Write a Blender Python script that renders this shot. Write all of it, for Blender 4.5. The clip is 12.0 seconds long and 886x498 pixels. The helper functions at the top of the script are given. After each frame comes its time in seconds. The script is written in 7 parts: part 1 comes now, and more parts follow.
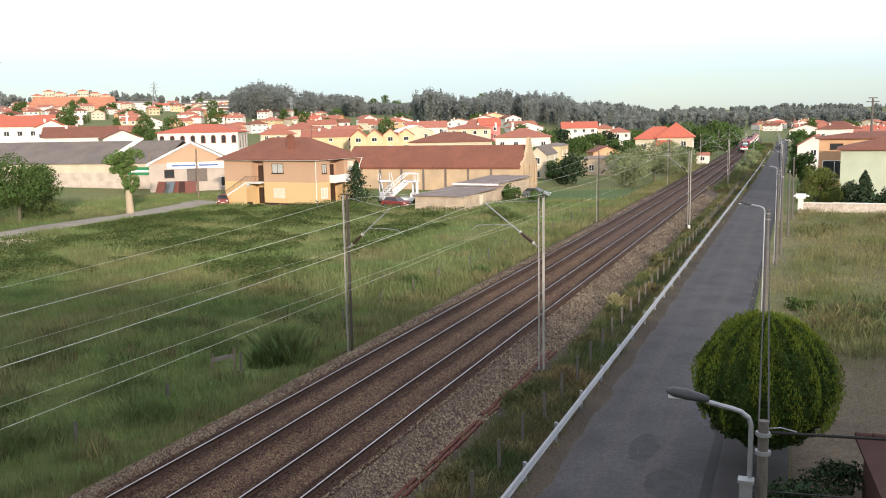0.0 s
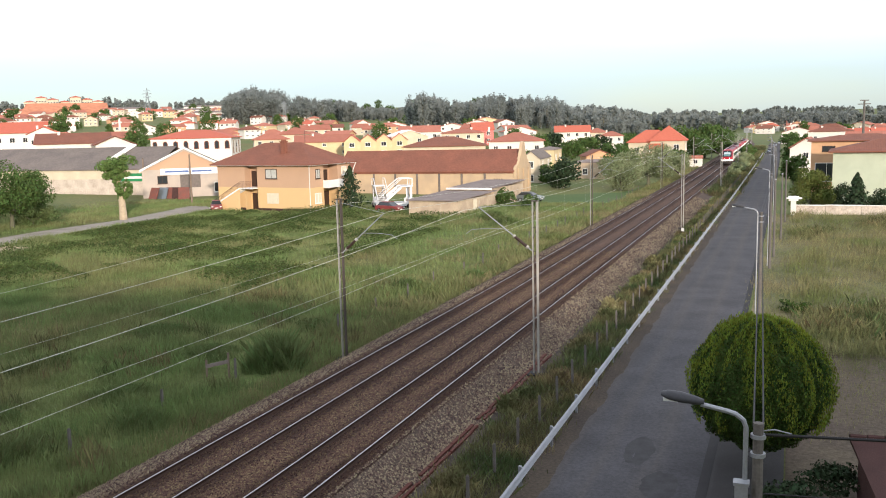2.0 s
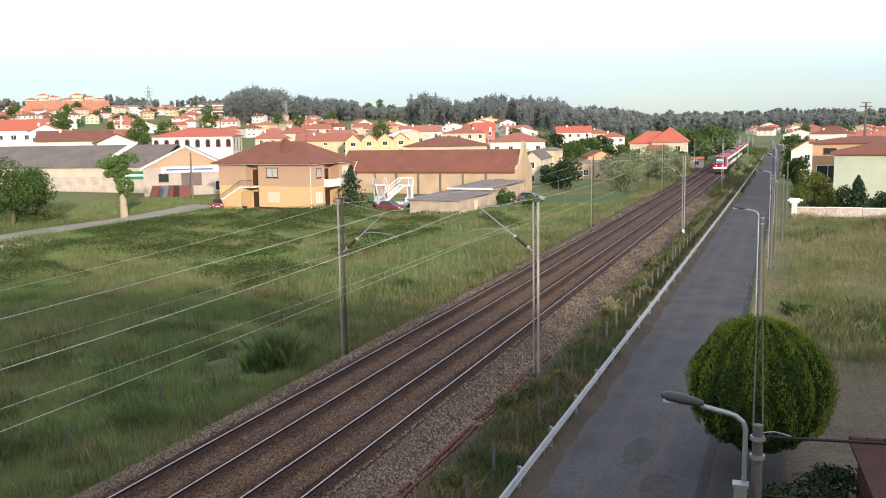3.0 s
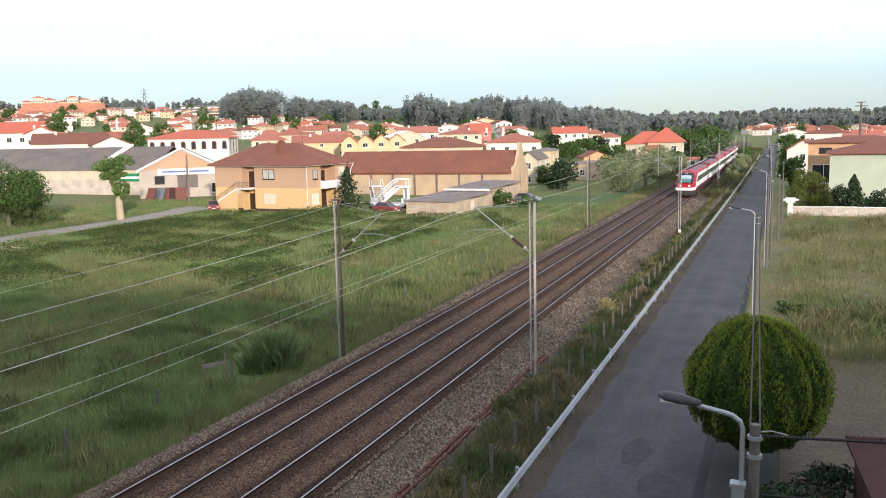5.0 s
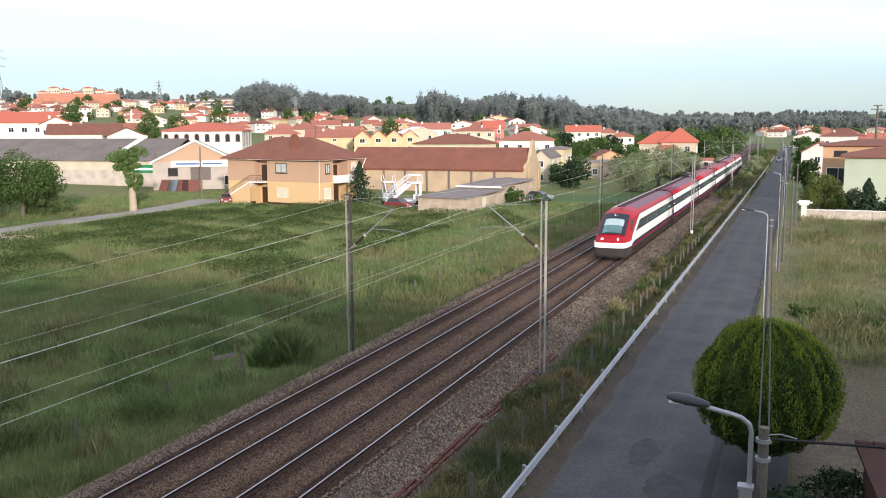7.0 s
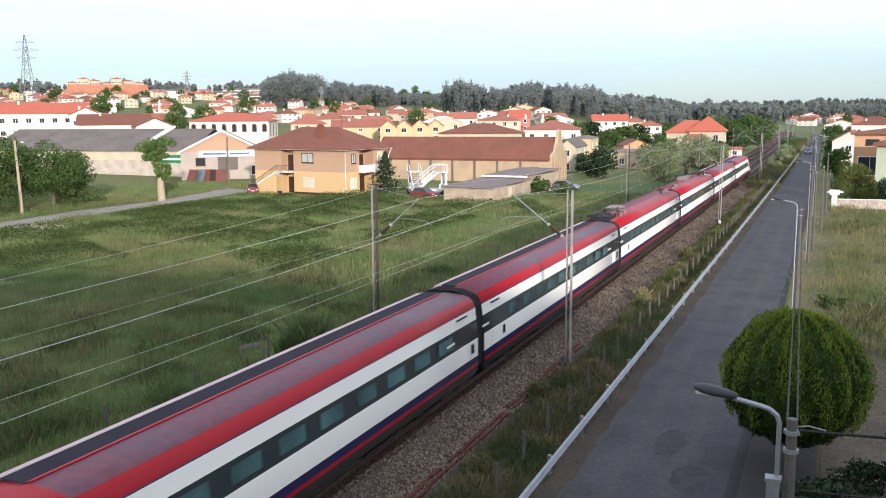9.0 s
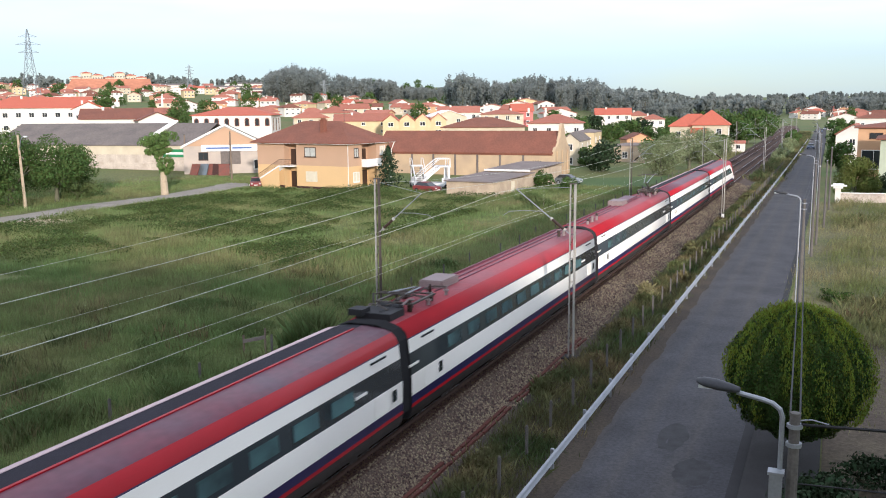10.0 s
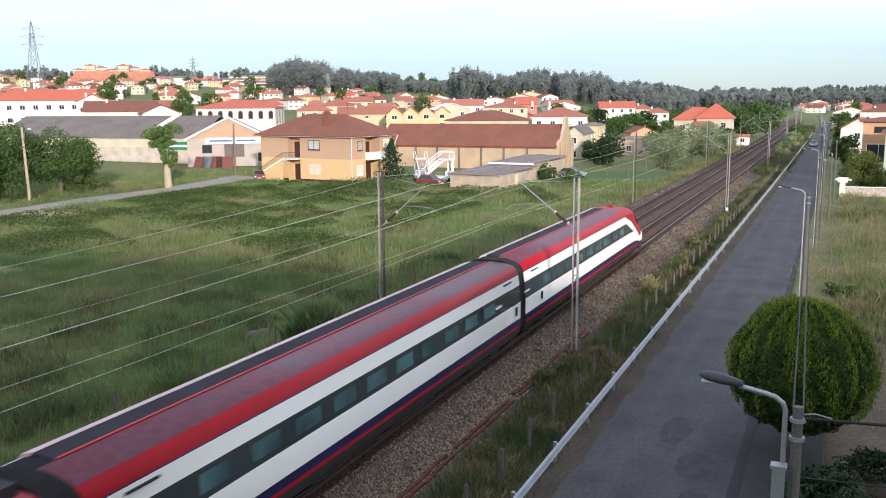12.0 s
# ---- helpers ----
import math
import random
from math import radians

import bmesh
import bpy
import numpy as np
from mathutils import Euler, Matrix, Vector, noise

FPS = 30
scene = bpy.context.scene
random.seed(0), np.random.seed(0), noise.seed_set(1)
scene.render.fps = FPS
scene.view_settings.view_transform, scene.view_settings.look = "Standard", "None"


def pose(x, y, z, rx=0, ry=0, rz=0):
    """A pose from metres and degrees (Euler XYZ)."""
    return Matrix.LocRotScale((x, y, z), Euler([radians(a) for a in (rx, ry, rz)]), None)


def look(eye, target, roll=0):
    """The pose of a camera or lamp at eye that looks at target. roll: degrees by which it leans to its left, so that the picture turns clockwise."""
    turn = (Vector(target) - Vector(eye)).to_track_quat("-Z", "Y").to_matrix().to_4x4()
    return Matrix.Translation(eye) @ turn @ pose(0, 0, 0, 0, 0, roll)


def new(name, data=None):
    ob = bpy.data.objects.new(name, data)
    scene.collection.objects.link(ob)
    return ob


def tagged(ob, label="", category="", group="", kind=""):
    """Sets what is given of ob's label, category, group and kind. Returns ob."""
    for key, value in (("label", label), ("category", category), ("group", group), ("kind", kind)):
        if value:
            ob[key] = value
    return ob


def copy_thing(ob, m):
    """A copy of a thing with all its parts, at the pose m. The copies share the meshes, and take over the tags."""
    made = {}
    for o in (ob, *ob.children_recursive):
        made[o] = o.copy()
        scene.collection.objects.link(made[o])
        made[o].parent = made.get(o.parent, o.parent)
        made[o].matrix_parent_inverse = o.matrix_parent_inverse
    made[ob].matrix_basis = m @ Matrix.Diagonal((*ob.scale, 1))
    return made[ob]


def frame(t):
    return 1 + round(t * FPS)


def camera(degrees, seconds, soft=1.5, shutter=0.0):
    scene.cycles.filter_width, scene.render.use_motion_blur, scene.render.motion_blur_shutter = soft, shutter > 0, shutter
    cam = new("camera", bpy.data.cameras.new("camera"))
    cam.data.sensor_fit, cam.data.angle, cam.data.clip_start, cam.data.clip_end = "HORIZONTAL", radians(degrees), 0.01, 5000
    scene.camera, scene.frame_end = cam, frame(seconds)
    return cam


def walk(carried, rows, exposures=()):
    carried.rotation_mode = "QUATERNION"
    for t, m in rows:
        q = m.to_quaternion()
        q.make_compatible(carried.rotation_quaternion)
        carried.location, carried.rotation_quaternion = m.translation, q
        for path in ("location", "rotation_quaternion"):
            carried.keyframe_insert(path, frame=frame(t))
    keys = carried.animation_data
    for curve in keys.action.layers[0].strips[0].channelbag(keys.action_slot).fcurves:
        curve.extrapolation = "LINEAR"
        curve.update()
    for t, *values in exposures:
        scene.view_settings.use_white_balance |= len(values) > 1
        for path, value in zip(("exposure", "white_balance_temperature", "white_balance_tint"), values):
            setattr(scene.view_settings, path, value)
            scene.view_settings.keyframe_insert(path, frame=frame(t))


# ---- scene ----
# The origin lies under the eye, at rail height; +y runs along the railway, away from the eye.
EYE_Z = 10.88
cam = camera(53.24, 12.0, soft=1.05, shutter=0.15)
TURNS = [(0.0, 21.85, -8.05, -1.05), (0.5, 21.74, -8.05, -1.26), (1.0, 21.63, -7.95, -1.15),
         (1.5, 21.52, -7.84, -1.36), (2.0, 21.46, -7.77, -1.35), (2.5, 21.55, -7.82, -1.36),
         (3.0, 21.50, -7.78, -0.99), (5.0, 21.28, -7.72, -1.21), (5.5, 21.34, -7.90, -1.30),
         (6.0, 21.45, -7.85, -1.15), (6.5, 21.76, -7.93, -0.73), (7.0, 22.00, -7.93, -0.28),
         (8.8, 23.57, -8.50, -0.42), (9.0, 23.68, -8.59, -0.45), (9.5, 23.85, -8.80, -0.75),
         (10.0, 23.87, -8.97, -0.52), (10.5, 23.90, -9.07, -0.21), (11.0, 23.88, -9.16, -0.53),
         (11.5, 23.93, -9.21, -0.67), (12.0, 24.10, -9.41, -0.43)]
walk(cam, [(t, pose(0, 0, EYE_Z, 90 + tilt, 0, turn) @ pose(0, 0, 0, 0, 0, lean)) for t, turn, tilt, lean in TURNS],
     exposures=[(0.0, 0.43, 6200, 13), (5.5, 0.38, 5850, 13), (9.0, 0.36, 5700, 13), (12.0, 0.39, 5650, 13)])

# ---- light: a low evening sun from behind and to the right, thin bright cloud ----
SUN_ELEV, SUN_SIDE = 11.0, 38.0            # degrees up; degrees from -y towards +x
SUN_STRENGTH, SKY_STRENGTH = 3.75, 0.123
world = bpy.data.worlds.new("evening_sky")
scene.world = world
world.use_nodes = True
wn, wl = world.node_tree.nodes, world.node_tree.links
wn.clear()
w_out, w_bg = wn.new("ShaderNodeOutputWorld"), wn.new("ShaderNodeBackground")
w_sky = wn.new("ShaderNodeTexSky")
w_sky.sky_type, w_sky.sun_disc = "NISHITA", False
w_sky.sun_elevation, w_sky.sun_rotation = radians(SUN_ELEV), radians(180 - SUN_SIDE)
w_sky.air_density, w_sky.dust_density, w_sky.ozone_density = 1.0, 0.4, 2.0
w_co, w_sep = wn.new("ShaderNodeTexCoord"), wn.new("ShaderNodeSeparateXYZ")
w_map, w_noise = wn.new("ShaderNodeMapping"), wn.new("ShaderNodeTexNoise")
w_map.inputs["Scale"].default_value = (1.6, 1.6, 9.0)
w_noise.inputs["Scale"].default_value, w_noise.inputs["Detail"].default_value = 1.8, 6.0
w_up, w_cl, w_mul = wn.new("ShaderNodeMapRange"), wn.new("ShaderNodeMapRange"), wn.new("ShaderNodeMath")
w_up.inputs["From Min"].default_value, w_up.inputs["From Max"].default_value = -0.25, 0.12
w_cl.inputs["From Min"].default_value, w_cl.inputs["From Max"].default_value = 0.30, 0.62
w_cl.inputs["To Min"].default_value, w_cl.inputs["To Max"].default_value = 0.6, 1.0
w_mul.operation = "MULTIPLY"
w_mix = wn.new("ShaderNodeMix")
w_mix.data_type = "RGBA"
w_ramp = wn.new("ShaderNodeValToRGB")       # thin cloud: pale blue towards the horizon, white higher up
w_ramp.color_ramp.elements[0].position, w_ramp.color_ramp.elements[0].color = 0.0, (0.43, 0.555, 0.585, 1)
w_ramp.color_ramp.elements[1].position, w_ramp.color_ramp.elements[1].color = 0.15, (1.0, 1.0, 1.0, 1)
w_el = w_ramp.color_ramp.elements.new(0.05)
w_el.color = (0.60, 0.70, 0.72, 1)
w_el = w_ramp.color_ramp.elements.new(0.09)
w_el.color = (0.82, 0.89, 0.91, 1)
w_gain = wn.new("ShaderNodeVectorMath")
w_gain.operation = "SCALE"
w_gain.inputs["Scale"].default_value = 8.3
wl.new(w_sep.outputs["Z"], w_ramp.inputs["Fac"])
wl.new(w_ramp.outputs["Color"], w_gain.inputs[0])
wl.new(w_gain.outputs[0], w_mix.inputs["B"])
wl.new(w_co.outputs["Generated"], w_map.inputs["Vector"])
wl.new(w_map.outputs[0], w_noise.inputs["Vector"])
wl.new(w_co.outputs["Generated"], w_sep.inputs[0])
wl.new(w_sep.outputs["Z"], w_up.inputs["Value"])
wl.new(w_noise.outputs["Fac"], w_cl.inputs["Value"])
wl.new(w_up.outputs[0], w_mul.inputs[0])
wl.new(w_cl.outputs[0], w_mul.inputs[1])
wl.new(w_mul.outputs[0], w_mix.inputs["Factor"])
wl.new(w_sky.outputs[0], w_mix.inputs["A"])
wl.new(w_mix.outputs["Result"], w_bg.inputs["Color"])
w_bg.inputs["Strength"].default_value = SKY_STRENGTH
wl.new(w_bg.outputs[0], w_out.inputs[0])
sun = new("sun", bpy.data.lights.new("sun", "SUN"))
sun.data.energy, sun.data.angle, sun.data.color = SUN_STRENGTH, radians(2.0), (1.0, 0.83, 0.64)
ce = math.cos(radians(SUN_ELEV))
sun.matrix_world = look((math.sin(radians(SUN_SIDE)) * ce * 50, -math.cos(radians(SUN_SIDE)) * ce * 50,
                         math.sin(radians(SUN_ELEV)) * 50), (0, 0, 0))


# ---- materials ----
def material(name, colour, rough=0.8, metal=0.0, vary=0.25, scale=1.5, grain=0.15, grain_scale=25.0, bump=0.0,
             bump_scale=30.0, colour2=None, patch=0.5, island=0.0, obj=0.0, spec=0.3, tiles=None, space="Object", thin=0.0, bands=None):
    """A surface with broad patches and fine grain in its colour, and relief. tiles: (axis, size) adds ribs."""
    m = bpy.data.materials.new(name)
    m.use_nodes = True
    n, l = m.node_tree.nodes, m.node_tree.links
    b = n["Principled BSDF"]
    b.inputs["Roughness"].default_value, b.inputs["Metallic"].default_value = rough, metal
    b.inputs["Specular IOR Level"].default_value = spec
    co = n.new("ShaderNodeTexCoord")
    vec = co.outputs["Object"]
    if space == "World":
        geo = n.new("ShaderNodeNewGeometry")
        vec = geo.outputs["Position"]
    big, fine = n.new("ShaderNodeTexNoise"), n.new("ShaderNodeTexNoise")
    big.inputs["Scale"].default_value, big.inputs["Detail"].default_value = scale, 5
    fine.inputs["Scale"].default_value, fine.inputs["Detail"].default_value = grain_scale, 3
    l.new(vec, big.inputs["Vector"])
    l.new(vec, fine.inputs["Vector"])
    c2 = colour2 or tuple(c * 0.55 for c in colour)
    ramp = n.new("ShaderNodeMapRange")
    ramp.inputs["From Min"].default_value, ramp.inputs["From Max"].default_value = patch - 0.18, patch + 0.18
    l.new(big.outputs["Fac"], ramp.inputs["Value"])
    mix = n.new("ShaderNodeMix")
    mix.data_type = "RGBA"
    mix.inputs["A"].default_value, mix.inputs["B"].default_value = (*colour, 1), (*c2, 1)
    f = n.new("ShaderNodeMath")
    f.operation, f.inputs[1].default_value = "MULTIPLY", vary
    l.new(ramp.outputs[0], f.inputs[0])
    l.new(f.outputs[0], mix.inputs["Factor"])
    base = mix.outputs["Result"]
    if bands:                               # wear and rust that run lengthwise: (x0, x1, colour, stops of (x, amount))
        x0, x1, c3, stops = bands
        sx_n, st_n, wob, add = n.new("ShaderNodeSeparateXYZ"), n.new("ShaderNodeTexNoise"), n.new("ShaderNodeMapRange"), n.new("ShaderNodeMath")
        mp = n.new("ShaderNodeMapping")
        mp.inputs["Scale"].default_value = (1.6, 0.12, 1.0)
        l.new(vec, mp.inputs["Vector"])
        l.new(mp.outputs[0], st_n.inputs["Vector"])
        st_n.inputs["Scale"].default_value, st_n.inputs["Detail"].default_value = 1.5, 4
        l.new(vec, sx_n.inputs[0])
        wob.inputs["From Min"].default_value, wob.inputs["From Max"].default_value = 0.2, 0.8
        wob.inputs["To Min"].default_value, wob.inputs["To Max"].default_value = -0.22, 0.22
        l.new(st_n.outputs["Fac"], wob.inputs["Value"])
        l.new(sx_n.outputs["X"], add.inputs[0])
        l.new(wob.outputs[0], add.inputs[1])
        to01, cr, gate, mix3 = n.new("ShaderNodeMapRange"), n.new("ShaderNodeValToRGB"), n.new("ShaderNodeMath"), n.new("ShaderNodeMix")
        to01.inputs["From Min"].default_value, to01.inputs["From Max"].default_value = x0, x1
        l.new(add.outputs[0], to01.inputs["Value"])
        for k, (xs, amount) in enumerate(stops):
            el = cr.color_ramp.elements[k] if k < 2 else cr.color_ramp.elements.new(1.0)
            el.position, el.color = (xs - x0) / (x1 - x0), (amount, amount, amount, 1)
        l.new(to01.outputs[0], cr.inputs["Fac"])
        gate.operation = "MULTIPLY"
        sm = n.new("ShaderNodeMapRange")
        sm.inputs["From Min"].default_value, sm.inputs["From Max"].default_value = 0.3, 0.6
        sm.inputs["To Min"].default_value, sm.inputs["To Max"].default_value = 0.55, 1.0
        l.new(st_n.outputs["Fac"], sm.inputs["Value"])
        l.new(cr.outputs["Color"], gate.inputs[0])
        l.new(sm.outputs[0], gate.inputs[1])
        mix3.data_type = "RGBA"
        mix3.inputs["B"].default_value = (*c3, 1)
        l.new(base, mix3.inputs["A"])
        l.new(gate.outputs[0], mix3.inputs["Factor"])
        base = mix3.outputs["Result"]
    hsv = n.new("ShaderNodeHueSaturation")
    l.new(base, hsv.inputs["Color"])
    g = n.new("ShaderNodeMapRange")
    g.inputs["From Min"].default_value, g.inputs["From Max"].default_value = 0.25, 0.75
    g.inputs["To Min"].default_value, g.inputs["To Max"].default_value = 1 - grain, 1 + grain
    l.new(fine.outputs["Fac"], g.inputs["Value"])
    value = g.outputs[0]
    for amount, kind in ((island, "i"), (obj, "o")):
        if amount:
            src = n.new("ShaderNodeNewGeometry").outputs["Random Per Island"] if kind == "i" else n.new("ShaderNodeObjectInfo").outputs["Random"]
            r = n.new("ShaderNodeMapRange")
            r.inputs["To Min"].default_value, r.inputs["To Max"].default_value = 1 - amount, 1 + amount
            l.new(src, r.inputs["Value"])
            mm = n.new("ShaderNodeMath")
            mm.operation = "MULTIPLY"
            l.new(value, mm.inputs[0])
            l.new(r.outputs[0], mm.inputs[1])
            value = mm.outputs[0]
            if kind == "i":
                h = n.new("ShaderNodeMapRange")
                h.inputs["To Min"].default_value, h.inputs["To Max"].default_value = 0.5 - amount * 0.07, 0.5 + amount * 0.07
                l.new(src, h.inputs["Value"])
                l.new(h.outputs[0], hsv.inputs["Hue"])
    l.new(value, hsv.inputs["Value"])
    l.new(hsv.outputs[0], b.inputs["Base Color"])
    height = None
    if bump:
        bn = n.new("ShaderNodeTexNoise")
        bn.inputs["Scale"].default_value, bn.inputs["Detail"].default_value = bump_scale, 4
        l.new(vec, bn.inputs["Vector"])
        height = bn.outputs["Fac"]
    if tiles:
        wv = n.new("ShaderNodeTexWave")
        wv.bands_direction = tiles[0]
        wv.inputs["Scale"].default_value = 0.314 / tiles[1]
        wv.inputs["Distortion"].default_value = 0.6
        l.new(vec, wv.inputs["Vector"])
        height = wv.outputs["Fac"]
    if height is not None:
        bp = n.new("ShaderNodeBump")
        bp.inputs["Strength"].default_value, bp.inputs["Distance"].default_value = (bump or 0.5), 0.03
        l.new(height, bp.inputs["Height"])
        l.new(bp.outputs[0], b.inputs["Normal"])
    if thin:                                # leaves and blades let light through
        tr, ms = n.new("ShaderNodeBsdfTranslucent"), n.new("ShaderNodeMixShader")
        ms.inputs["Fac"].default_value = thin
        l.new(hsv.outputs[0], tr.inputs["Color"])
        l.new(b.outputs[0], ms.inputs[1])
        l.new(tr.outputs[0], ms.inputs[2])
        l.new(ms.outputs[0], n["Material Output"].inputs["Surface"])
    return m


def glass_material(name, colour, rough=0.06):
    """A dark pane seen by day: what is behind it is dark, and the sky is mirrored on it."""
    m = material(name, colour, rough, vary=0.15, grain=0.05, spec=0.6)
    return m


def glow_material(name, colour, strength):
    m = bpy.data.materials.new(name)
    m.use_nodes = True
    b = m.node_tree.nodes["Principled BSDF"]
    b.inputs["Base Color"].default_value = (*colour, 1)
    b.inputs["Emission Color"].default_value, b.inputs["Emission Strength"].default_value = (*colour, 1), strength
    return m


M = {}
RUST = [(-21.0, 0.0), (-19.6, 0.25), (-19.2, 1.0), (-18.5, 1.0), (-18.2, 0.15), (-17.75, 0.15), (-17.45, 1.0), (-16.8, 0.9), (-16.4, 0.1), (-15.7, 0.15), (-15.35, 1.0), (-14.7, 1.0), (-14.4, 0.2), (-13.9, 0.2), (-13.6, 1.0), (-12.95, 0.9), (-12.5, 0.1), (-11.0, 0.0)]
TRACKS = [(-7.2, 1.0), (-6.7, 0.2), (-6.3, 0.0), (-5.8, 0.55), (-5.4, 0.0), (-4.5, 0.15), (-4.0, 0.6), (-3.5, 0.0), (-2.4, 0.0)]
M["ground"] = material("meadow_soil", (0.10, 0.14, 0.042), 0.95, vary=0.8, scale=0.05, colour2=(0.16, 0.14, 0.06), grain=0.35, grain_scale=3.0, space="World", patch=0.55)
M["grass"] = material("grass_blades", (0.172, 0.240, 0.088), 0.8, vary=1.0, scale=0.12, colour2=(0.265, 0.245, 0.120), grain=0.3, grain_scale=0.45, island=0.22, space="World", patch=0.57, spec=0.15, thin=0.35)
M["weeds"] = material("verge_weeds", (0.085, 0.122, 0.046), 0.8, vary=1.0, scale=0.30, colour2=(0.225, 0.17, 0.092), grain=0.3, grain_scale=0.6, island=0.4, space="World", patch=0.54, spec=0.15, thin=0.35)
M["straw"] = material("dry_grass", (0.285, 0.250, 0.135), 0.85, vary=1.0, scale=0.13, colour2=(0.14, 0.175, 0.060), grain=0.25, grain_scale=0.6, island=0.25, space="World", patch=0.50, spec=0.15, thin=0.35)
M["shrub"] = material("shrub_leaves", (0.075, 0.125, 0.036), 0.75, vary=0.7, scale=0.6, colour2=(0.085, 0.13, 0.035), grain=0.2, island=0.35, spec=0.15, thin=0.3)
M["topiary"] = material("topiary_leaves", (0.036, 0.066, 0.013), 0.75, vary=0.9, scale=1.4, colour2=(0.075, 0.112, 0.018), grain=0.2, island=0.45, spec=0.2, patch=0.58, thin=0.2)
# lighter leaf colour that stands in for light on the topiary's top
M["lit_top"] = material("topiary_lit_top", (0.185, 0.225, 0.026), 0.75, vary=0.8, scale=1.6, colour2=(0.10, 0.15, 0.02), grain=0.2, island=0.4, spec=0.2, thin=0.3)
M["lot_soil"] = material("vacant_lot_soil", (0.17, 0.15, 0.085), 0.95, vary=0.9, scale=0.15, colour2=(0.09, 0.11, 0.04), grain=0.35, grain_scale=4.0, bump=0.4, space="World")
M["willow"] = material("willow_leaves", (0.25, 0.28, 0.155), 0.75, vary=0.7, scale=0.35, colour2=(0.17, 0.21, 0.10), island=0.3, spec=0.1, thin=0.35)
M["pine"] = material("conifer_needles", (0.028, 0.048, 0.022), 0.8, vary=0.5, scale=0.7, island=0.4, spec=0.15)
M["cypress"] = material("cypress_leaves", (0.085, 0.118, 0.028), 0.8, vary=0.8, scale=0.5, colour2=(0.130, 0.135, 0.036), island=0.3, spec=0.15, thin=0.2)
M["plane"] = material("plane_tree_leaves", (0.105, 0.165, 0.045), 0.7, vary=0.5, scale=0.8, colour2=(0.07, 0.12, 0.03), island=0.35, spec=0.2)
# the haze over the far woods is mixed into this pale grey leaf colour
M["wood_hazed"] = material("hazed_woodland_leaves", (0.235, 0.262, 0.252), 0.9, vary=0.7, scale=0.05, colour2=(0.27, 0.29, 0.27), grain=0.15, grain_scale=0.25, island=0.14, space="World", spec=0.0, thin=0.55)
M["bark"] = material("bark", (0.15, 0.15, 0.10), 0.9, vary=0.6, scale=2.0, bump=0.5)
M["pale_bark"] = material("pale_bark", (0.46, 0.38, 0.27), 0.9, vary=0.5, scale=3.0, bump=0.4)
M["ballast"] = material("brown_ballast", (0.105, 0.060, 0.040), 0.95, vary=0.7, scale=0.35, colour2=(0.068, 0.040, 0.030), grain=0.6, grain_scale=8.0, bump=1.0, bump_scale=16.0, space="World", bands=(-21.0, -11.0, (0.030, 0.015, 0.011), RUST))
M["ballast_grey"] = material("grey_ballast", (0.090, 0.066, 0.052), 0.95, vary=0.7, scale=0.5, colour2=(0.06, 0.045, 0.038), grain=0.5, grain_scale=18.0, bump=1.0, bump_scale=16.0, space="World")
M["stone"] = material("ballast_stone", (0.168, 0.122, 0.092), 0.95, vary=0.7, scale=0.3, colour2=(0.095, 0.066, 0.05), grain=0.2, island=0.85, space="World")
M["bed_stone"] = material("brown_bed_stone", (0.150, 0.092, 0.064), 0.95, vary=0.5, scale=0.7, grain=0.2, island=0.85, space="World", bands=(-21.0, -11.0, (0.042, 0.020, 0.014), RUST))
M["curtain"] = material("curtained_glass", (0.52, 0.53, 0.50), 0.25, vary=0.4, scale=3.0, colour2=(0.25, 0.27, 0.28), spec=0.5)
M["sleeper"] = material("sleeper_concrete", (0.062, 0.042, 0.034), 0.9, vary=0.6, scale=1.0, bump=0.3)
M["rail_side"] = material("rusty_rail", (0.060, 0.034, 0.025), 0.8, metal=0.2, vary=0.5, scale=3.0)
M["rail_top"] = material("polished_rail_head", (0.40, 0.40, 0.43), 0.36, metal=0.9, vary=0.3, scale=1.0)
M["asphalt"] = material("road_asphalt", (0.063, 0.063, 0.071), 0.85, vary=0.9, scale=0.45, colour2=(0.036, 0.036, 0.042), grain=0.30, grain_scale=9.0, bump=0.25, bump_scale=60.0, space="World", patch=0.53, bands=(-7.2, -2.4, (0.076, 0.070, 0.066), TRACKS))
M["asphalt_patch"] = material("asphalt_patch", (0.030, 0.030, 0.033), 0.85, vary=0.4, scale=1.5, grain=0.2, bump=0.2)
M["stain"] = material("oil_stain", (0.018, 0.018, 0.021), 0.7, vary=0.8, scale=2.5, colour2=(0.040, 0.040, 0.045), grain=0.3)
M["kerbstone"] = material("kerb_concrete", (0.036, 0.035, 0.037), 0.9, vary=0.5, scale=1.2, grain=0.25, bump=0.3)
M["dirt"] = material("dusty_soil", (0.046, 0.037, 0.031), 0.95, vary=0.8, scale=0.5, colour2=(0.080, 0.064, 0.046), grain=0.35, grain_scale=8, bump=0.5, space="World")
M["garden"] = material("garden_soil", (0.075, 0.058, 0.044), 0.95, vary=0.8, scale=0.5, colour2=(0.115, 0.095, 0.062), grain=0.4, grain_scale=6, bump=0.6, space="World")
M["bramble"] = material("bramble_leaves", (0.055, 0.090, 0.027), 0.8, vary=0.9, scale=0.3, colour2=(0.105, 0.128, 0.040), grain=0.25, island=0.4, space="World", spec=0.12, thin=0.35)
M["bush"] = material("weed_bush_leaves", (0.110, 0.165, 0.058), 0.8, vary=0.9, scale=0.5, colour2=(0.16, 0.19, 0.08), grain=0.2, island=0.3, space="World", spec=0.12, thin=0.35)
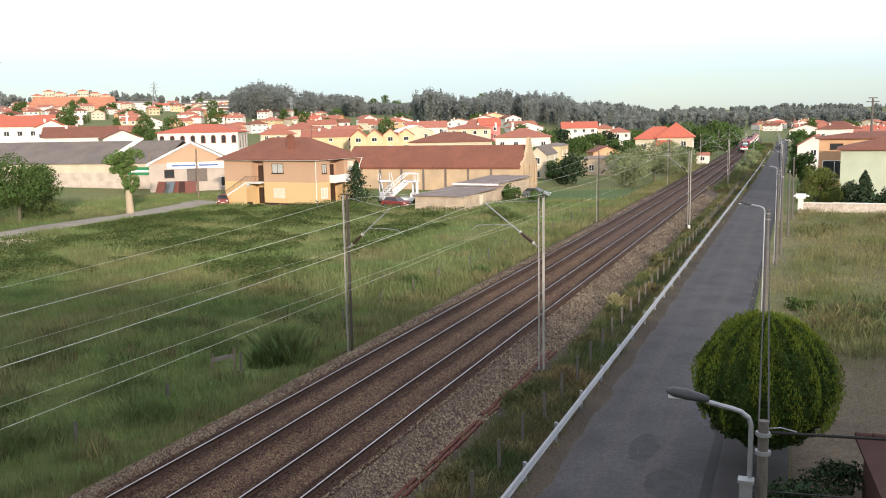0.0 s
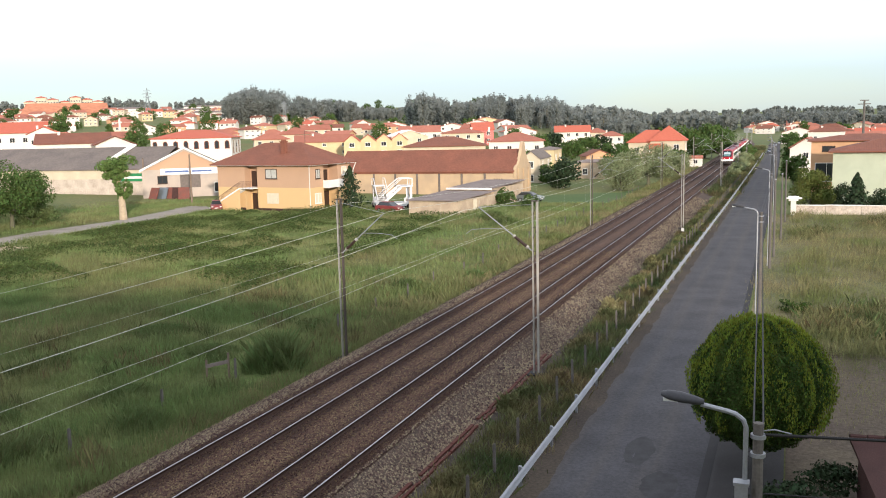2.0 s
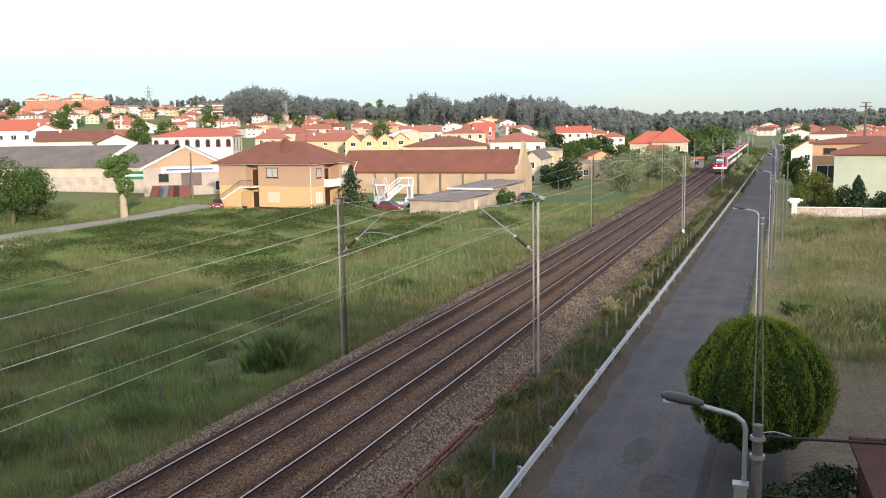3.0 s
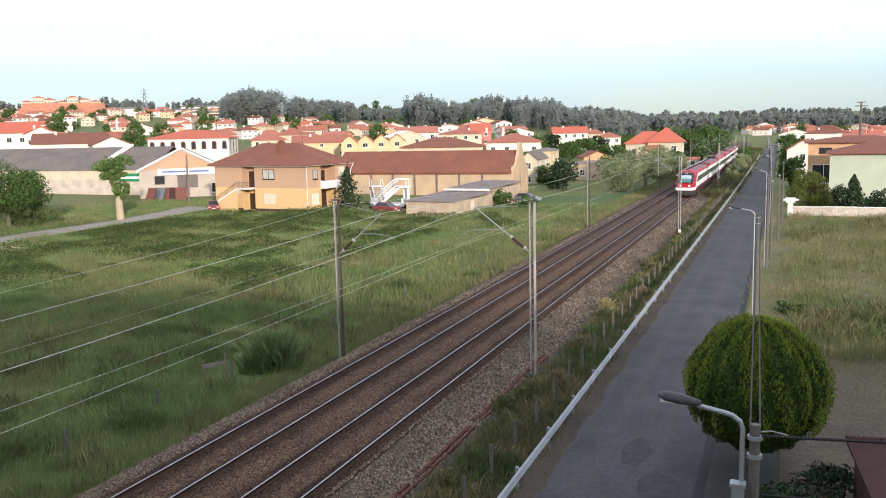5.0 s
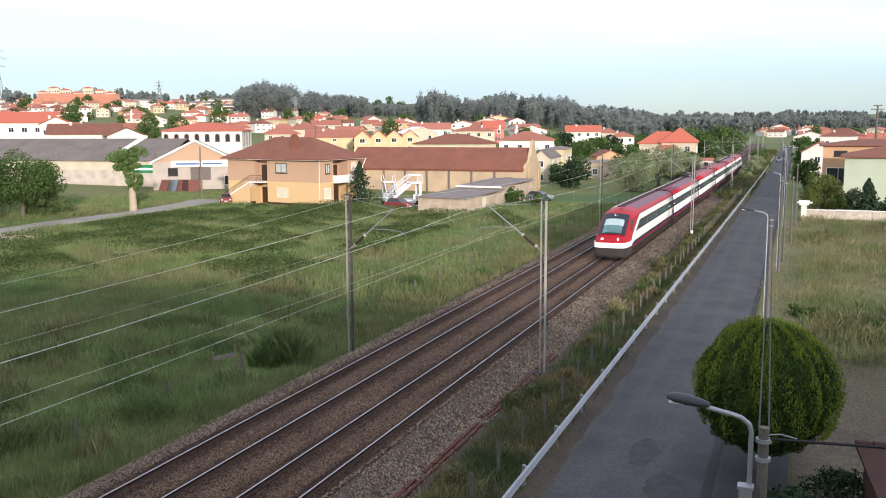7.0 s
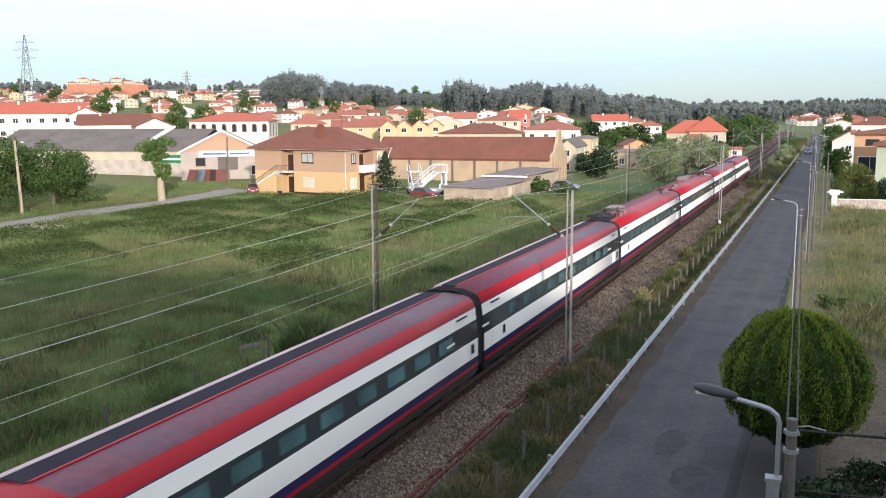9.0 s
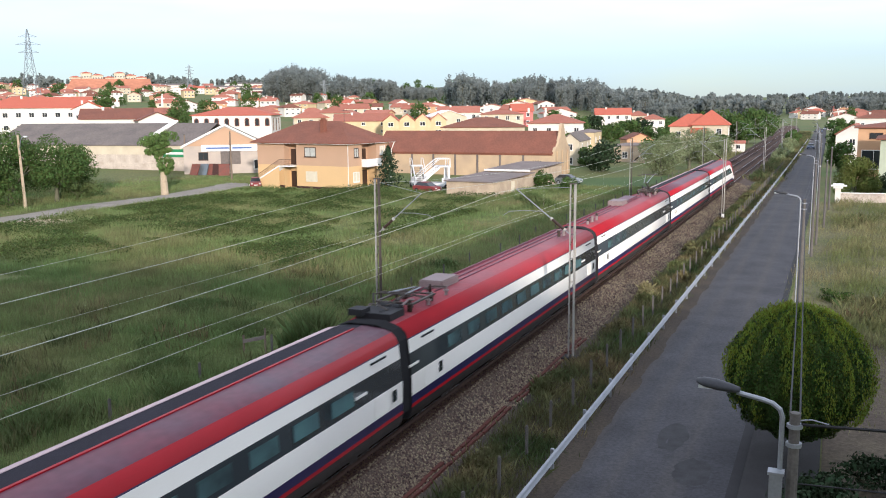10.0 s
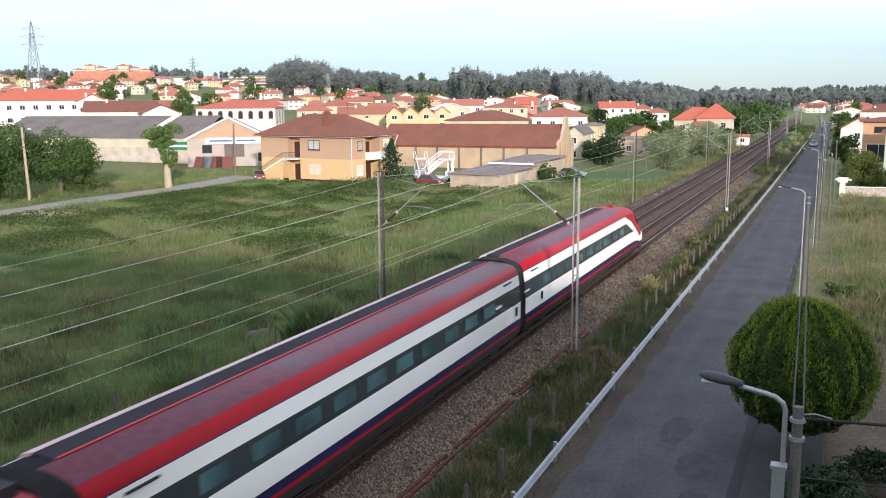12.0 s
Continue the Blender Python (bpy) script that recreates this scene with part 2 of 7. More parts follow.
M["rust_panel"] = material("rusty_red_sheet", (0.20, 0.062, 0.045), 0.7, vary=0.8, scale=1.2, colour2=(0.11, 0.06, 0.05))
M["sand"] = material("pale_sand", (0.46, 0.37, 0.25), 0.95, vary=0.6, scale=0.4, colour2=(0.30, 0.25, 0.15), grain=0.2, bump=0.3, space="World")
M["track_path"] = material("lane_gravel", (0.31, 0.28, 0.245), 0.9, vary=0.7, scale=0.4, colour2=(0.20, 0.18, 0.15), grain=0.25, bump=0.3, space="World")
M["zinc"] = material("galvanised_steel", (0.34, 0.36, 0.39), 0.5, metal=0.55, vary=0.4, scale=1.2, grain=0.1)
M["mast"] = material("weathered_mast_steel", (0.46, 0.45, 0.42), 0.55, metal=0.4, vary=0.6, scale=1.5, grain=0.15)
M["mast_dark"] = material("dark_mast_steel", (0.10, 0.085, 0.075), 0.6, metal=0.3, vary=0.5, scale=1.5)
M["wire"] = material("wire", (0.56, 0.58, 0.50), 0.5, metal=0.3, vary=0.2)
M["cable"] = material("black_cable", (0.014, 0.014, 0.016), 0.6, vary=0.2)
M["insulator"] = material("brown_insulator", (0.045, 0.028, 0.022), 0.35, vary=0.3)
M["concrete"] = material("pole_concrete", (0.135, 0.125, 0.115), 0.9, vary=0.5, scale=2.0, grain=0.2, bump=0.25)
M["pole_wood"] = material("pole_timber", (0.22, 0.17, 0.13), 0.9, vary=0.5, scale=2.0, bump=0.3)
M["lamp_grey"] = material("lamp_housing", (0.045, 0.047, 0.054), 0.5, vary=0.3, scale=3.0)
M["lamp_glass"] = material("lamp_lens", (0.62, 0.66, 0.66), 0.2, vary=0.15)
M["pipe"] = material("rusty_red_trough", (0.105, 0.034, 0.025), 0.85, vary=0.6, scale=2.0, bump=0.3)
M["white_wall"] = material("white_render", (0.70, 0.67, 0.62), 0.9, vary=0.4, scale=0.5, colour2=(0.55, 0.51, 0.45), grain=0.06, bump=0.1)
M["cream_wall"] = material("cream_render", (0.60, 0.53, 0.40), 0.9, vary=0.4, scale=0.5, grain=0.06, bump=0.1)
M["yellow_wall"] = material("yellow_render", (0.62, 0.50, 0.30), 0.9, vary=0.35, scale=0.5, grain=0.06, bump=0.1)
M["ochre_wall"] = material("ochre_render", (0.64, 0.44, 0.225), 0.9, vary=0.30, scale=0.5, colour2=(0.54, 0.38, 0.21), grain=0.06, bump=0.1)
M["tan_wall"] = material("tan_render", (0.49, 0.325, 0.215), 0.9, vary=0.35, scale=0.4, colour2=(0.42, 0.285, 0.195), grain=0.06, bump=0.1)
M["ware_wall"] = material("warehouse_render", (0.52, 0.39, 0.25), 0.92, vary=0.75, scale=0.35, colour2=(0.36, 0.28, 0.20), grain=0.08, bump=0.15)
M["orange_wall"] = material("orange_render", (0.60, 0.37, 0.215), 0.9, vary=0.3, scale=0.5, grain=0.06, bump=0.1)
M["green_wall"] = material("pale_green_render", (0.47, 0.52, 0.40), 0.9, vary=0.3, scale=0.5, grain=0.06, bump=0.1)
M["pink_wall"] = material("rose_render", (0.62, 0.20, 0.18), 0.9, vary=0.3, scale=0.5, grain=0.06)
M["stone_wall"] = material("whitewashed_rubble", (0.54, 0.48, 0.41), 0.95, vary=0.8, scale=0.7, colour2=(0.36, 0.30, 0.25), grain=0.25, grain_scale=5.0, bump=0.6, bump_scale=5.0)
M["grey_wall"] = material("grey_render", (0.47, 0.405, 0.345), 0.9, vary=0.5, scale=0.6, colour2=(0.33, 0.30, 0.28), grain=0.1, bump=0.1)
M["shed_wall"] = material("stained_concrete_block", (0.50, 0.41, 0.30), 0.95, vary=0.8, scale=0.8, colour2=(0.33, 0.26, 0.20), grain=0.15, bump=0.3)
M["roof"] = material("clay_roof_tiles", (0.37, 0.145, 0.10), 0.85, vary=0.5, scale=0.5, colour2=(0.30, 0.11, 0.075), grain=0.2, grain_scale=4.0, tiles=("X", 0.3), obj=0.12)
M["roof_brown"] = material("brown_roof_tiles", (0.215, 0.085, 0.055), 0.85, vary=0.6, scale=0.4, colour2=(0.15, 0.065, 0.045), grain=0.2, grain_scale=4.0, tiles=("X", 0.3))
M["roof_red"] = material("red_roof_tiles", (0.45, 0.125, 0.078), 0.8, vary=0.35, scale=0.5, colour2=(0.40, 0.11, 0.07), grain=0.15, grain_scale=4.0, tiles=("X", 0.3))
M["roof_grey"] = material("fibre_cement_roof", (0.135, 0.118, 0.11), 0.9, vary=0.7, scale=0.3, colour2=(0.20, 0.17, 0.15), grain=0.2, grain_scale=3.0, tiles=("X", 0.18))
M["roof_flat"] = material("weathered_flat_roof", (0.24, 0.20, 0.185), 0.9, vary=0.6, scale=0.5, grain=0.15, tiles=("X", 0.2))
M["trim"] = material("white_trim", (0.80, 0.79, 0.76), 0.7, vary=0.2, scale=1.0)
M["dark_wood"] = material("dark_stained_wood", (0.055, 0.032, 0.022), 0.6, vary=0.4, scale=3.0)
M["shutter"] = material("cream_shutter", (0.70, 0.64, 0.50), 0.7, vary=0.2, tiles=("Z", 0.06))
M["pane"] = glass_material("window_glass", (0.035, 0.04, 0.045))
M["sign_green"] = material("green_sign_board", (0.03, 0.22, 0.09), 0.5, vary=0.2)
M["sign_white"] = material("white_sign_board", (0.75, 0.80, 0.86), 0.5, vary=0.2)
M["sign_bar"] = material("blue_sign_bars", (0.08, 0.14, 0.35), 0.5, vary=0.2)
M["red_paint"] = material("faded_red_paint", (0.22, 0.045, 0.045), 0.5, vary=0.4, scale=2.0)
M["white_paint"] = material("white_machine_paint", (0.72, 0.73, 0.74), 0.5, vary=0.3, scale=2.0)
M["blue_paint"] = material("dark_blue_car_paint", (0.03, 0.06, 0.13), 0.3, vary=0.15, spec=0.6)
M["grey_paint"] = material("grey_car_paint", (0.16, 0.19, 0.21), 0.3, metal=0.4, vary=0.15, spec=0.6)
M["tyre"] = material("rubber", (0.02, 0.02, 0.02), 0.85, vary=0.2)
M["brick_red"] = material("red_shed_wall", (0.062, 0.030, 0.027), 0.9, vary=0.5, scale=1.2, grain=0.15, bump=0.3)
M["pylon"] = material("pylon_steel", (0.20, 0.23, 0.25), 0.6, metal=0.2, vary=0.2)
M["terracotta"] = material("bare_red_soil", (0.52, 0.22, 0.13), 0.95, vary=0.5, scale=0.02, grain=0.2, grain_scale=0.3, space="World")
# train paint
M["t_white"] = material("train_white_paint", (0.91, 0.885, 0.82), 0.35, vary=0.2, scale=0.8, colour2=(0.80, 0.78, 0.73), grain=0.03, spec=0.5)
M["t_red"] = material("train_red_paint", (0.36, 0.008, 0.016), 0.45, vary=0.35, scale=0.5, colour2=(0.24, 0.008, 0.016), grain=0.08, spec=0.2)
M["t_blue"] = material("train_navy_paint", (0.020, 0.018, 0.075), 0.35, vary=0.15, grain=0.03, spec=0.5)
M["t_band"] = material("train_window_band", (0.032, 0.040, 0.046), 0.22, vary=0.15, grain=0.03, spec=0.5)
M["t_roof"] = material("train_roof_red", (0.33, 0.048, 0.060), 0.5, vary=0.8, scale=0.5, colour2=(0.24, 0.070, 0.086), grain=0.16, grain_scale=4, spec=0.3)
M["t_roof_mauve"] = material("train_roof_dusty_red", (0.150, 0.040, 0.060), 0.45, vary=0.9, scale=0.7, colour2=(0.105, 0.055, 0.080), grain=0.2, grain_scale=4, spec=0.25)
M["t_roof_dark"] = material("train_roof_walkway", (0.026, 0.023, 0.034), 0.8, vary=0.7, scale=1.0, grain=0.25, bump=0.25, spec=0.2)
M["t_roof_pale"] = material("train_roof_pale_edge", (0.60, 0.44, 0.45), 0.5, vary=0.4, scale=0.8, grain=0.1)
M["t_under"] = material("train_underframe", (0.040, 0.033, 0.030), 0.85, vary=0.5, scale=1.5, bump=0.3)
M["t_black"] = material("train_gangway_rubber", (0.022, 0.022, 0.025), 0.7, vary=0.3)
M["t_glass"] = material("train_tinted_glass", (0.11, 0.22, 0.225), 0.12, vary=1.0, scale=0.45, colour2=(0.035, 0.055, 0.06), spec=0.6)
# windscreen's pale sky reflection, given as a surface colour
M["t_shield"] = material("windscreen_sky_reflection", (0.40, 0.48, 0.50), 0.15, vary=0.25, scale=1.5, spec=0.6)
M["t_mask"] = material("gloss_black_mask", (0.014, 0.016, 0.024), 0.2, vary=0.3, scale=1.5, spec=0.4)
M["t_box"] = material("roof_box_grey", (0.27, 0.21, 0.205), 0.6, vary=0.3)
M["lawn"] = material("mown_lawn", (0.058, 0.105, 0.030), 0.95, vary=0.6, scale=0.12, colour2=(0.085, 0.12, 0.042), grain=0.25, grain_scale=5.0, space="World")
M["t_light"] = glow_material("headlight_glow", (1.0, 0.94, 0.82), 1.6)


# ---- builders ----
def part(name, bm, mat, parent=None, label="", smooth=False):
    me = bpy.data.meshes.new(name)
    bmesh.ops.recalc_face_normals(bm, faces=bm.faces[:])
    bm.to_mesh(me)
    bm.free()
    me.materials.append(mat)
    if smooth:
        me.polygons.foreach_set("use_smooth", [True] * len(me.polygons))
    ob = new(name, me)
    ob.parent = parent
    if label:
        ob["label"] = label
    return ob


def sheet(name, verts, faces, mat, parent=None, label=""):
    me = bpy.data.meshes.new(name)
    verts, faces = np.asarray(verts, dtype=np.float32), np.asarray(faces, dtype=np.int32)
    k = faces.shape[1]
    me.vertices.add(len(verts))
    me.vertices.foreach_set("co", verts.ravel())
    me.loops.add(faces.size)
    me.loops.foreach_set("vertex_index", faces.ravel())
    me.polygons.add(len(faces))
    me.polygons.foreach_set("loop_start", np.arange(0, faces.size, k, dtype=np.int32))
    me.update(calc_edges=True)
    me.materials.append(mat)
    ob = new(name, me)
    ob.parent = parent
    if label:
        ob["label"] = label
    return ob


def thing(name, label, category, m=None, group="", kind=""):
    ob = new(name)
    ob.empty_display_size = 0.3
    if m is not None:
        ob.matrix_basis = m
    return tagged(ob, label, category, group, kind)


def box(bm, x0, x1, y0, y1, z0, z1):
    v = [bm.verts.new(p) for p in ((x0, y0, z0), (x1, y0, z0), (x1, y1, z0), (x0, y1, z0),
                                   (x0, y0, z1), (x1, y0, z1), (x1, y1, z1), (x0, y1, z1))]
    for f in ((0, 3, 2, 1), (4, 5, 6, 7), (0, 1, 5, 4), (1, 2, 6, 5), (2, 3, 7, 6), (3, 0, 4, 7)):
        bm.faces.new([v[i] for i in f])
    return bm


def boxes(*rows):
    bm = bmesh.new()
    for r in rows:
        box(bm, *r)
    return bm


def poly(bm, pts, faces):
    v = [bm.verts.new(p) for p in pts]
    for f in faces:
        bm.faces.new([v[i] for i in f])
    return bm


def tube(bm, a, b, r0, r1=None, n=8):
    a, b = Vector(a), Vector(b)
    r1 = r0 if r1 is None else r1
    d = (b - a).normalized()
    u = d.orthogonal().normalized()
    w = d.cross(u)
    rings = []
    for c, r in ((a, r0), (b, r1)):
        rings.append([bm.verts.new(c + (u * math.cos(2 * math.pi * i / n) + w * math.sin(2 * math.pi * i / n)) * r) for i in range(n)])
    for i in range(n):
        j = (i + 1) % n
        bm.faces.new((rings[0][i], rings[0][j], rings[1][j], rings[1][i]))
    bm.faces.new(rings[0][::-1])
    bm.faces.new(rings[1])
    return bm


def pipe(bm, pts, r, n=8):
    """One continuous round bar through the points."""
    pts = [Vector(p) for p in pts]
    rings = []
    u = (pts[1] - pts[0]).orthogonal().normalized()
    for i, p in enumerate(pts):
        d = (pts[min(i + 1, len(pts) - 1)] - pts[max(i - 1, 0)]).normalized()
        u = (u - d * u.dot(d)).normalized()
        w = d.cross(u)
        rings.append([bm.verts.new(p + (u * math.cos(2 * math.pi * k / n) + w * math.sin(2 * math.pi * k / n)) * r) for k in range(n)])
    for a, b in zip(rings[:-1], rings[1:]):
        for k in range(n):
            j = (k + 1) % n
            bm.faces.new((a[k], a[j], b[j], b[k]))
    bm.faces.new(rings[0][::-1])
    bm.faces.new(rings[-1])
    return bm


def ball(bm, c, r, seg=8, sx=1, sy=1, sz=1):
    bmesh.ops.create_uvsphere(bm, u_segments=seg, v_segments=max(4, seg // 2 + 1), radius=r,
                              matrix=Matrix.Translation(c) @ Matrix.Diagonal((sx, sy, sz, 1)))
    return bm


rng = np.random.default_rng(7)


def cards(centres, normals, size, spread=0.5):
    """Small leaf pieces: one bent quad at each centre, facing about along its normal."""
    n = len(centres)
    nr = normals + rng.normal(0, spread, (n, 3))
    nr /= np.linalg.norm(nr, axis=1)[:, None] + 1e-9
    ref = rng.normal(0, 1, (n, 3))
    u = np.cross(nr, ref)
    u /= np.linalg.norm(u, axis=1)[:, None] + 1e-9
    w = np.cross(nr, u)
    s = (np.asarray(size) * rng.uniform(0.6, 1.3, n))[:, None]
    q = np.stack([centres - u * s * 0.5 - w * s * 0.15, centres - w * s * 0.55, centres + u * s * 0.5 - w * s * 0.1 + nr * s * 0.15, centres + w * s * 0.55], 1)
    return q.reshape(-1, 3), np.arange(n * 4).reshape(n, 4)


def crown_points(n, radii, lumps=14, lump=0.35, shell=0.35):
    """Points in a lumpy crown round the origin, and their outward directions."""
    lc = rng.normal(0, 1, (lumps, 3))
    lc /= np.linalg.norm(lc, axis=1)[:, None]
    lc *= rng.uniform(0.45, 0.8, (lumps, 1))
    pick = rng.integers(0, lumps, n)
    d = rng.normal(0, 1, (n, 3))
    d /= np.linalg.norm(d, axis=1)[:, None]
    p = lc[pick] + d * lump * rng.uniform(1 - shell, 1.05, (n, 1))
    return p * np.asarray(radii), d


def blades(x, y, z, height, width, lean=0.35):
    """Grass blades as narrow bent pieces standing at the given points."""
    n = len(x)
    a = rng.uniform(0, 2 * math.pi, n)
    b = rng.uniform(0, 2 * math.pi, n)
    l = np.abs(rng.normal(0, lean, n)) * height
    dx, dy = np.cos(a) * width / 2, np.sin(a) * width / 2
    tx, ty = np.cos(b) * l, np.sin(b) * l
    p = np.stack([np.stack([x - dx, y - dy, z], 1), np.stack([x + dx, y + dy, z], 1),
                  np.stack([x + dx * 0.7 + tx * 0.4, y + dy * 0.7 + ty * 0.4, z + height * 0.6], 1),
                  np.stack([x - dx * 0.3 + tx, y - dy * 0.3 + ty, z + height], 1)], 1)
    return p.reshape(-1, 3), np.arange(n * 4).reshape(n, 4)


def tussocks(name, x, y, z, per, height, width, mat, label, category="grass", clump=0.18, lean=0.35):
    """Many tufts of grass as one piece of stuff."""
    n = len(x)
    hx = np.repeat(height * rng.uniform(0.6, 1.3, n), per) * rng.uniform(0.6, 1.15, n * per)
    v, f = blades(np.repeat(x, per) + rng.normal(0, clump, n * per), np.repeat(y, per) + rng.normal(0, clump, n * per),
                  np.repeat(z, per), hx, np.repeat(width, per) if np.ndim(width) else width, lean)
    return tagged(sheet(name, v, f, mat), label, category, kind="stuff")


# ---- the land ----
def smooth(a, b, x):
    t = np.clip((x - a) / (b - a), 0, 1)
    return t * t * (3 - 2 * t)


def land(x, y):
    """Height of the ground: level along the railway, rising towards the town and the woods."""
    x, y = np.asarray(x, dtype=float), np.asarray(y, dtype=float)
    d = np.hypot(x, y)
    az = np.degrees(np.arctan2(-x, y))
    side = smooth(7.5, 18, az) * smooth(100, 70, az)
    rise = np.interp(d, [0, 150, 230, 300, 500, 900, 1500, 3000, 5000], [0, 0, 2.8, 5.5, 14, 33, 48, 70, 80])
    far = np.interp(d, [0, 500, 900, 1600, 3000, 5000], [0, 0, 4, 14, 40, 60])
    return -0.7 + rise * side + far * (1 - side)


def bend(y):
    """How far the line has swung to the left at y."""
    return -3.9e-5 * np.maximum(0.0, np.asarray(y, dtype=float) - 100) ** 2


def polar(az, d):
    return -math.sin(radians(az)) * d, math.cos(radians(az)) * d


ringr = np.concatenate([[0.02], np.linspace(4, 160, 40), np.geomspace(170, 4600, 48)])
ringa = np.radians(np.arange(0, 360, 3.0))
gx, gy = np.outer(ringr, -np.sin(ringa)), np.outer(ringr, np.cos(ringa))
gz = land(gx, gy)
gv = np.stack([gx, gy, gz], -1).reshape(-1, 3)
na = len(ringa)
gi = np.arange(len(ringr) * na).reshape(len(ringr), na)
gf = np.stack([gi[:-1], np.roll(gi, -1, 1)[:-1], np.roll(gi, -1, 1)[1:], gi[1:]], -1).reshape(-1, 4)
tagged(sheet("ground", gv, gf, M["ground"]), "meadow ground with patchy green and dry soil", "ground", kind="structure")


def strip(name, profile, ys, mat, label, category, follow=1.0, kind="structure"):
    """A band along the railway: profile is a list of (x, z)."""
    ys = np.asarray(ys, dtype=float)
    p = np.asarray(profile, dtype=float)
    v = np.stack([p[None, :, 0] + follow * bend(ys)[:, None], np.repeat(ys[:, None], len(p), 1), np.repeat(p[None, :, 1], len(ys), 0)], -1)
    i = np.arange(len(ys) * len(p)).reshape(len(ys), len(p))
    f = np.stack([i[:-1, :-1], i[:-1, 1:], i[1:, 1:], i[1:, :-1]], -1).reshape(-1, 4)
    return tagged(sheet(name, v.reshape(-1, 3), f, mat), label, category, kind=kind)


ALONG = np.concatenate([np.arange(-60, 100, 20), np.arange(100, 900, 12)])
RAILS = (-18.84, -17.105, -15.037, -13.302)
LEFT_TRACK, RIGHT_TRACK = -17.97, -14.17
strip("ballast_bed", [(-20.9, -0.78), (-19.75, -0.172), (-12.9, -0.17), (-12.55, -0.30)], ALONG, M["ballast"], "rust-brown crushed stone bed of the railway", "ballast")
strip("ballast_shoulder", [(-12.75, -0.22), (-11.7, -0.62), (-10.9, -0.66)], ALONG, M["ballast_grey"], "pale grey crushed stone shoulder of the railway", "ballast")
strip("left_ballast_shoulder", [(-21.25, -0.745), (-21.0, -0.60), (-20.0, -0.20), (-19.8, -0.166)], ALONG, M["ballast_grey"], "brownish crushed stone edge of the railway", "ballast")
strip("verge", [(-11.2, -0.652), (-8.0, -0.60), (-7.0, -0.66)], ALONG[:12], M["dirt"], "weedy earth verge between railway and road", "verge")
strip("far_verge", [(-11.2, -0.652), (-8.0, -0.60), (-7.0, -0.66)], ALONG[11:], M["ground"], "grassy far verge between railway and road", "verge")
RAIL_PROFILE = [(-0.07, -0.16), (-0.02, -0.12), (-0.018, -0.045), (-0.036, -0.035), (-0.036, -0.004), (0.036, -0.004), (0.036, -0.035), (0.018, -0.045), (0.02, -0.12), (0.07, -0.16)]
for rx in RAILS:
    rail = strip("rail", [(rx + a, b) for a, b in RAIL_PROFILE], ALONG, M["rail_side"], "rusty steel rail with a polished running head", "rail", kind="")
    rail["group"] = "rails of the double track"
    head = strip("rail_head", [(rx - 0.026, -0.002), (rx - 0.020, 0.002), (rx + 0.020, 0.002), (rx + 0.026, -0.002)], ALONG, M["rail_top"], "", "")
    for key in ("category", "kind", "label"):
        if key in head:
            del head[key]
    head.parent = rail
    head["label"] = "bright polished running surface"
bm = bmesh.new()
for tx in (LEFT_TRACK, RIGHT_TRACK):
    for k in range(420):
        y = 8 + k * 0.6
        o = float(bend(y))
        box(bm, tx - 1.28 + o, tx + 1.28 + o, y - 0.12, y + 0.12, -0.19, -0.165)
tagged(part("sleepers", bm, M["ballast"]), "dusty brown sleepers sunk into the ballast", "sleeper", kind="stuff")
# loose stones on the bed and its shoulder
ns = 62000
sx = np.where(rng.random(ns) < 0.54, rng.uniform(-12.9, -10.9, ns), rng.uniform(-21.15, -19.45, ns))
sy = 17 + 120 * rng.random(ns) ** 2.2
sz = np.where(sx > -12.75, np.interp(sx, [-12.75, -11.7, -10.9], [-0.24, -0.62, -0.66]), np.interp(sx, [-21.25, -21.0, -20.0, -19.8, -12.9], [-0.745, -0.60, -0.20, -0.166, -0.17]))
oct_v = np.array([(1, 0, 0), (0, 1, 0), (-1, 0, 0), (0, -1, 0), (0, 0, 1), (0, 0, -1)], dtype=float)
oct_f = np.array([(0, 1, 4), (1, 2, 4), (2, 3, 4), (3, 0, 4)])
sv = (oct_v[None] * rng.uniform(0.6, 1.3, (ns, 6, 1)) * (0.044 + 0.0006 * (sy - 17))[:, None, None] + np.stack([sx + bend(sy), sy, sz], -1)[:, None]).reshape(-1, 3)
sf = (oct_f[None] + 6 * np.arange(ns)[:, None, None]).reshape(-1, 3)
bx_, by_ = rng.uniform(-19.7, -12.8, ns), 17 + 60 * rng.random(ns) ** 1.6
bv = (oct_v[None] * rng.uniform(0.6, 1.3, (ns, 6, 1)) * 0.034 + np.stack([bx_, by_, np.full(ns, -0.168)], -1)[:, None]).reshape(-1, 3)
tagged(sheet("bed_stones", bv, sf, M["bed_stone"]), "small dark brown stones between the rails", "stones", kind="stuff")
tagged(sheet("ballast_stones", sv, sf, M["stone"]), "loose grey-brown crushed stones along the track", "stones", kind="stuff")

# cable trough beside the track: red lids
ct = thing("cable_trough", "rusty red cable trough lying in the weeds", "cable trough")
for row, x0, x1 in ((0.0, -11.30, -11.17), (5.0, -11.04, -10.94)):
    for k in [k for k in range(30) if noise.noise((k * 0.37, 2.0 + row, 0)) > -0.30]:
        w = rng.uniform(-0.03, 0.03)
        part("trough_lid", box(bmesh.new(), x0 + w, x1 + w, 20 + k * 0.75, 20.735 + k * 0.75, -0.66, -0.56 + rng.uniform(-0.03, 0.02)), M["pipe"], ct)

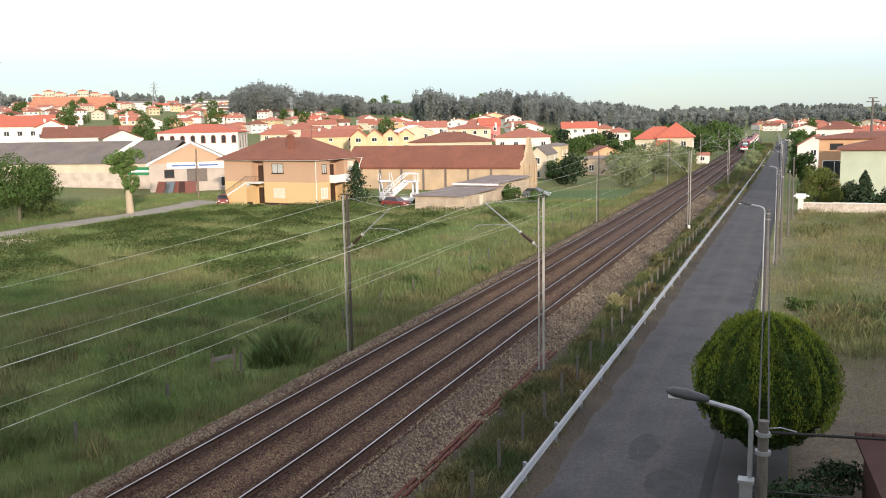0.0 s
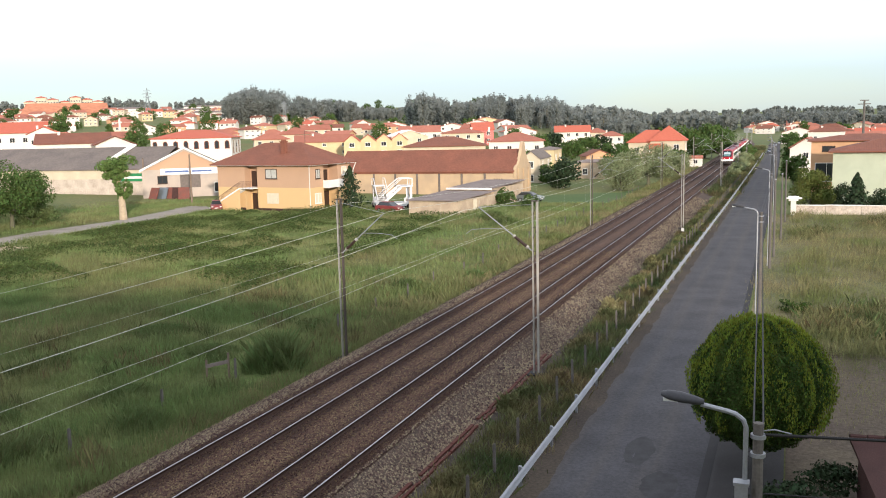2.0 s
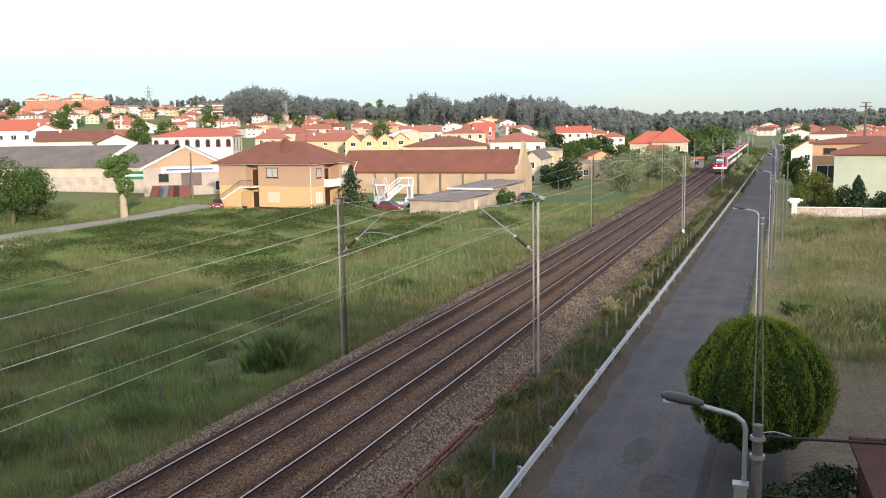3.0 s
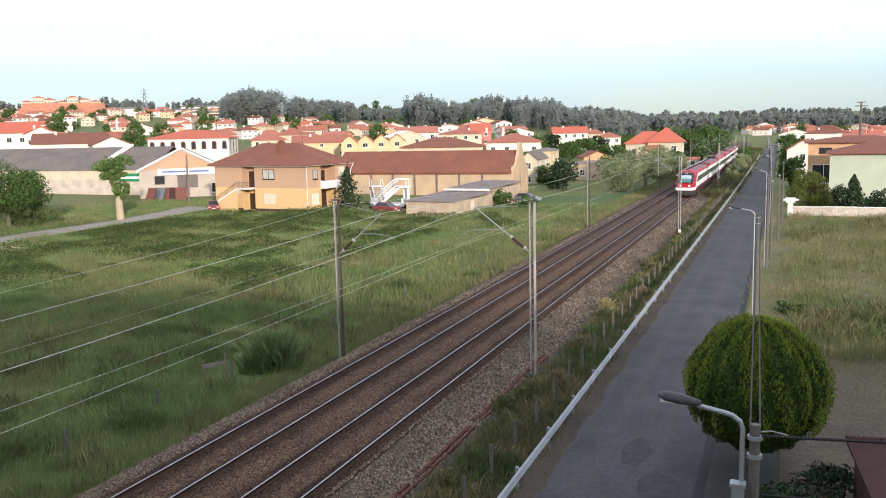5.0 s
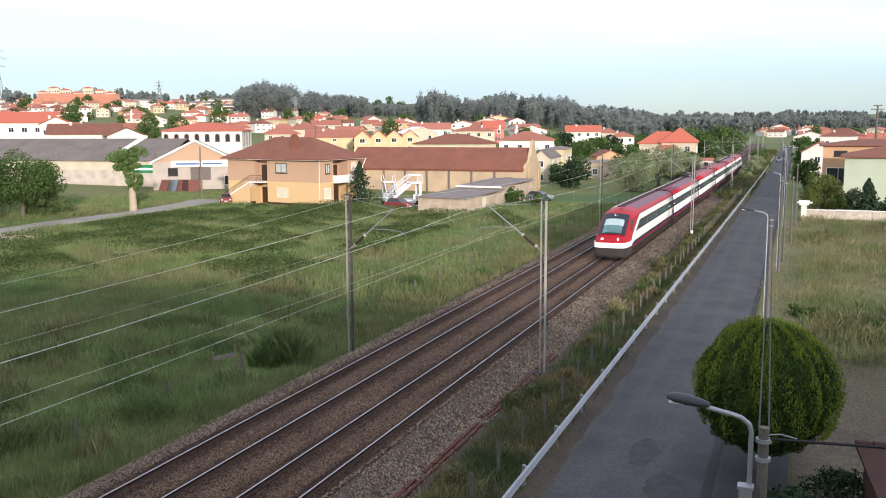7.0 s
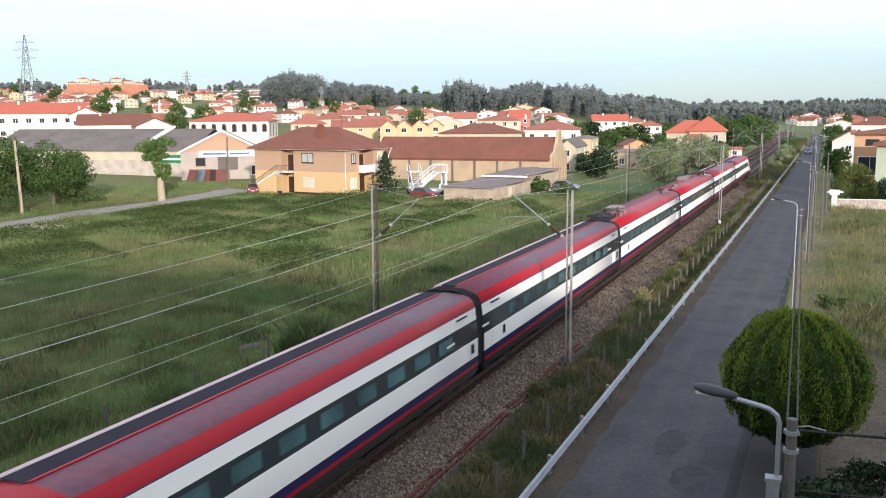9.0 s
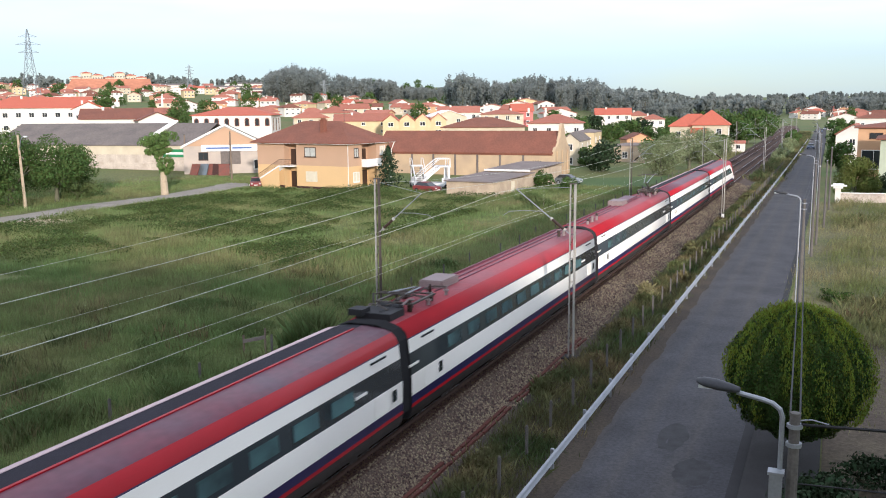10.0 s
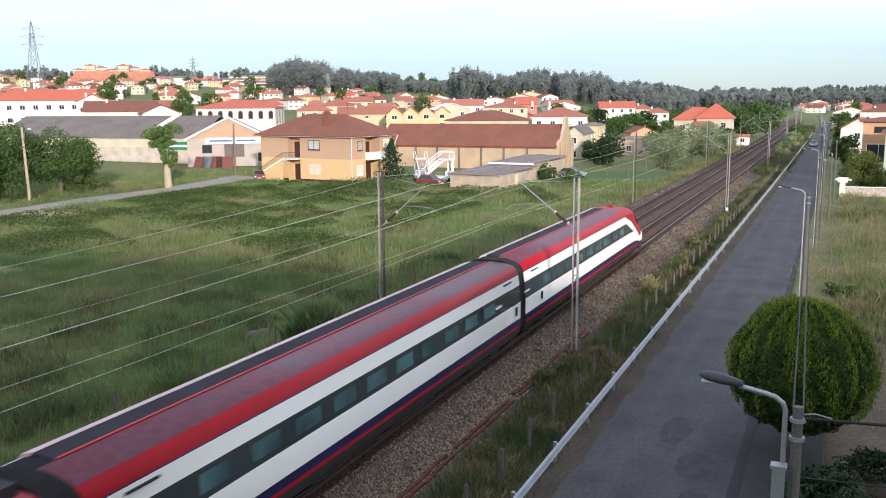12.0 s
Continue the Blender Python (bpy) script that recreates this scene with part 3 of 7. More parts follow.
# ---- road ----
ROAD = 0.45
strip("road", [(-7.15, -0.64), (-4.8, -0.60), (-2.45, -0.64)], ALONG, M["asphalt"], "worn grey asphalt road with stains", "road", follow=ROAD)
strip("gutter", [(-2.45, -0.636), (-2.1, -0.63)], ALONG, M["asphalt_patch"], "dark dirty gutter along the kerb", "gutter", follow=ROAD)
strip("pavement", [(-2.1, -0.70), (-2.1, -0.52), (-1.95, -0.51), (0.1, -0.51), (0.1, -0.72)], ALONG[:6], M["kerbstone"], "concrete pavement with a raised kerb", "pavement", follow=ROAD)
for px_, py_, rx_, ry_ in ((-4.35, 24.4, 0.26, 0.42), (-3.3, 25.3, 0.42, 0.5), (-3.6, 27.6, 0.6, 1.1), (-4.7, 30.5, 0.5, 1.4)):
    bm = bmesh.new()
    pts = [(px_ + rx_ * (1 + 0.25 * noise.noise((i, px_, 0))) * math.cos(i * math.pi / 12), py_ + ry_ * (1 + 0.25 * noise.noise((i, py_, 3))) * math.sin(i * math.pi / 12)) for i in range(24)]
    vs = [bm.verts.new((a, b, -0.594 - 0.017 * abs(a + 4.8))) for a, b in pts]
    bm.faces.new(vs)
    tagged(part("road_stain", bm, M["stain"]), "dark oily stain on the asphalt", "stain", "stains on the road", "structure")


dy = np.arange(14, 240, 0.4)
de = -7.08 + np.array([0.26 * noise.noise((0.35 * q, 0, 8.0)) + 0.16 * noise.noise((1.3 * q, 0, 3.0)) for q in dy]) + ROAD * bend(dy)
dl = -7.7 + ROAD * bend(dy)
dv = np.stack([np.stack([dl, dy, np.full(len(dy), -0.655)], 1), np.stack([(dl + de) / 2, dy, np.full(len(dy), -0.622)], 1), np.stack([de, dy, np.full(len(dy), -0.630)], 1)], 1).reshape(-1, 3)
di = np.arange(len(dy) - 1)[:, None] * 3
tagged(sheet("road_edge", dv, np.concatenate([di + np.array([0, 1, 4, 3]), di + np.array([1, 2, 5, 4])]), M["dirt"]), "dusty brown soil washed along the road's edge", "soil", kind="structure")


def rail_barrier():
    """The steel guardrail: a W-beam in lengths, on posts."""
    g = thing("guardrail", "long galvanised steel guardrail on short posts", "guardrail")
    prof = [(0, 0.45), (0.05, 0.48), (0.08, 0.53), (0.02, 0.58), (0.02, 0.62), (0.08, 0.67), (0.05, 0.72), (0.0, 0.75), (-0.02, 0.75), (-0.02, 0.45)]
    for k in range(78):
        y0 = 14 + k * 4.0
        o0, o1 = ROAD * float(bend(y0)), ROAD * float(bend(y0 + 4))
        bm = bmesh.new()
        a = [bm.verts.new((-7.62 + x + o0, y0, z - 0.62)) for x, z in prof]
        b = [bm.verts.new((-7.62 + x + o1, y0 + 4.02, z - 0.62)) for x, z in prof]
        for i in range(len(prof)):
            j = (i + 1) % len(prof)
            bm.faces.new((a[i], a[j], b[j], b[i]))
        part("beam", bm, M["zinc"], g)
        bm = boxes((-7.80 + o0, -7.70 + o0, y0 - 0.05, y0 + 0.05, -0.75, 0.14), (-7.74 + o0, -7.63 + o0, y0 - 0.06, y0 + 0.06, -0.13, 0.10))
        part("post", bm, M["zinc"], g)


rail_barrier()


def fence_post(x, y, h, group, tilt=0.0):
    bm = boxes((-0.045, 0.045, -0.045, 0.045, -0.1, h), (-0.03, 0.03, -0.03, 0.03, h, h + 0.03))
    ob = part("fence_post", bm, M["concrete"])
    ob.matrix_basis = pose(x, y, -0.68, tilt, tilt * 0.6, rng.uniform(-8, 8))
    return tagged(ob, "weathered concrete fence post standing in weeds", "fence post", group)


for k in range(60):
    y = 21.0 + k * 2.75
    fence_post(-8.75 + ROAD * float(bend(y)) + rng.uniform(-0.05, 0.05), y, 1.25, "posts along the road verge", rng.uniform(-2.5, 2.5))
for fz in (0.5, 1.05):
    fw = part("fence_wire", pipe(bmesh.new(), [(-8.75 + ROAD * float(bend(21 + k * 8.25)), 21 + k * 8.25, -0.68 + fz) for k in range(20)], 0.0025, 4), M["mast_dark"])
    tagged(fw, "thin dark strand of the verge fence", "fence wire", "strands of the verge fence")
for k in range(26):
    y = 24.0 + k * 5.2
    fence_post(-24.3 + rng.uniform(-0.3, 0.3), y, 0.95, "posts along the meadow edge", rng.uniform(-3, 3))
marker = part("marker_post", boxes((-0.09, 0.09, -0.04, 0.04, 0, 1.0), (-0.13, 0.13, -0.05, 0.05, 0.62, 1.0)), M["trim"])
marker.matrix_basis = pose(-9.9, 91.5, -0.66)
tagged(marker, "small white trackside marker board on a post", "marker post")


# ---- overhead line ----
def overhead_mast(y, side):
    """A lattice mast with its bracket; side +1: it stands left of the track and reaches right."""
    x = -20.74 if side > 0 else -10.73
    o = float(bend(y))
    m = thing("overhead_mast", "tall grey steel overhead-line mast with bracket and brown insulators", "mast", pose(x + o, y, -0.6), "overhead line masts")
    top = 8.1
    for sgn in (-1, 1):
        part("channel", boxes((sgn * 0.10 - 0.022, sgn * 0.10 + 0.022, -0.08, 0.08, 0, top), (sgn * 0.10 - 0.022 - (0.03 if sgn < 0 else 0), sgn * 0.10 + 0.022 + (0.03 if sgn > 0 else 0), 0.05, 0.08, 0, top)), M["mast_dark"] if sgn > 0 and side > 0 else M["mast"], m)
    for k in range(14):
        part("lacing", tube(bmesh.new(), (-0.1, 0.0, 0.3 + k * 0.55), (0.1, 0.0, 0.3 + k * 0.55 + (0.55 if k % 2 else 0.02)), 0.015, n=5), M["mast_dark"], m)
    part("footing", boxes((-0.35, 0.35, -0.35, 0.35, -0.3, 0.08)), M["kerbstone"], m)
    s = 1 if side > 0 else -1
    reach, zi = (2.45, 5.45) if side > 0 else (2.7, 5.8)

    def along(f):
        return (s * (0.1 + f * (reach - 0.1)), 0, zi + f * 2.02)

    ins = part("strut_insulator", tube(bmesh.new(), along(0.10), along(0.34), 0.075, 0.065, 10), M["insulator"], m, "ribbed brown insulator")
    for f in (0.10, 0.34):
        part("end_cap", tube(bmesh.new(), along(f - 0.015), along(f + 0.015), 0.085, n=10), M["mast"], ins)
    part("bracket_foot", tube(bmesh.new(), along(0), along(0.1), 0.03), M["zinc"], m)
    part("bracket_tube", tube(bmesh.new(), along(0.34), along(1.0), 0.028), M["zinc"], m)
    part("top_tube", pipe(bmesh.new(), [(s * 0.12, 0, 7.95), (s * reach, 0, zi + 2.02)], 0.010), M["zinc"], m)
    za = zi + 1.0
    part("steady_arm", pipe(bmesh.new(), [along(0.5), (s * (reach * 0.85), 0.05, za + 0.02), (s * (reach + 0.35), 0.05, za - 0.05), (s * (reach + 0.65), 0.05, za - 0.25)], 0.014), M["zinc"], m)
    part("cap", boxes((-0.15, 0.15, -0.1, 0.1, top, top + 0.05)), M["mast_dark"], m)
    return m


MASTS = [-21.2, 38.8, 98.9, 158.9, 218.9, 278.9, 338.9]
for my in MASTS[1:]:
    overhead_mast(my, 1)
    overhead_mast(my, -1)


def line_wire(name, x, z0, z_mid, r, label):
    pts = []
    for y0, y1 in zip(MASTS[:-1], MASTS[1:]):
        for k in range(10):
            f = k / 10
            y = y0 + (y1 - y0) * f
            pts.append((x + float(bend(y)), y, z_mid + (z0 - z_mid) * (2 * f - 1) ** 2))
    bm = pipe(bmesh.new(), pts, r, 5)
    return tagged(part(name, bm, M["wire"]), label, "wire", "overhead wires")


line_wire("contact_wire", LEFT_TRACK, 5.66, 5.62, 0.004, "thin copper contact wire over the track")
line_wire("catenary_wire", LEFT_TRACK, 6.95, 6.38, 0.009, "pale sagging catenary wire over the track")
line_wire("contact_wire", RIGHT_TRACK, 5.45, 5.16, 0.006, "thin copper contact wire over the track")
line_wire("catenary_wire", RIGHT_TRACK, 7.05, 6.36, 0.009, "pale sagging catenary wire over the track")
line_wire("feeder_wire", -20.7, 7.3, 6.45, 0.006, "pale feeder wire hung along the masts")
tagged(part("contact_wire", pipe(bmesh.new(), [(-14.2, -15, 5.75), (-14.2, 12, 5.60), (-14.2, 24, 5.50), (-14.25, 38.8, 5.50), (-14.2, 60, 5.6)], 0.005, 5), M["wire"]), "second copper contact wire running in over the track", "wire", "overhead wires")
bm = bmesh.new()
for tx, zl in ((LEFT_TRACK, 5.64), (RIGHT_TRACK, 5.2)):
    for y0 in MASTS[1:-2]:
        for k in range(1, 9):
            f = k / 9
            y = y0 + 60 * f
            tube(bm, (tx + float(bend(y)), y, zl), (tx + float(bend(y)), y, 6.38 + 0.57 * (2 * f - 1) ** 2), 0.0025, n=4)
tagged(part("droppers", bm, M["wire"]), "fine vertical dropper wires between catenary and contact wire", "wire", kind="stuff")


# ---- street lamps and poles on the right of the road ----
def street_lamp(x, y, top, near=False):
    m = thing("street_lamp", "concrete street pole with a curved lamp arm and dark lamp head", "street lamp", pose(x, y, -0.6), "street lamps along the road")
    h = top + 0.6
    part("pole", tube(bmesh.new(), (0, 0, 0), (0, 0, h), 0.11, 0.066, 10), M["concrete"], m)
    part("conduit", tube(bmesh.new(), (-0.16, -0.05, 0.2), (-0.15, -0.05, h - 0.3), 0.03), M["zinc"], m)
    arm = [(-0.15, -0.05, h - 1.3), (-0.15, -0.05, h - 0.06)] + [(-0.15 - 0.28 * (1 - math.cos(a)), -0.05, h - 0.06 + 0.20 * math.sin(a)) for a in (0.5, 1.0, 1.4)] + [(-0.72, -0.05, h + 0.20)]
    part("arm", pipe(bmesh.new(), arm, 0.033), M["zinc"], m, "bare metal lamp arm")
    bm = bmesh.new()
    rings = []
    for f, wd, hz0, hz1 in ((0, 0.04, -0.03, 0.04), (0.10, 0.08, -0.05, 0.06), (0.30, 0.115, -0.06, 0.08), (0.46, 0.105, -0.05, 0.07), (0.55, 0.05, -0.02, 0.04)):
        rings.append([bm.verts.new((-0.68 - f, -0.05 + wd * math.cos(a), h + 0.23 + f * 0.12 + (hz1 if math.sin(a) > 0 else -hz0) * math.sin(a))) for a in [i * math.pi / 6 for i in range(12)]])
    for a, b in zip(rings[:-1], rings[1:]):
        for i in range(12):
            bm.faces.new((a[i], a[(i + 1) % 12], b[(i + 1) % 12], b[i]))
    bm.faces.new(rings[0])
    bm.faces.new(rings[-1][::-1])
    head = part("lamp_head", bm, M["lamp_grey"], m, "dark grey lamp head", True)
    part("lens", boxes((-1.20, -0.98, -0.115, 0.015, h + 0.222, h + 0.262)), M["lamp_glass"], head)
    for k in (0.2, 0.45):
        part("clamp", tube(bmesh.new(), (0, 0, h - k), (0, 0, h - k + 0.05), 0.10, n=10), M["zinc"], m)
    if near:
        part("service_box", boxes((-0.27, -0.11, -0.20, -0.06, h - 1.55, h - 0.80), (-0.29, -0.09, -0.22, -0.05, h - 0.80, h - 0.76)), M["zinc"], m, "grey service box")
        part("bracket", pipe(bmesh.new(), [(0.05, 0, h - 0.1), (0.2, 0.0, h - 0.07), (0.4, 0.04, h - 0.12)], 0.009), M["zinc"], m)
    return m


LAMPS = [(-0.28, 11.75, 7.0), (-1.06, 40.2, 7.0), (-1.25, 73.0, 7.0), (-1.4, 105.0, 7.0), (-1.9, 140.0, 7.0), (-2.6, 175.0, 7.0), (-3.6, 210.0, 7.0), (-4.5, 250.0, 7.0)]
for i, (lx, ly, lz) in enumerate(LAMPS):
    street_lamp(lx, ly, lz, i == 0)
for wx in (-0.06, 0.06):
    pts = []
    for (ax, ay, az_), (bx, by, bz) in zip(LAMPS[:4], LAMPS[1:5]):
        for k in range(8):
            f = k / 8
            pts.append((ax + (bx - ax) * f + wx, ay + (by - ay) * f, az_ - 0.05 - 1.2 * f * (1 - f)))
    bm = pipe(bmesh.new(), pts, 0.014, 5)
    tagged(part("overhead_cable", bm, M["cable"]), "dark overhead cable strung from pole to pole", "cable", "cables along the road")
for dz, side_y, r in ((0.15, 14.5, 0.022), (0.95, 14.0, 0.012)):
    bm = pipe(bmesh.new(), [(-0.2 + 9 * f, 11.75 + (side_y - 11.75) * f, 7.0 - dz - 0.5 * f + 0.15 * f * f) for f in (0, 0.15, 0.3, 0.45, 0.6, 0.8, 1.0)], r, 6)
    tagged(part("service_cable", bm, M["cable"]), "black service cable running from the pole to a house", "cable")


# ---- the train ----
CAR_W = 1.46
PROFILE = [(1.30, 0.42), (1.42, 0.62), (1.46, 0.86), (1.46, 0.98), (1.46, 1.26), (1.46, 2.00), (1.45, 2.03), (1.40, 2.72), (1.39, 2.75), (1.34, 3.22), (1.33, 3.26), (1.25, 3.46), (1.08, 3.62), (0.86, 3.70), (0.60, 3.74), (0.20, 3.765), (0.0, 3.77)]
SIDE_SKIN = ["t_under", "t_under", "t_red", "t_blue", "t_white", "t_band", "t_band", "t_band", "t_white", "t_blue", "t_red", "t_red", "t_roof_mauve", "t_roof_mauve", "t_roof_mauve", "t_roof_mauve"]
PANTO_SKIN = SIDE_SKIN[:11] + ["t_red"] * 2 + ["t_roof"] * 3
SKIN_KEYS = ["t_under", "t_red", "t_blue", "t_white", "t_band", "t_roof", "t_roof_mauve", "t_roof_dark", "t_roof_pale", "t_black", "t_shield", "t_glass"]


def nose_top(s):
    return float(np.interp(s, [-0.2, 0.0, 0.2, 0.5, 0.9, 1.5, 2.0, 2.5, 3.0, 3.4, 3.9, 4.6, 5.6, 7.0], [1.15, 1.42, 1.58, 1.78, 2.05, 2.46, 2.80, 3.13, 3.43, 3.60, 3.72, 3.80, 3.845, 3.86]))


def nose_wide(s):
    return 0.80 + 0.20 * min(1.0, s / 1.3) ** 0.5


def car_body(name, parent, y0, y1, skins, nose=0):
    """The shell of one car from y0 to y1; with a nose, the front at y0 is rounded down and its sections lean back."""
    qs = list(np.arange(0, 1.29, 0.05)) + [1.30, 1.39, 1.48] + list(np.arange(1.6, 15.9, 0.24)) if nose else []
    qs += [16.2, (16.2 + y1 - y0) / 2, y1 - y0] if nose else list(np.linspace(0, y1 - y0, 4))
    ring = PROFILE + [(-x, z) for x, z in PROFILE[-2::-1]]
    left = skins[:11] + ["t_roof_pale", "t_roof_pale", "t_roof_dark", "t_roof_dark", "t_roof_dark"] if skins is SIDE_SKIN else skins
    skin = skins + left[::-1]
    bm = bmesh.new()
    rows = []
    for q in qs:
        row = []
        for x, z in ring:
            if nose:
                up = min(2.26, max(0.0, z - 1.1))
                s = q + max(0.0, 1.5 * up + 0.58 * up * up - 0.9) * float(smooth(0.0, 1.3, q) * (1 - smooth(3.0, 16.0, q)))
                top = nose_top(s)
                zz = 0.42 + (z - 0.42) * (top - 0.42) / 3.44
                row.append(bm.verts.new((x * nose_wide(s) * (1 - 0.10 * (1 - min(1.0, s / 4.5)) * (zz / 3.86)), y0 + s, zz)))
            else:
                row.append(bm.verts.new((x, y0 + q, z)))
        rows.append(row)
    me_mats = [M[k] for k in SKIN_KEYS]
    for ri, (a, b) in enumerate(zip(rows[:-1], rows[1:])):
        q = (qs[ri] + qs[ri + 1]) / 2
        for i in range(len(ring) - 1):
            f = bm.faces.new((a[i], a[i + 1], b[i + 1], b[i]))
            f.smooth = True
            mat = skin[i]
            if nose and q < 6.5:
                zc = sum(v.co.z for v in f.verts) / 4
                sc = sum(v.co.y for v in f.verts) / 4 - y0
                k = i if i < len(PROFILE) - 1 else len(ring) - 2 - i
                if mat in ("t_roof_mauve", "t_roof_dark", "t_roof_pale") and sc < 6.2:
                    mat = "t_red"
                if q < 1.30:
                    mat = "t_under" if zc < 0.90 else "t_red"
                elif q < 1.48 and 4 <= k <= 9:
                    mat = "t_band"
                elif q < 3.05 and k in (5, 6, 7):
                    mat = "t_white"
            f.material_index = SKIN_KEYS.index(mat)
    for end in (rows[0], rows[-1]):
        f = bm.faces.new(end if end is rows[0] else end[::-1])
        f.material_index = SKIN_KEYS.index("t_black" if not (nose and end is rows[0]) else "t_red")
    me = bpy.data.meshes.new(name)
    bmesh.ops.recalc_face_normals(bm, faces=bm.faces[:])
    bm.to_mesh(me)
    bm.free()
    for mt in me_mats:
        me.materials.append(mt)
    ob = new(name, me)
    ob.parent = parent
    return ob


def bogie(parent, y):
    b = part("bogie", boxes((-1.15, -0.95, y - 1.9, y + 1.9, 0.42, 0.68), (0.95, 1.15, y - 1.9, y + 1.9, 0.42, 0.68), (-1.0, 1.0, y - 0.3, y + 0.3, 0.35, 0.6), (1.15, 1.3, y - 0.25, y + 0.25, 0.3, 0.75), (-1.3, -1.15, y - 0.25, y + 0.25, 0.3, 0.75)), M["t_under"], parent, "dark grimy bogie frame")
    for wy in (y - 1.35, y + 1.35):
        bm = tube(bmesh.new(), (-0.95, wy, 0.45), (0.95, wy, 0.45), 0.08, n=8)
        for s in (-1, 1):
            tube(bm, (s * 0.80, wy, 0.45), (s * 0.93, wy, 0.45), 0.45, n=18)
        part("wheelset", bm, M["t_under"], b)


def window_row(parent, ys, w=1.25):
    for s in (1, -1):
        for y in ys:
            bm = bmesh.new()
            pts = [(s * 1.462, y - w / 2, 2.16), (s * 1.462, y + w / 2, 2.16), (s * 1.422, y + w / 2, 2.62), (s * 1.422, y - w / 2, 2.62)]
            inner = [(s * 1.43, a, b) for _, a, b in pts]
            poly(bm, pts + inner, [(0, 1, 2, 3), (7, 6, 5, 4), (0, 4, 5, 1), (1, 5, 6, 2), (2, 6, 7, 3), (3, 7, 4, 0)])
            part("window", bm, M["t_glass"], parent)


def pantograph(parent, y, raised, d):
    p = part("pantograph", boxes((-0.75, -0.65, y - 1.0, y + 1.0, 4.02, 4.08), (0.65, 0.75, y - 1.0, y + 1.0, 4.02, 4.08), (-0.75, 0.75, y - 1.0, y - 0.9, 4.02, 4.08), (-0.75, 0.75, y + 0.9, y + 1.0, 4.02, 4.08)), M["mast_dark"], parent, "dark roof pantograph")
    top = 5.3 if raised else 4.35
    knee = (y - d * 1.0, 4.75 if raised else 4.25)
    part("lower_arm", pipe(bmesh.new(), [(0, y + d * 0.8, 4.1), (0, knee[0], knee[1])], 0.05), M["mast_dark"], p)
    part("upper_arm", pipe(pipe(bmesh.new(), [(-0.12, knee[0], knee[1]), (-0.35, y + d * 0.7, top)], 0.03), [(0.12, knee[0], knee[1]), (0.35, y + d * 0.7, top)], 0.03), M["zinc"], p)
    part("pan_head", pipe(pipe(bmesh.new(), [(-0.95, y + d * 0.6, top - 0.12), (-0.6, y + d * 0.6, top), (0.6, y + d * 0.6, top), (0.95, y + d * 0.6, top - 0.12)], 0.03), [(-0.6, y + d * 0.85, top), (0.6, y + d * 0.85, top)], 0.03), M["mast_dark"], p)
    for x, yy in ((-0.6, -0.9), (0.6, -0.9), (-0.6, 0.9), (0.6, 0.9)):
        part("insulator", tube(bmesh.new(), (x, y + yy, 3.80), (x, y + yy, 4.03), 0.09, n=10), M["insulator"], p)
    part("hose", pipe(bmesh.new(), [(0.4, y + d * 1.2, 4.0), (0.55, y + d * 0.9, 4.2), (0.45, y + d * 0.3, 4.05)], 0.04), M["t_box"], p)


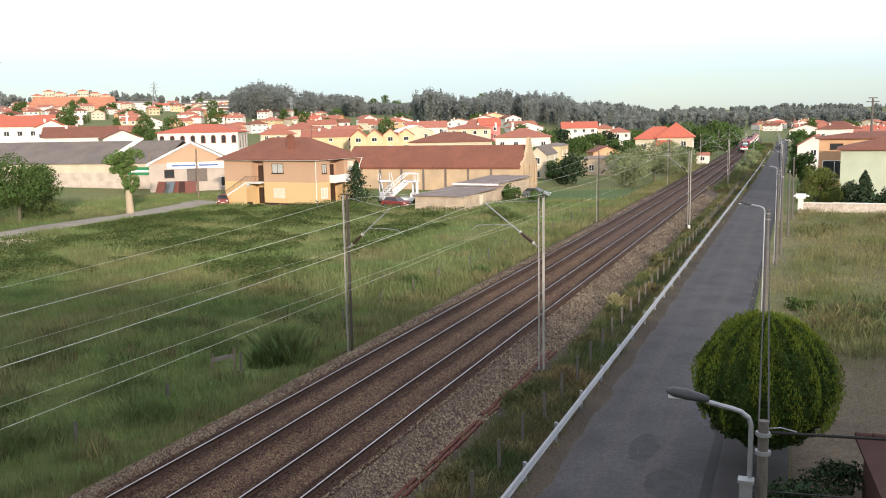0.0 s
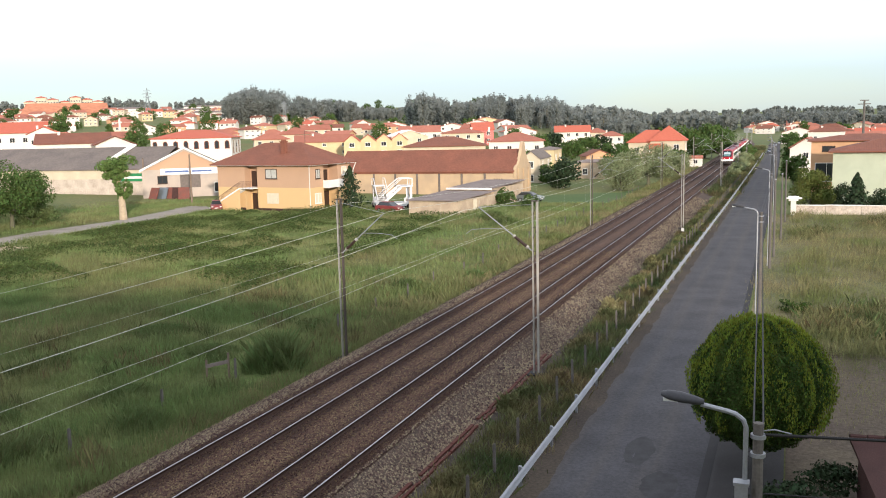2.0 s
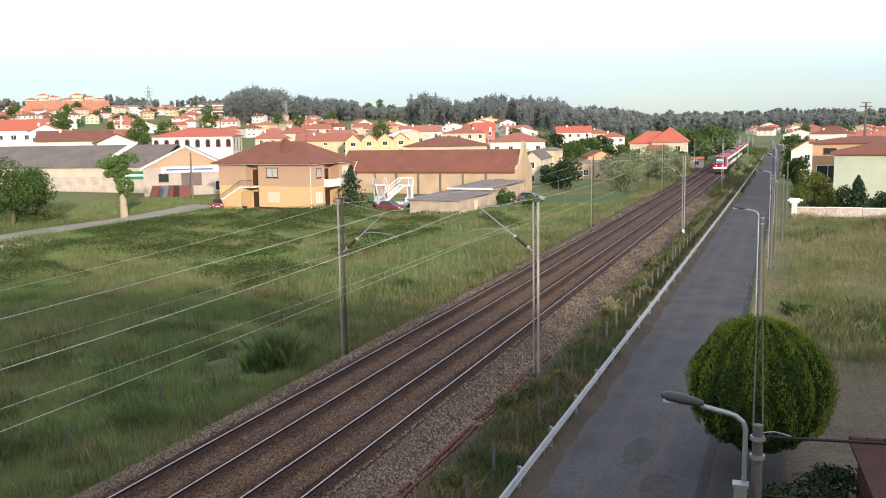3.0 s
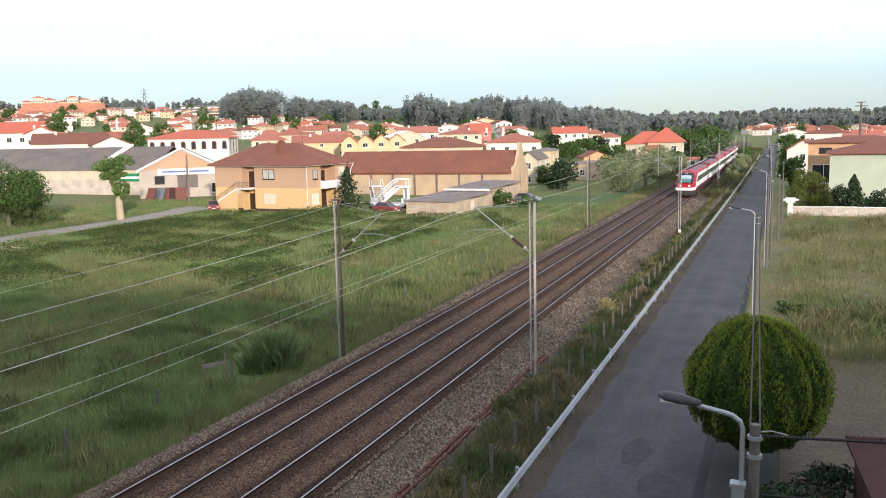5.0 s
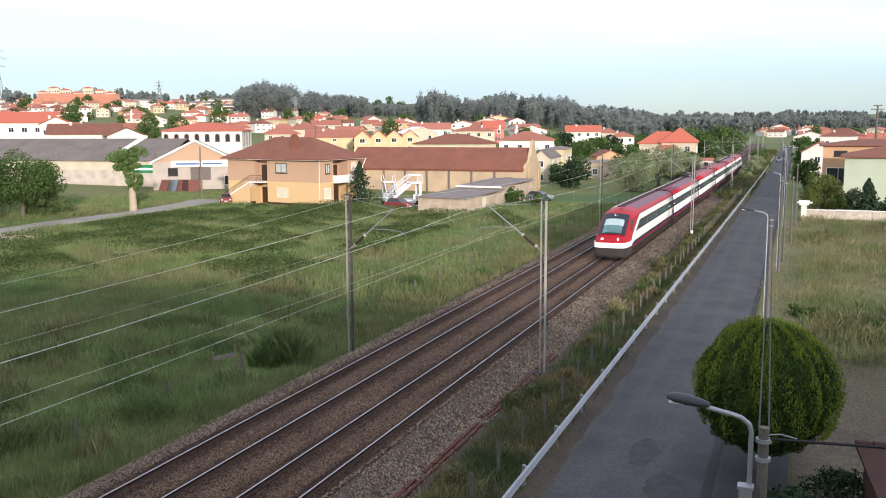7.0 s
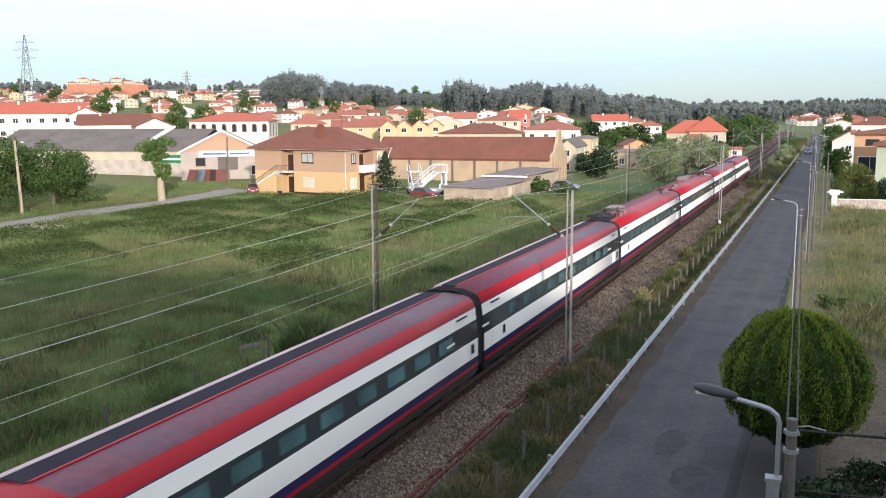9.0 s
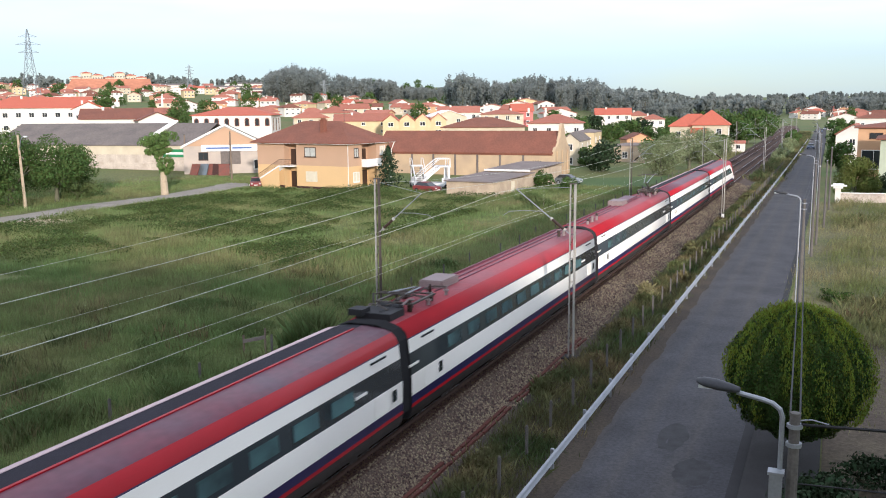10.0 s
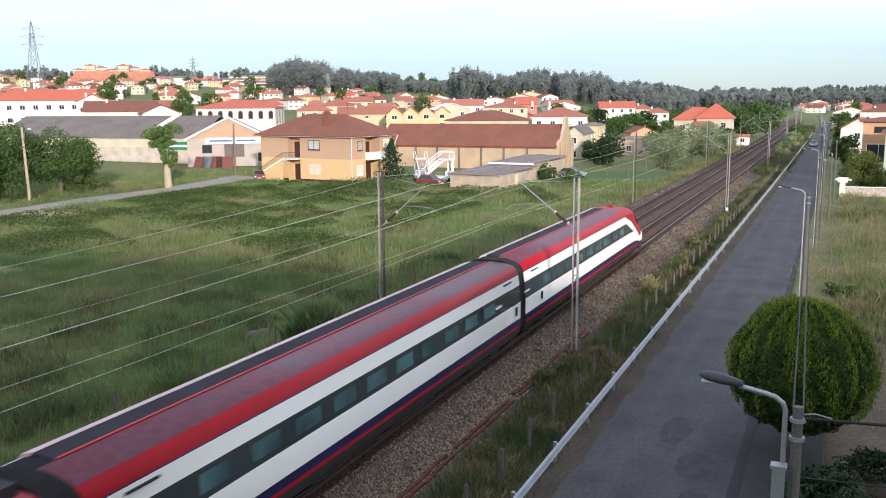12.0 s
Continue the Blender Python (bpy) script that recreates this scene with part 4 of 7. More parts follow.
def train_car(kind, label):
    """Middle at the origin. kind: 'lead', 'plain', 'panto', 'tail'."""
    L = 27.65 if kind in ("lead", "tail") else 25.9
    c = thing("train_car", label, "train car", None, "cars of the train")
    h = L / 2 - 0.35
    skins = PANTO_SKIN if kind.startswith("panto") else SIDE_SKIN
    if kind == "lead":
        car_body("body", c, -L / 2, h, skins, nose=4.5)
    elif kind == "tail":
        ob = car_body("body", c, -L / 2, h, skins, nose=4.5)
        for v in ob.data.vertices:
            v.co.y = -v.co.y
        ob.data.flip_normals()
    else:
        car_body("body", c, -h, h, skins)
    sg = -1 if kind == "tail" else 1
    if kind in ("lead", "tail"):
        wys = [(-L / 2 + 7.7 + i * 2.05) * sg for i in range(9)]
    else:
        wys = [-8.8 + i * 1.95 for i in range(10)] if kind != "panto_rear" else [-9.4, -7.4, -5.4]
    window_row(c, wys)
    for y in (-L / 2 + (5.2 if kind == "lead" else 3.4), L / 2 - (5.2 if kind == "tail" else 3.4)):
        bogie(c, y)
    part("equipment_box", boxes((-1.25, 1.25, -4.5, -0.4, 0.32, 0.75), (-1.22, 1.22, 0.3, 3.8, 0.30, 0.75), (-1.2, 1.2, 4.2, 5.6, 0.36, 0.75)), M["t_under"], c)
    # doors near the ends, with their number plates as bars
    for s in (1, -1):
        for yd in ((h - 1.5) * 1, -(h - 1.5)):
            if (kind == "lead" and yd < 0) or (kind == "tail" and yd > 0):
                continue
            part("door", boxes((s * 1.445 - 0.03, s * 1.445 + 0.03, yd - 0.45, yd + 0.45, 1.30, 1.97)), M["t_white"], c)
            part("door_window", boxes((s * 1.475 - 0.005, s * 1.475 + 0.005, yd + 0.75, yd + 1.05, 1.48, 1.86)), M["t_band"], c)
            part("lettering_bar", boxes((s * 1.435 - 0.02, s * 1.435 + 0.02, yd - 1.6, yd - 0.9, 2.28, 2.36)), M["t_white"], c)
            part("grille", boxes((s * 1.375 - 0.02, s * 1.375 + 0.02, yd - 0.5, yd + 0.5, 3.06, 3.12)), M["t_band"], c)
    # gangways
    ends = [(h, L / 2)] if kind == "lead" else [(-L / 2, -h)] if kind == "tail" else [(h, L / 2), (-L / 2, -h)]
    for a, b in ends:
        bm = bmesh.new()
        prof = [(1.36, 0.75), (1.38, 2.0), (1.28, 3.3), (1.02, 3.66), (0.5, 3.82), (-0.5, 3.82), (-1.02, 3.66), (-1.28, 3.3), (-1.38, 2.0), (-1.36, 0.75)]
        n = 5
        rows = []
        for i in range(n):
            y = a + (b - a) * i / (n - 1)
            k = 1.0 if i % 2 == 0 else 0.96
            rows.append([bm.verts.new((x * k, y, 0.75 + (z - 0.75) * k)) for x, z in prof])
        for p, q in zip(rows[:-1], rows[1:]):
            for i in range(len(prof)):
                j = (i + 1) % len(prof)
                bm.faces.new((p[i], p[j], q[j], q[i]))
        part("gangway", bm, M["t_black"], c, "black rubber gangway bellows")
    # roof
    if kind.startswith("panto"):
        d = -1 if kind == "panto_front" else 1
        ye = d * (h - 2.6)
        pantograph(c, ye, d > 0, d)
        for yb, ln, wd, hh in (((-h + 6.6, 1.7, 1.05, 0.28),) if d < 0 else ((h - 8.8, 3.6, 1.0, 0.19), (h - 11.8, 1.9, 1.1, 0.30))):
            bm = boxes((-wd / 2 - 0.45, wd / 2 - 0.45, yb - ln / 2, yb + ln / 2, 3.68, 3.80 + hh))
            bmesh.ops.bevel(bm, geom=bm.edges[:], offset=0.05, segments=2, affect="EDGES")
            part("roof_box", bm, M["t_box"] if hh > 0.2 else M["t_roof_mauve"], c, "dusty roof equipment box")
        part("roof_edge", poly(bmesh.new(), [(x, y, z) for y in (-h + 0.6, h - 0.6) for x, z in ((-0.90, 3.62), (-0.90, 3.755), (-1.00, 3.715), (-1.12, 3.585), (-1.0, 3.53))], [(0, 1, 6, 5), (1, 2, 7, 6), (2, 3, 8, 7), (3, 4, 9, 8), (4, 0, 5, 9), (4, 3, 2, 1, 0), (5, 6, 7, 8, 9)]), M["t_roof"], c)
        for x in (-0.75, -0.35, 0.0):
            part("roof_rib", boxes((x - 0.03, x + 0.03, -h + 0.8, h - 5.2, 3.70, 3.81)) if d > 0 else boxes((x - 0.03, x + 0.03, -h + 5.2, h - 0.8, 3.70, 3.81)), M["t_roof_mauve"], c)
        for k in range(6):
            yy = -d * (h - 1.2 - k * 0.55)
            part("roof_cylinder", tube(bmesh.new(), (0.45 - 0.12 * (k % 2), yy, 3.80), (0.45 - 0.12 * (k % 2), yy, 3.98 + 0.1 * (k % 3)), 0.09, n=8), M["insulator"] if k % 2 else M["t_box"], c)
        for k in range(7):
            yy = d * (h - 1.2 - k * 0.62)
            xx = (-0.75, 0.55, -0.3, 0.7, -0.55, 0.2, 0.6)[k]
            part("roof_insulator", tube(tube(bmesh.new(), (xx, yy, 3.74), (xx, yy, 4.05 + 0.1 * (k % 3)), 0.08, 0.05, 8), (xx, yy, 3.9), (xx, yy, 3.95), 0.13, n=8), M["insulator"] if k % 3 else M["t_box"], c)
            part("roof_conductor", pipe(bmesh.new(), [(xx, yy, 4.05), (xx * 0.4, yy + d * 0.3, 4.12), (xx * -0.3, yy + d * 0.5, 4.0)], 0.03, 6), M["mast_dark"], c)
        part("roof_duct", tube(tube(bmesh.new(), (-0.5, d * (h - 1.6), 3.92), (0.45, d * (h - 1.3), 3.95), 0.14, n=10), (0.1, d * (h - 2.0), 3.9), (0.1, d * (h - 0.4), 3.92), 0.10, n=8), M["t_black"], c)
        part("roof_cowl", boxes((-0.75, 0.6, d * (h - 0.7) - 0.55, d * (h - 0.7) + 0.55, 3.68, 3.98), (-0.9, -0.35, d * (h - 0.2) - 0.3, d * (h - 0.2) + 0.3, 3.9, 4.12)), M["t_black"], c)
    else:
        part("roof_walkway", boxes((-0.70, -0.06, -h + (0.6 if kind != "lead" else 6.3), h - (0.6 if kind != "tail" else 6.3), 3.68, 3.785)), M["t_roof_dark"], c, "dark ribbed roof walkway")
        part("roof_edge", poly(bmesh.new(), [(x, y, z) for y in (-h + (0.6 if kind != "lead" else 6.0), h - (0.6 if kind != "tail" else 6.0)) for x, z in ((-0.70, 3.64), (-0.70, 3.80), (-1.00, 3.735), (-1.11, 3.60), (-1.0, 3.54))], [(0, 1, 6, 5), (1, 2, 7, 6), (2, 3, 8, 7), (3, 4, 9, 8), (4, 0, 5, 9), (4, 3, 2, 1, 0), (5, 6, 7, 8, 9)]), M["t_roof_pale"], c, "pale dusty roof edge strip")
        part("roof_rib", boxes((-0.05, 0.03, -h + (0.6 if kind != "lead" else 6.4), h - (0.6 if kind != "tail" else 6.4), 3.72, 3.80)), M["t_red"], c)
    if kind in ("lead", "tail"):
        yf = L / 2 * -sg
        def Y(s):
            return yf + sg * s
        top = nose_top
        # windscreen: a dark mask with the glass in it, and a pale painted sky reflection on top
        for nm, s0, s1, w0, w1, lift, mt, lb in (("windscreen_mask", 0.82, 3.12, 1.13, 1.08, 0.035, "t_mask", "glossy black windscreen surround"), ("windscreen", 0.95, 2.46, 1.00, 0.95, 0.05, "t_glass", "dark tinted windscreen"), ("windscreen_blind", 1.72, 2.38, 0.95, 0.92, 0.065, "t_shield", "pale sky reflection painted on the upper windscreen")):
            bm = bmesh.new()
            cols = []
            for i in range(7):
                s = s0 + (s1 - s0) * i / 6
                w = w0 + (w1 - w0) * i / 6
                row = []
                for j in range(9):
                    u = -1 + j / 4
                    k = min(1, s / 4.5)
                    drop = 0.12 * u ** 4 + 0.03 * u * u
                    row.append(bm.verts.new((u * w, Y(s - lift * 0.6), top(s) - drop + lift)))
                cols.append(row)
            for a, b in zip(cols[:-1], cols[1:]):
                for j in range(8):
                    bm.faces.new((a[j], a[j + 1], b[j + 1], b[j])).smooth = True
            part(nm, bm, M[mt], c, lb)
        for s in (-1, 1):
            hl = part("headlight", ball(bmesh.new(), (s * 0.65, Y(0.30), 1.64), 0.10, 10, 1, 0.7, 1), M["t_light"] if kind == "lead" else M["t_red"], c, "round glowing headlight" if kind == "lead" else "round red tail lamp")
            part("marker_lamp", ball(bmesh.new(), (s * 0.11, Y(2.85), top(2.85) + 0.04), 0.04, 8), M["t_light"] if kind == "lead" else M["t_red"], c)
            def hull(q, z):
                t_ = top(q)
                zp = 0.42 + (z - 0.42) * 3.44 / (t_ - 0.42)
                xp = float(np.interp(zp, [b for _, b in PROFILE], [a for a, _ in PROFILE]))
                return (s * (xp * nose_wide(q) * (1 - 0.10 * (1 - min(1.0, q / 4.5)) * (z / 3.86)) + 0.02), Y(q), z + 0.01)
            bm = bmesh.new()
            grid = []
            for i in range(6):
                f = i / 5
                a, b = (1.95 + 0.80 * f, 2.20 + 0.80 * f), (2.45 + 0.95 * f, 2.20 + 0.83 * f)
                grid.append([bm.verts.new(hull(a[0] + (b[0] - a[0]) * g / 4, a[1] + (b[1] - a[1]) * g / 4)) for g in range(5)])
            for r0, r1 in zip(grid[:-1], grid[1:]):
                for g in range(4):
                    bm.faces.new((r0[g], r0[g + 1], r1[g + 1], r1[g])).smooth = True
            part("cab_side_window", bm, M["t_mask"], c, "black cab side window")
            part("wiper", pipe(bmesh.new(), [(s * 0.1, Y(1.0), top(1.0) + 0.06), (s * 0.45, Y(1.5), top(1.5) + 0.06)], 0.012), M["t_black"], c)
        for nm, z0, z1, mt, lb in (("bumper", 0.98, 1.38, "t_white", "white lower front band"), ("front_skirt", 0.30, 0.965, "t_under", "black front skirt")):
            bm = bmesh.new()
            out = [(nose_wide(q) * 1.46 * min(1.0, 0.965 + 0.02 * q) + 0.015, Y(q - 0.02)) for q in (2.3, 1.8, 1.4, 1.0, 0.7, 0.4, 0.15, 0.03)] + [(0.95, Y(-0.08)), (0.5, Y(-0.14)), (0, Y(-0.16))]
            out += [(-a, b) for a, b in out[-2::-1]]
            lo = [bm.verts.new((a, b, z0)) for a, b in out]
            hi = [bm.verts.new((a, b, z1)) for a, b in out]
            bk = [bm.verts.new((a * 0.9, b + sg * 0.12, z1)) for a, b in out]
            for i in range(len(out) - 1):
                bm.faces.new((lo[i], lo[i + 1], hi[i + 1], hi[i])).smooth = True
                bm.faces.new((hi[i], hi[i + 1], bk[i + 1], bk[i]))
            part(nm, bm, M[mt], c, lb)
        part("coupler_cover", boxes((-0.35, 0.35, min(Y(-0.12), Y(0.2)), max(Y(-0.12), Y(0.2)), 0.5, 0.9)), M["t_under"], c)
        part("rail_guard", poly(bmesh.new(), [(-1.2, Y(0.5), 0.12), (1.2, Y(0.5), 0.12), (1.1, Y(0.1), 0.5), (-1.1, Y(0.1), 0.5), (0, Y(-0.1), 0.14), (0, Y(-0.15), 0.5)], [(0, 4, 5, 3), (4, 1, 2, 5)]), M["t_under"], c)
        part("roof_vent", poly(bmesh.new(), [(-0.16, Y(4.5), 3.76), (0.16, Y(4.5), 3.76), (0.20, Y(5.4), 3.80), (-0.20, Y(5.4), 3.80), (-0.12, Y(5.35), 3.885), (0.12, Y(5.35), 3.885)], [(0, 1, 5, 4), (1, 2, 5), (2, 3, 4, 5), (3, 0, 4), (3, 2, 1, 0)]), M["t_red"], c)
    return c


TRAIN = [train_car("lead", "red and white streamlined driving car leading the train"), train_car("plain", "white and red train car with dark window band"),
         train_car("panto_front", "red-roofed train car with folded pantograph and roof boxes"), train_car("panto_rear", "red-roofed train car with raised pantograph and roof boxes"),
         train_car("plain", "white and red train car with dark window band"), train_car("tail", "red and white streamlined driving car closing the train")]
CENTRES = [13.825, 40.6, 66.5, 92.4, 118.3, 145.075]
SPEED, FRONT0 = 33.03, 302.4


# ---- road vehicles ----
def road_car(paint, label, m):
    c = thing("car", label, "car", m, "cars on the road")
    bm = bmesh.new()
    prof = [(-2.05, 0.30), (-2.08, 0.62), (-1.95, 0.82), (-1.05, 0.95), (0.0, 0.98), (1.5, 0.98), (2.0, 0.92), (2.1, 0.6), (2.05, 0.30)]
    rows = []
    for x, k in ((-0.84, 0.97), (-0.78, 1.0), (0.78, 1.0), (0.84, 0.97)):
        rows.append([bm.verts.new((x, y * k, z if abs(x) < 0.8 else z * 0.97)) for y, z in prof])
    for a, b in zip(rows[:-1], rows[1:]):
        for i in range(len(prof)):
            j = (i + 1) % len(prof)
            bm.faces.new((a[i], a[j], b[j], b[i]))
    bm.faces.new(rows[0])
    bm.faces.new(rows[-1][::-1])
    body = part("body", bm, paint, c)
    bm = bmesh.new()
    lo, hi = [(-0.76, -1.05, 0.95), (0.76, -1.05, 0.95), (0.76, 1.75, 0.97), (-0.76, 1.75, 0.97)], [(-0.60, -0.30, 1.42), (0.60, -0.30, 1.42), (0.60, 1.25, 1.44), (-0.60, 1.25, 1.44)]
    poly(bm, lo + hi, [(0, 1, 5, 4), (1, 2, 6, 5), (2, 3, 7, 6), (3, 0, 4, 7), (4, 5, 6, 7), (3, 2, 1, 0)])
    part("cabin_glass", bm, M["pane"], c)
    part("roof", boxes((-0.60, 0.60, -0.28, 1.24, 1.425, 1.47)), paint, c)
    for x in (-0.80, 0.80):
        for y in (-1.3, 1.3):
            w = part("wheel", tube(bmesh.new(), (x - 0.1, y, 0.31), (x + 0.1, y, 0.31), 0.31, n=16), M["tyre"], c)
            part("rim", tube(bmesh.new(), (x - 0.105, y, 0.31), (x + 0.105, y, 0.31), 0.18, n=12), M["zinc"], w)
        part("headlight", boxes((x * 0.75 - 0.14, x * 0.75 + 0.14, -2.1, -2.0, 0.60, 0.75)), M["lamp_glass"], c)
    part("plate_bar", boxes((-0.26, 0.26, -2.11, -2.06, 0.42, 0.52)), M["trim"], c)
    return c


MOVING_CAR = road_car(M["blue_paint"], "dark blue hatchback driving along the road", None)
road_car(M["blue_paint"], "blue car parked at the roadside", pose(-6.3, 425, -0.62, 0, 0, 0))
road_car(M["grey_paint"], "grey car parked at the roadside", pose(-4.9, 470, -0.62, 0, 0, 0))


# ---- unseen blocks added behind the eye to shade the foreground ----
def plain_block(x0, x1, y0, y1, top):
    b = thing("apartment_block", "unseen plain flat-roofed block, added to shade the foreground", "building", pose((x0 + x1) / 2, (y0 + y1) / 2, -0.7), "blocks behind the viewpoint")
    w, d, h = (x1 - x0) / 2, (y1 - y0) / 2, top + 0.7
    part("wall", boxes((-w, w, -d, d, 0, h)), M["cream_wall"], b)
    part("parapet", boxes((-w - 0.15, w + 0.15, -d - 0.15, -d + 0.2, h, h + 0.7), (-w - 0.15, w + 0.15, d - 0.2, d + 0.15, h, h + 0.7), (-w - 0.15, -w + 0.2, -d, d, h, h + 0.7), (w - 0.2, w + 0.15, -d, d, h, h + 0.7)), M["kerbstone"], b)


# positions and heights set where the foreground's shade has to end
plain_block(-34, -6, -18, -4, 12.2)
plain_block(-6, 24, -17, -1.2, 12.0)
plain_block(24.5, 52, -20, -5, 12.3)
plain_block(54, 95, -24, -8, 12.0)


# ---- houses ----
PANES = {}


def window(parent, x, y, z, w, h, turn=0, frame_mat="trim", pane_mat="pane"):
    """A framed window set 3 cm into the wall's face; it looks along -y before the turn."""
    key = (round(w, 2), round(h, 2), frame_mat, pane_mat)
    if key not in PANES:
        t = 0.09
        fr = bmesh.new()
        gx, gz = (-w / 2, -w / 2 + t, -0.03, 0.03, w / 2 - t, w / 2), (0, t, h - t, h)
        gv = [[fr.verts.new((cx, -0.05, cz)) for cx in gx] for cz in gz]
        for j in range(3):
            for i in range(5):
                if not (j == 1 and i in (1, 3)):
                    fr.faces.new((gv[j][i], gv[j][i + 1], gv[j + 1][i + 1], gv[j + 1][i]))
        back = bmesh.ops.extrude_face_region(fr, geom=fr.faces[:])["geom"]
        for e in back:
            if isinstance(e, bmesh.types.BMVert):
                e.co.y += 0.09
        bmesh.ops.recalc_face_normals(fr, faces=fr.faces[:])
        sl = part("sill", boxes((-w / 2 - 0.08, w / 2 + 0.08, -0.12, 0.0, -0.08, 0)), M[frame_mat])
        a = part("window", fr, M[frame_mat])
        b = part("pane", boxes((-w / 2 + t, w / 2 - t, -0.02, 0.02, t, h - t)), M[pane_mat])
        PANES[key] = (a.data, b.data, sl.data)
        bpy.data.objects.remove(sl)
        bpy.data.objects.remove(a)
        bpy.data.objects.remove(b)
    ob = new("window", PANES[key][0])
    ob.parent, ob.matrix_basis = parent, pose(x, y, z, 0, 0, turn)
    pn = new("pane", PANES[key][1])
    pn.parent = ob
    sl = new("sill", PANES[key][2])
    sl.parent = ob
    return ob


def roof_mesh(x0, x1, y0, y1, z, rise, style, over, axis="x"):
    """A hipped or gabled roof as a slab with thickness. axis: the ridge's direction."""
    X0, X1, Y0, Y1 = x0 - over, x1 + over, y0 - over, y1 + over
    if style == "gable":
        if axis == "x":
            ym = (Y0 + Y1) / 2
            prof = [(Y0, 0.0), (ym, rise), (Y1, 0.0)]
            top = [(X0, a, z + b) for a, b in prof] + [(X1, a, z + b) for a, b in prof]
        else:
            xm = (X0 + X1) / 2
            prof = [(X0, 0.0), (xm, rise), (X1, 0.0)]
            top = [(a, Y0, z + b) for a, b in prof] + [(a, Y1, z + b) for a, b in prof]
        low = [(a, b, c - 0.16) for a, b, c in top]
        f = [(0, 1, 4, 3), (1, 2, 5, 4), (6, 9, 10, 7), (7, 10, 11, 8), (0, 3, 9, 6), (2, 8, 11, 5), (0, 6, 7, 1), (1, 7, 8, 2), (3, 4, 10, 9), (4, 5, 11, 10)]
        return poly(bmesh.new(), top + low, f)
    w, d = X1 - X0, Y1 - Y0
    if w >= d:
        r0, r1 = (X0 + d / 2, (Y0 + Y1) / 2, z + rise), (X1 - d / 2, (Y0 + Y1) / 2, z + rise)
        if w - d < 0.5:
            r0, r1 = (X0 + d / 2 - 0.3, r0[1], r0[2]), (X1 - d / 2 + 0.3, r1[1], r1[2])
        pts = [(X0, Y0, z), (X1, Y0, z), (X1, Y1, z), (X0, Y1, z), r0, r1]
        f = [(0, 1, 5, 4), (1, 2, 5), (2, 3, 4, 5), (3, 0, 4)]
    else:
        r0, r1 = ((X0 + X1) / 2, Y0 + w / 2, z + rise), ((X0 + X1) / 2, Y1 - w / 2, z + rise)
        pts = [(X0, Y0, z), (X1, Y0, z), (X1, Y1, z), (X0, Y1, z), r0, r1]
        f = [(0, 1, 4), (1, 2, 5, 4), (2, 3, 5), (3, 0, 4, 5)]
    pts += [(X0, Y0, z - 0.16), (X1, Y0, z - 0.16), (X1, Y1, z - 0.16), (X0, Y1, z - 0.16)]
    f += [(0, 6, 7, 1), (1, 7, 8, 2), (2, 8, 9, 3), (3, 9, 6, 0), (9, 8, 7, 6)]
    return poly(bmesh.new(), pts, f)


def gable_walls(x0, x1, y0, y1, h, rise, axis):
    bm = boxes((x0, x1, y0, y1, 0, h))
    if axis == "x":
        ym = (y0 + y1) / 2
        for x in (x0, x1):
            s = 0.25 if x == x0 else -0.25
            poly(bm, [(x, y0, h), (x, y1, h), (x, ym, h + rise), (x + s, y0, h), (x + s, y1, h), (x + s, ym, h + rise)], [(0, 1, 2), (5, 4, 3), (0, 2, 5, 3), (1, 4, 5, 2)])
    else:
        xm = (x0 + x1) / 2
        for y in (y0, y1):
            s = 0.25 if y == y0 else -0.25
            poly(bm, [(x0, y, h), (x1, y, h), (xm, y, h + rise), (x0, y + s, h), (x1, y + s, h), (xm, y + s, h + rise)], [(0, 1, 2), (5, 4, 3), (0, 2, 5, 3), (1, 4, 5, 2)])
    return bm


def house(label, m, w, d, h, rise, wall="white_wall", roof="roof", style="hip", axis="x", floors=2, n=3, chimneys=1, over=0.45, group="houses of the town", win=(1.1, 1.3), side=True, sink=1.5, name="house", frames="trim"):
    b = thing(name, label, "house", m, group)
    bm = gable_walls(-w / 2, w / 2, 0, d, h, rise * 0.94, axis) if style == "gable" else boxes((-w / 2, w / 2, 0, d, 0, h))
    box(bm, -w / 2 + 0.05, w / 2 - 0.05, 0.05, d - 0.05, -sink, 0)
    part("wall", bm, M[wall], b)
    part("roof", roof_mesh(-w / 2, w / 2, 0, d, h + 0.14, rise, style, over, axis), M[roof], b)
    for k in range(chimneys):
        cx, cy = -w / 2 + w * (0.3 + 0.42 * k), d * (0.42 + 0.2 * (k % 2))
        part("chimney", boxes((cx - 0.30, cx + 0.30, cy - 0.28, cy + 0.28, h + 0.2, h + rise + 0.35), (cx - 0.37, cx + 0.37, cy - 0.35, cy + 0.35, h + rise + 0.35, h + rise + 0.48)), M["white_wall"] if wall != "pink_wall" else M["pink_wall"], b)
    fh = h / floors
    for fl in range(floors):
        for i in range(n):
            x = -w / 2 + w * (i + 0.5) / n
            window(b, x, 0.0, fl * fh + 0.95, win[0], min(win[1], fh - 1.2), 0, frames)
        if side:
            for s, turn in ((1, 90), (-1, -90)):
                for i in range(2):
                    window(b, s * w / 2, d * (i + 0.5) / 2, fl * fh + 0.95, win[0], min(win[1], fh - 1.2), turn, frames)
    return b


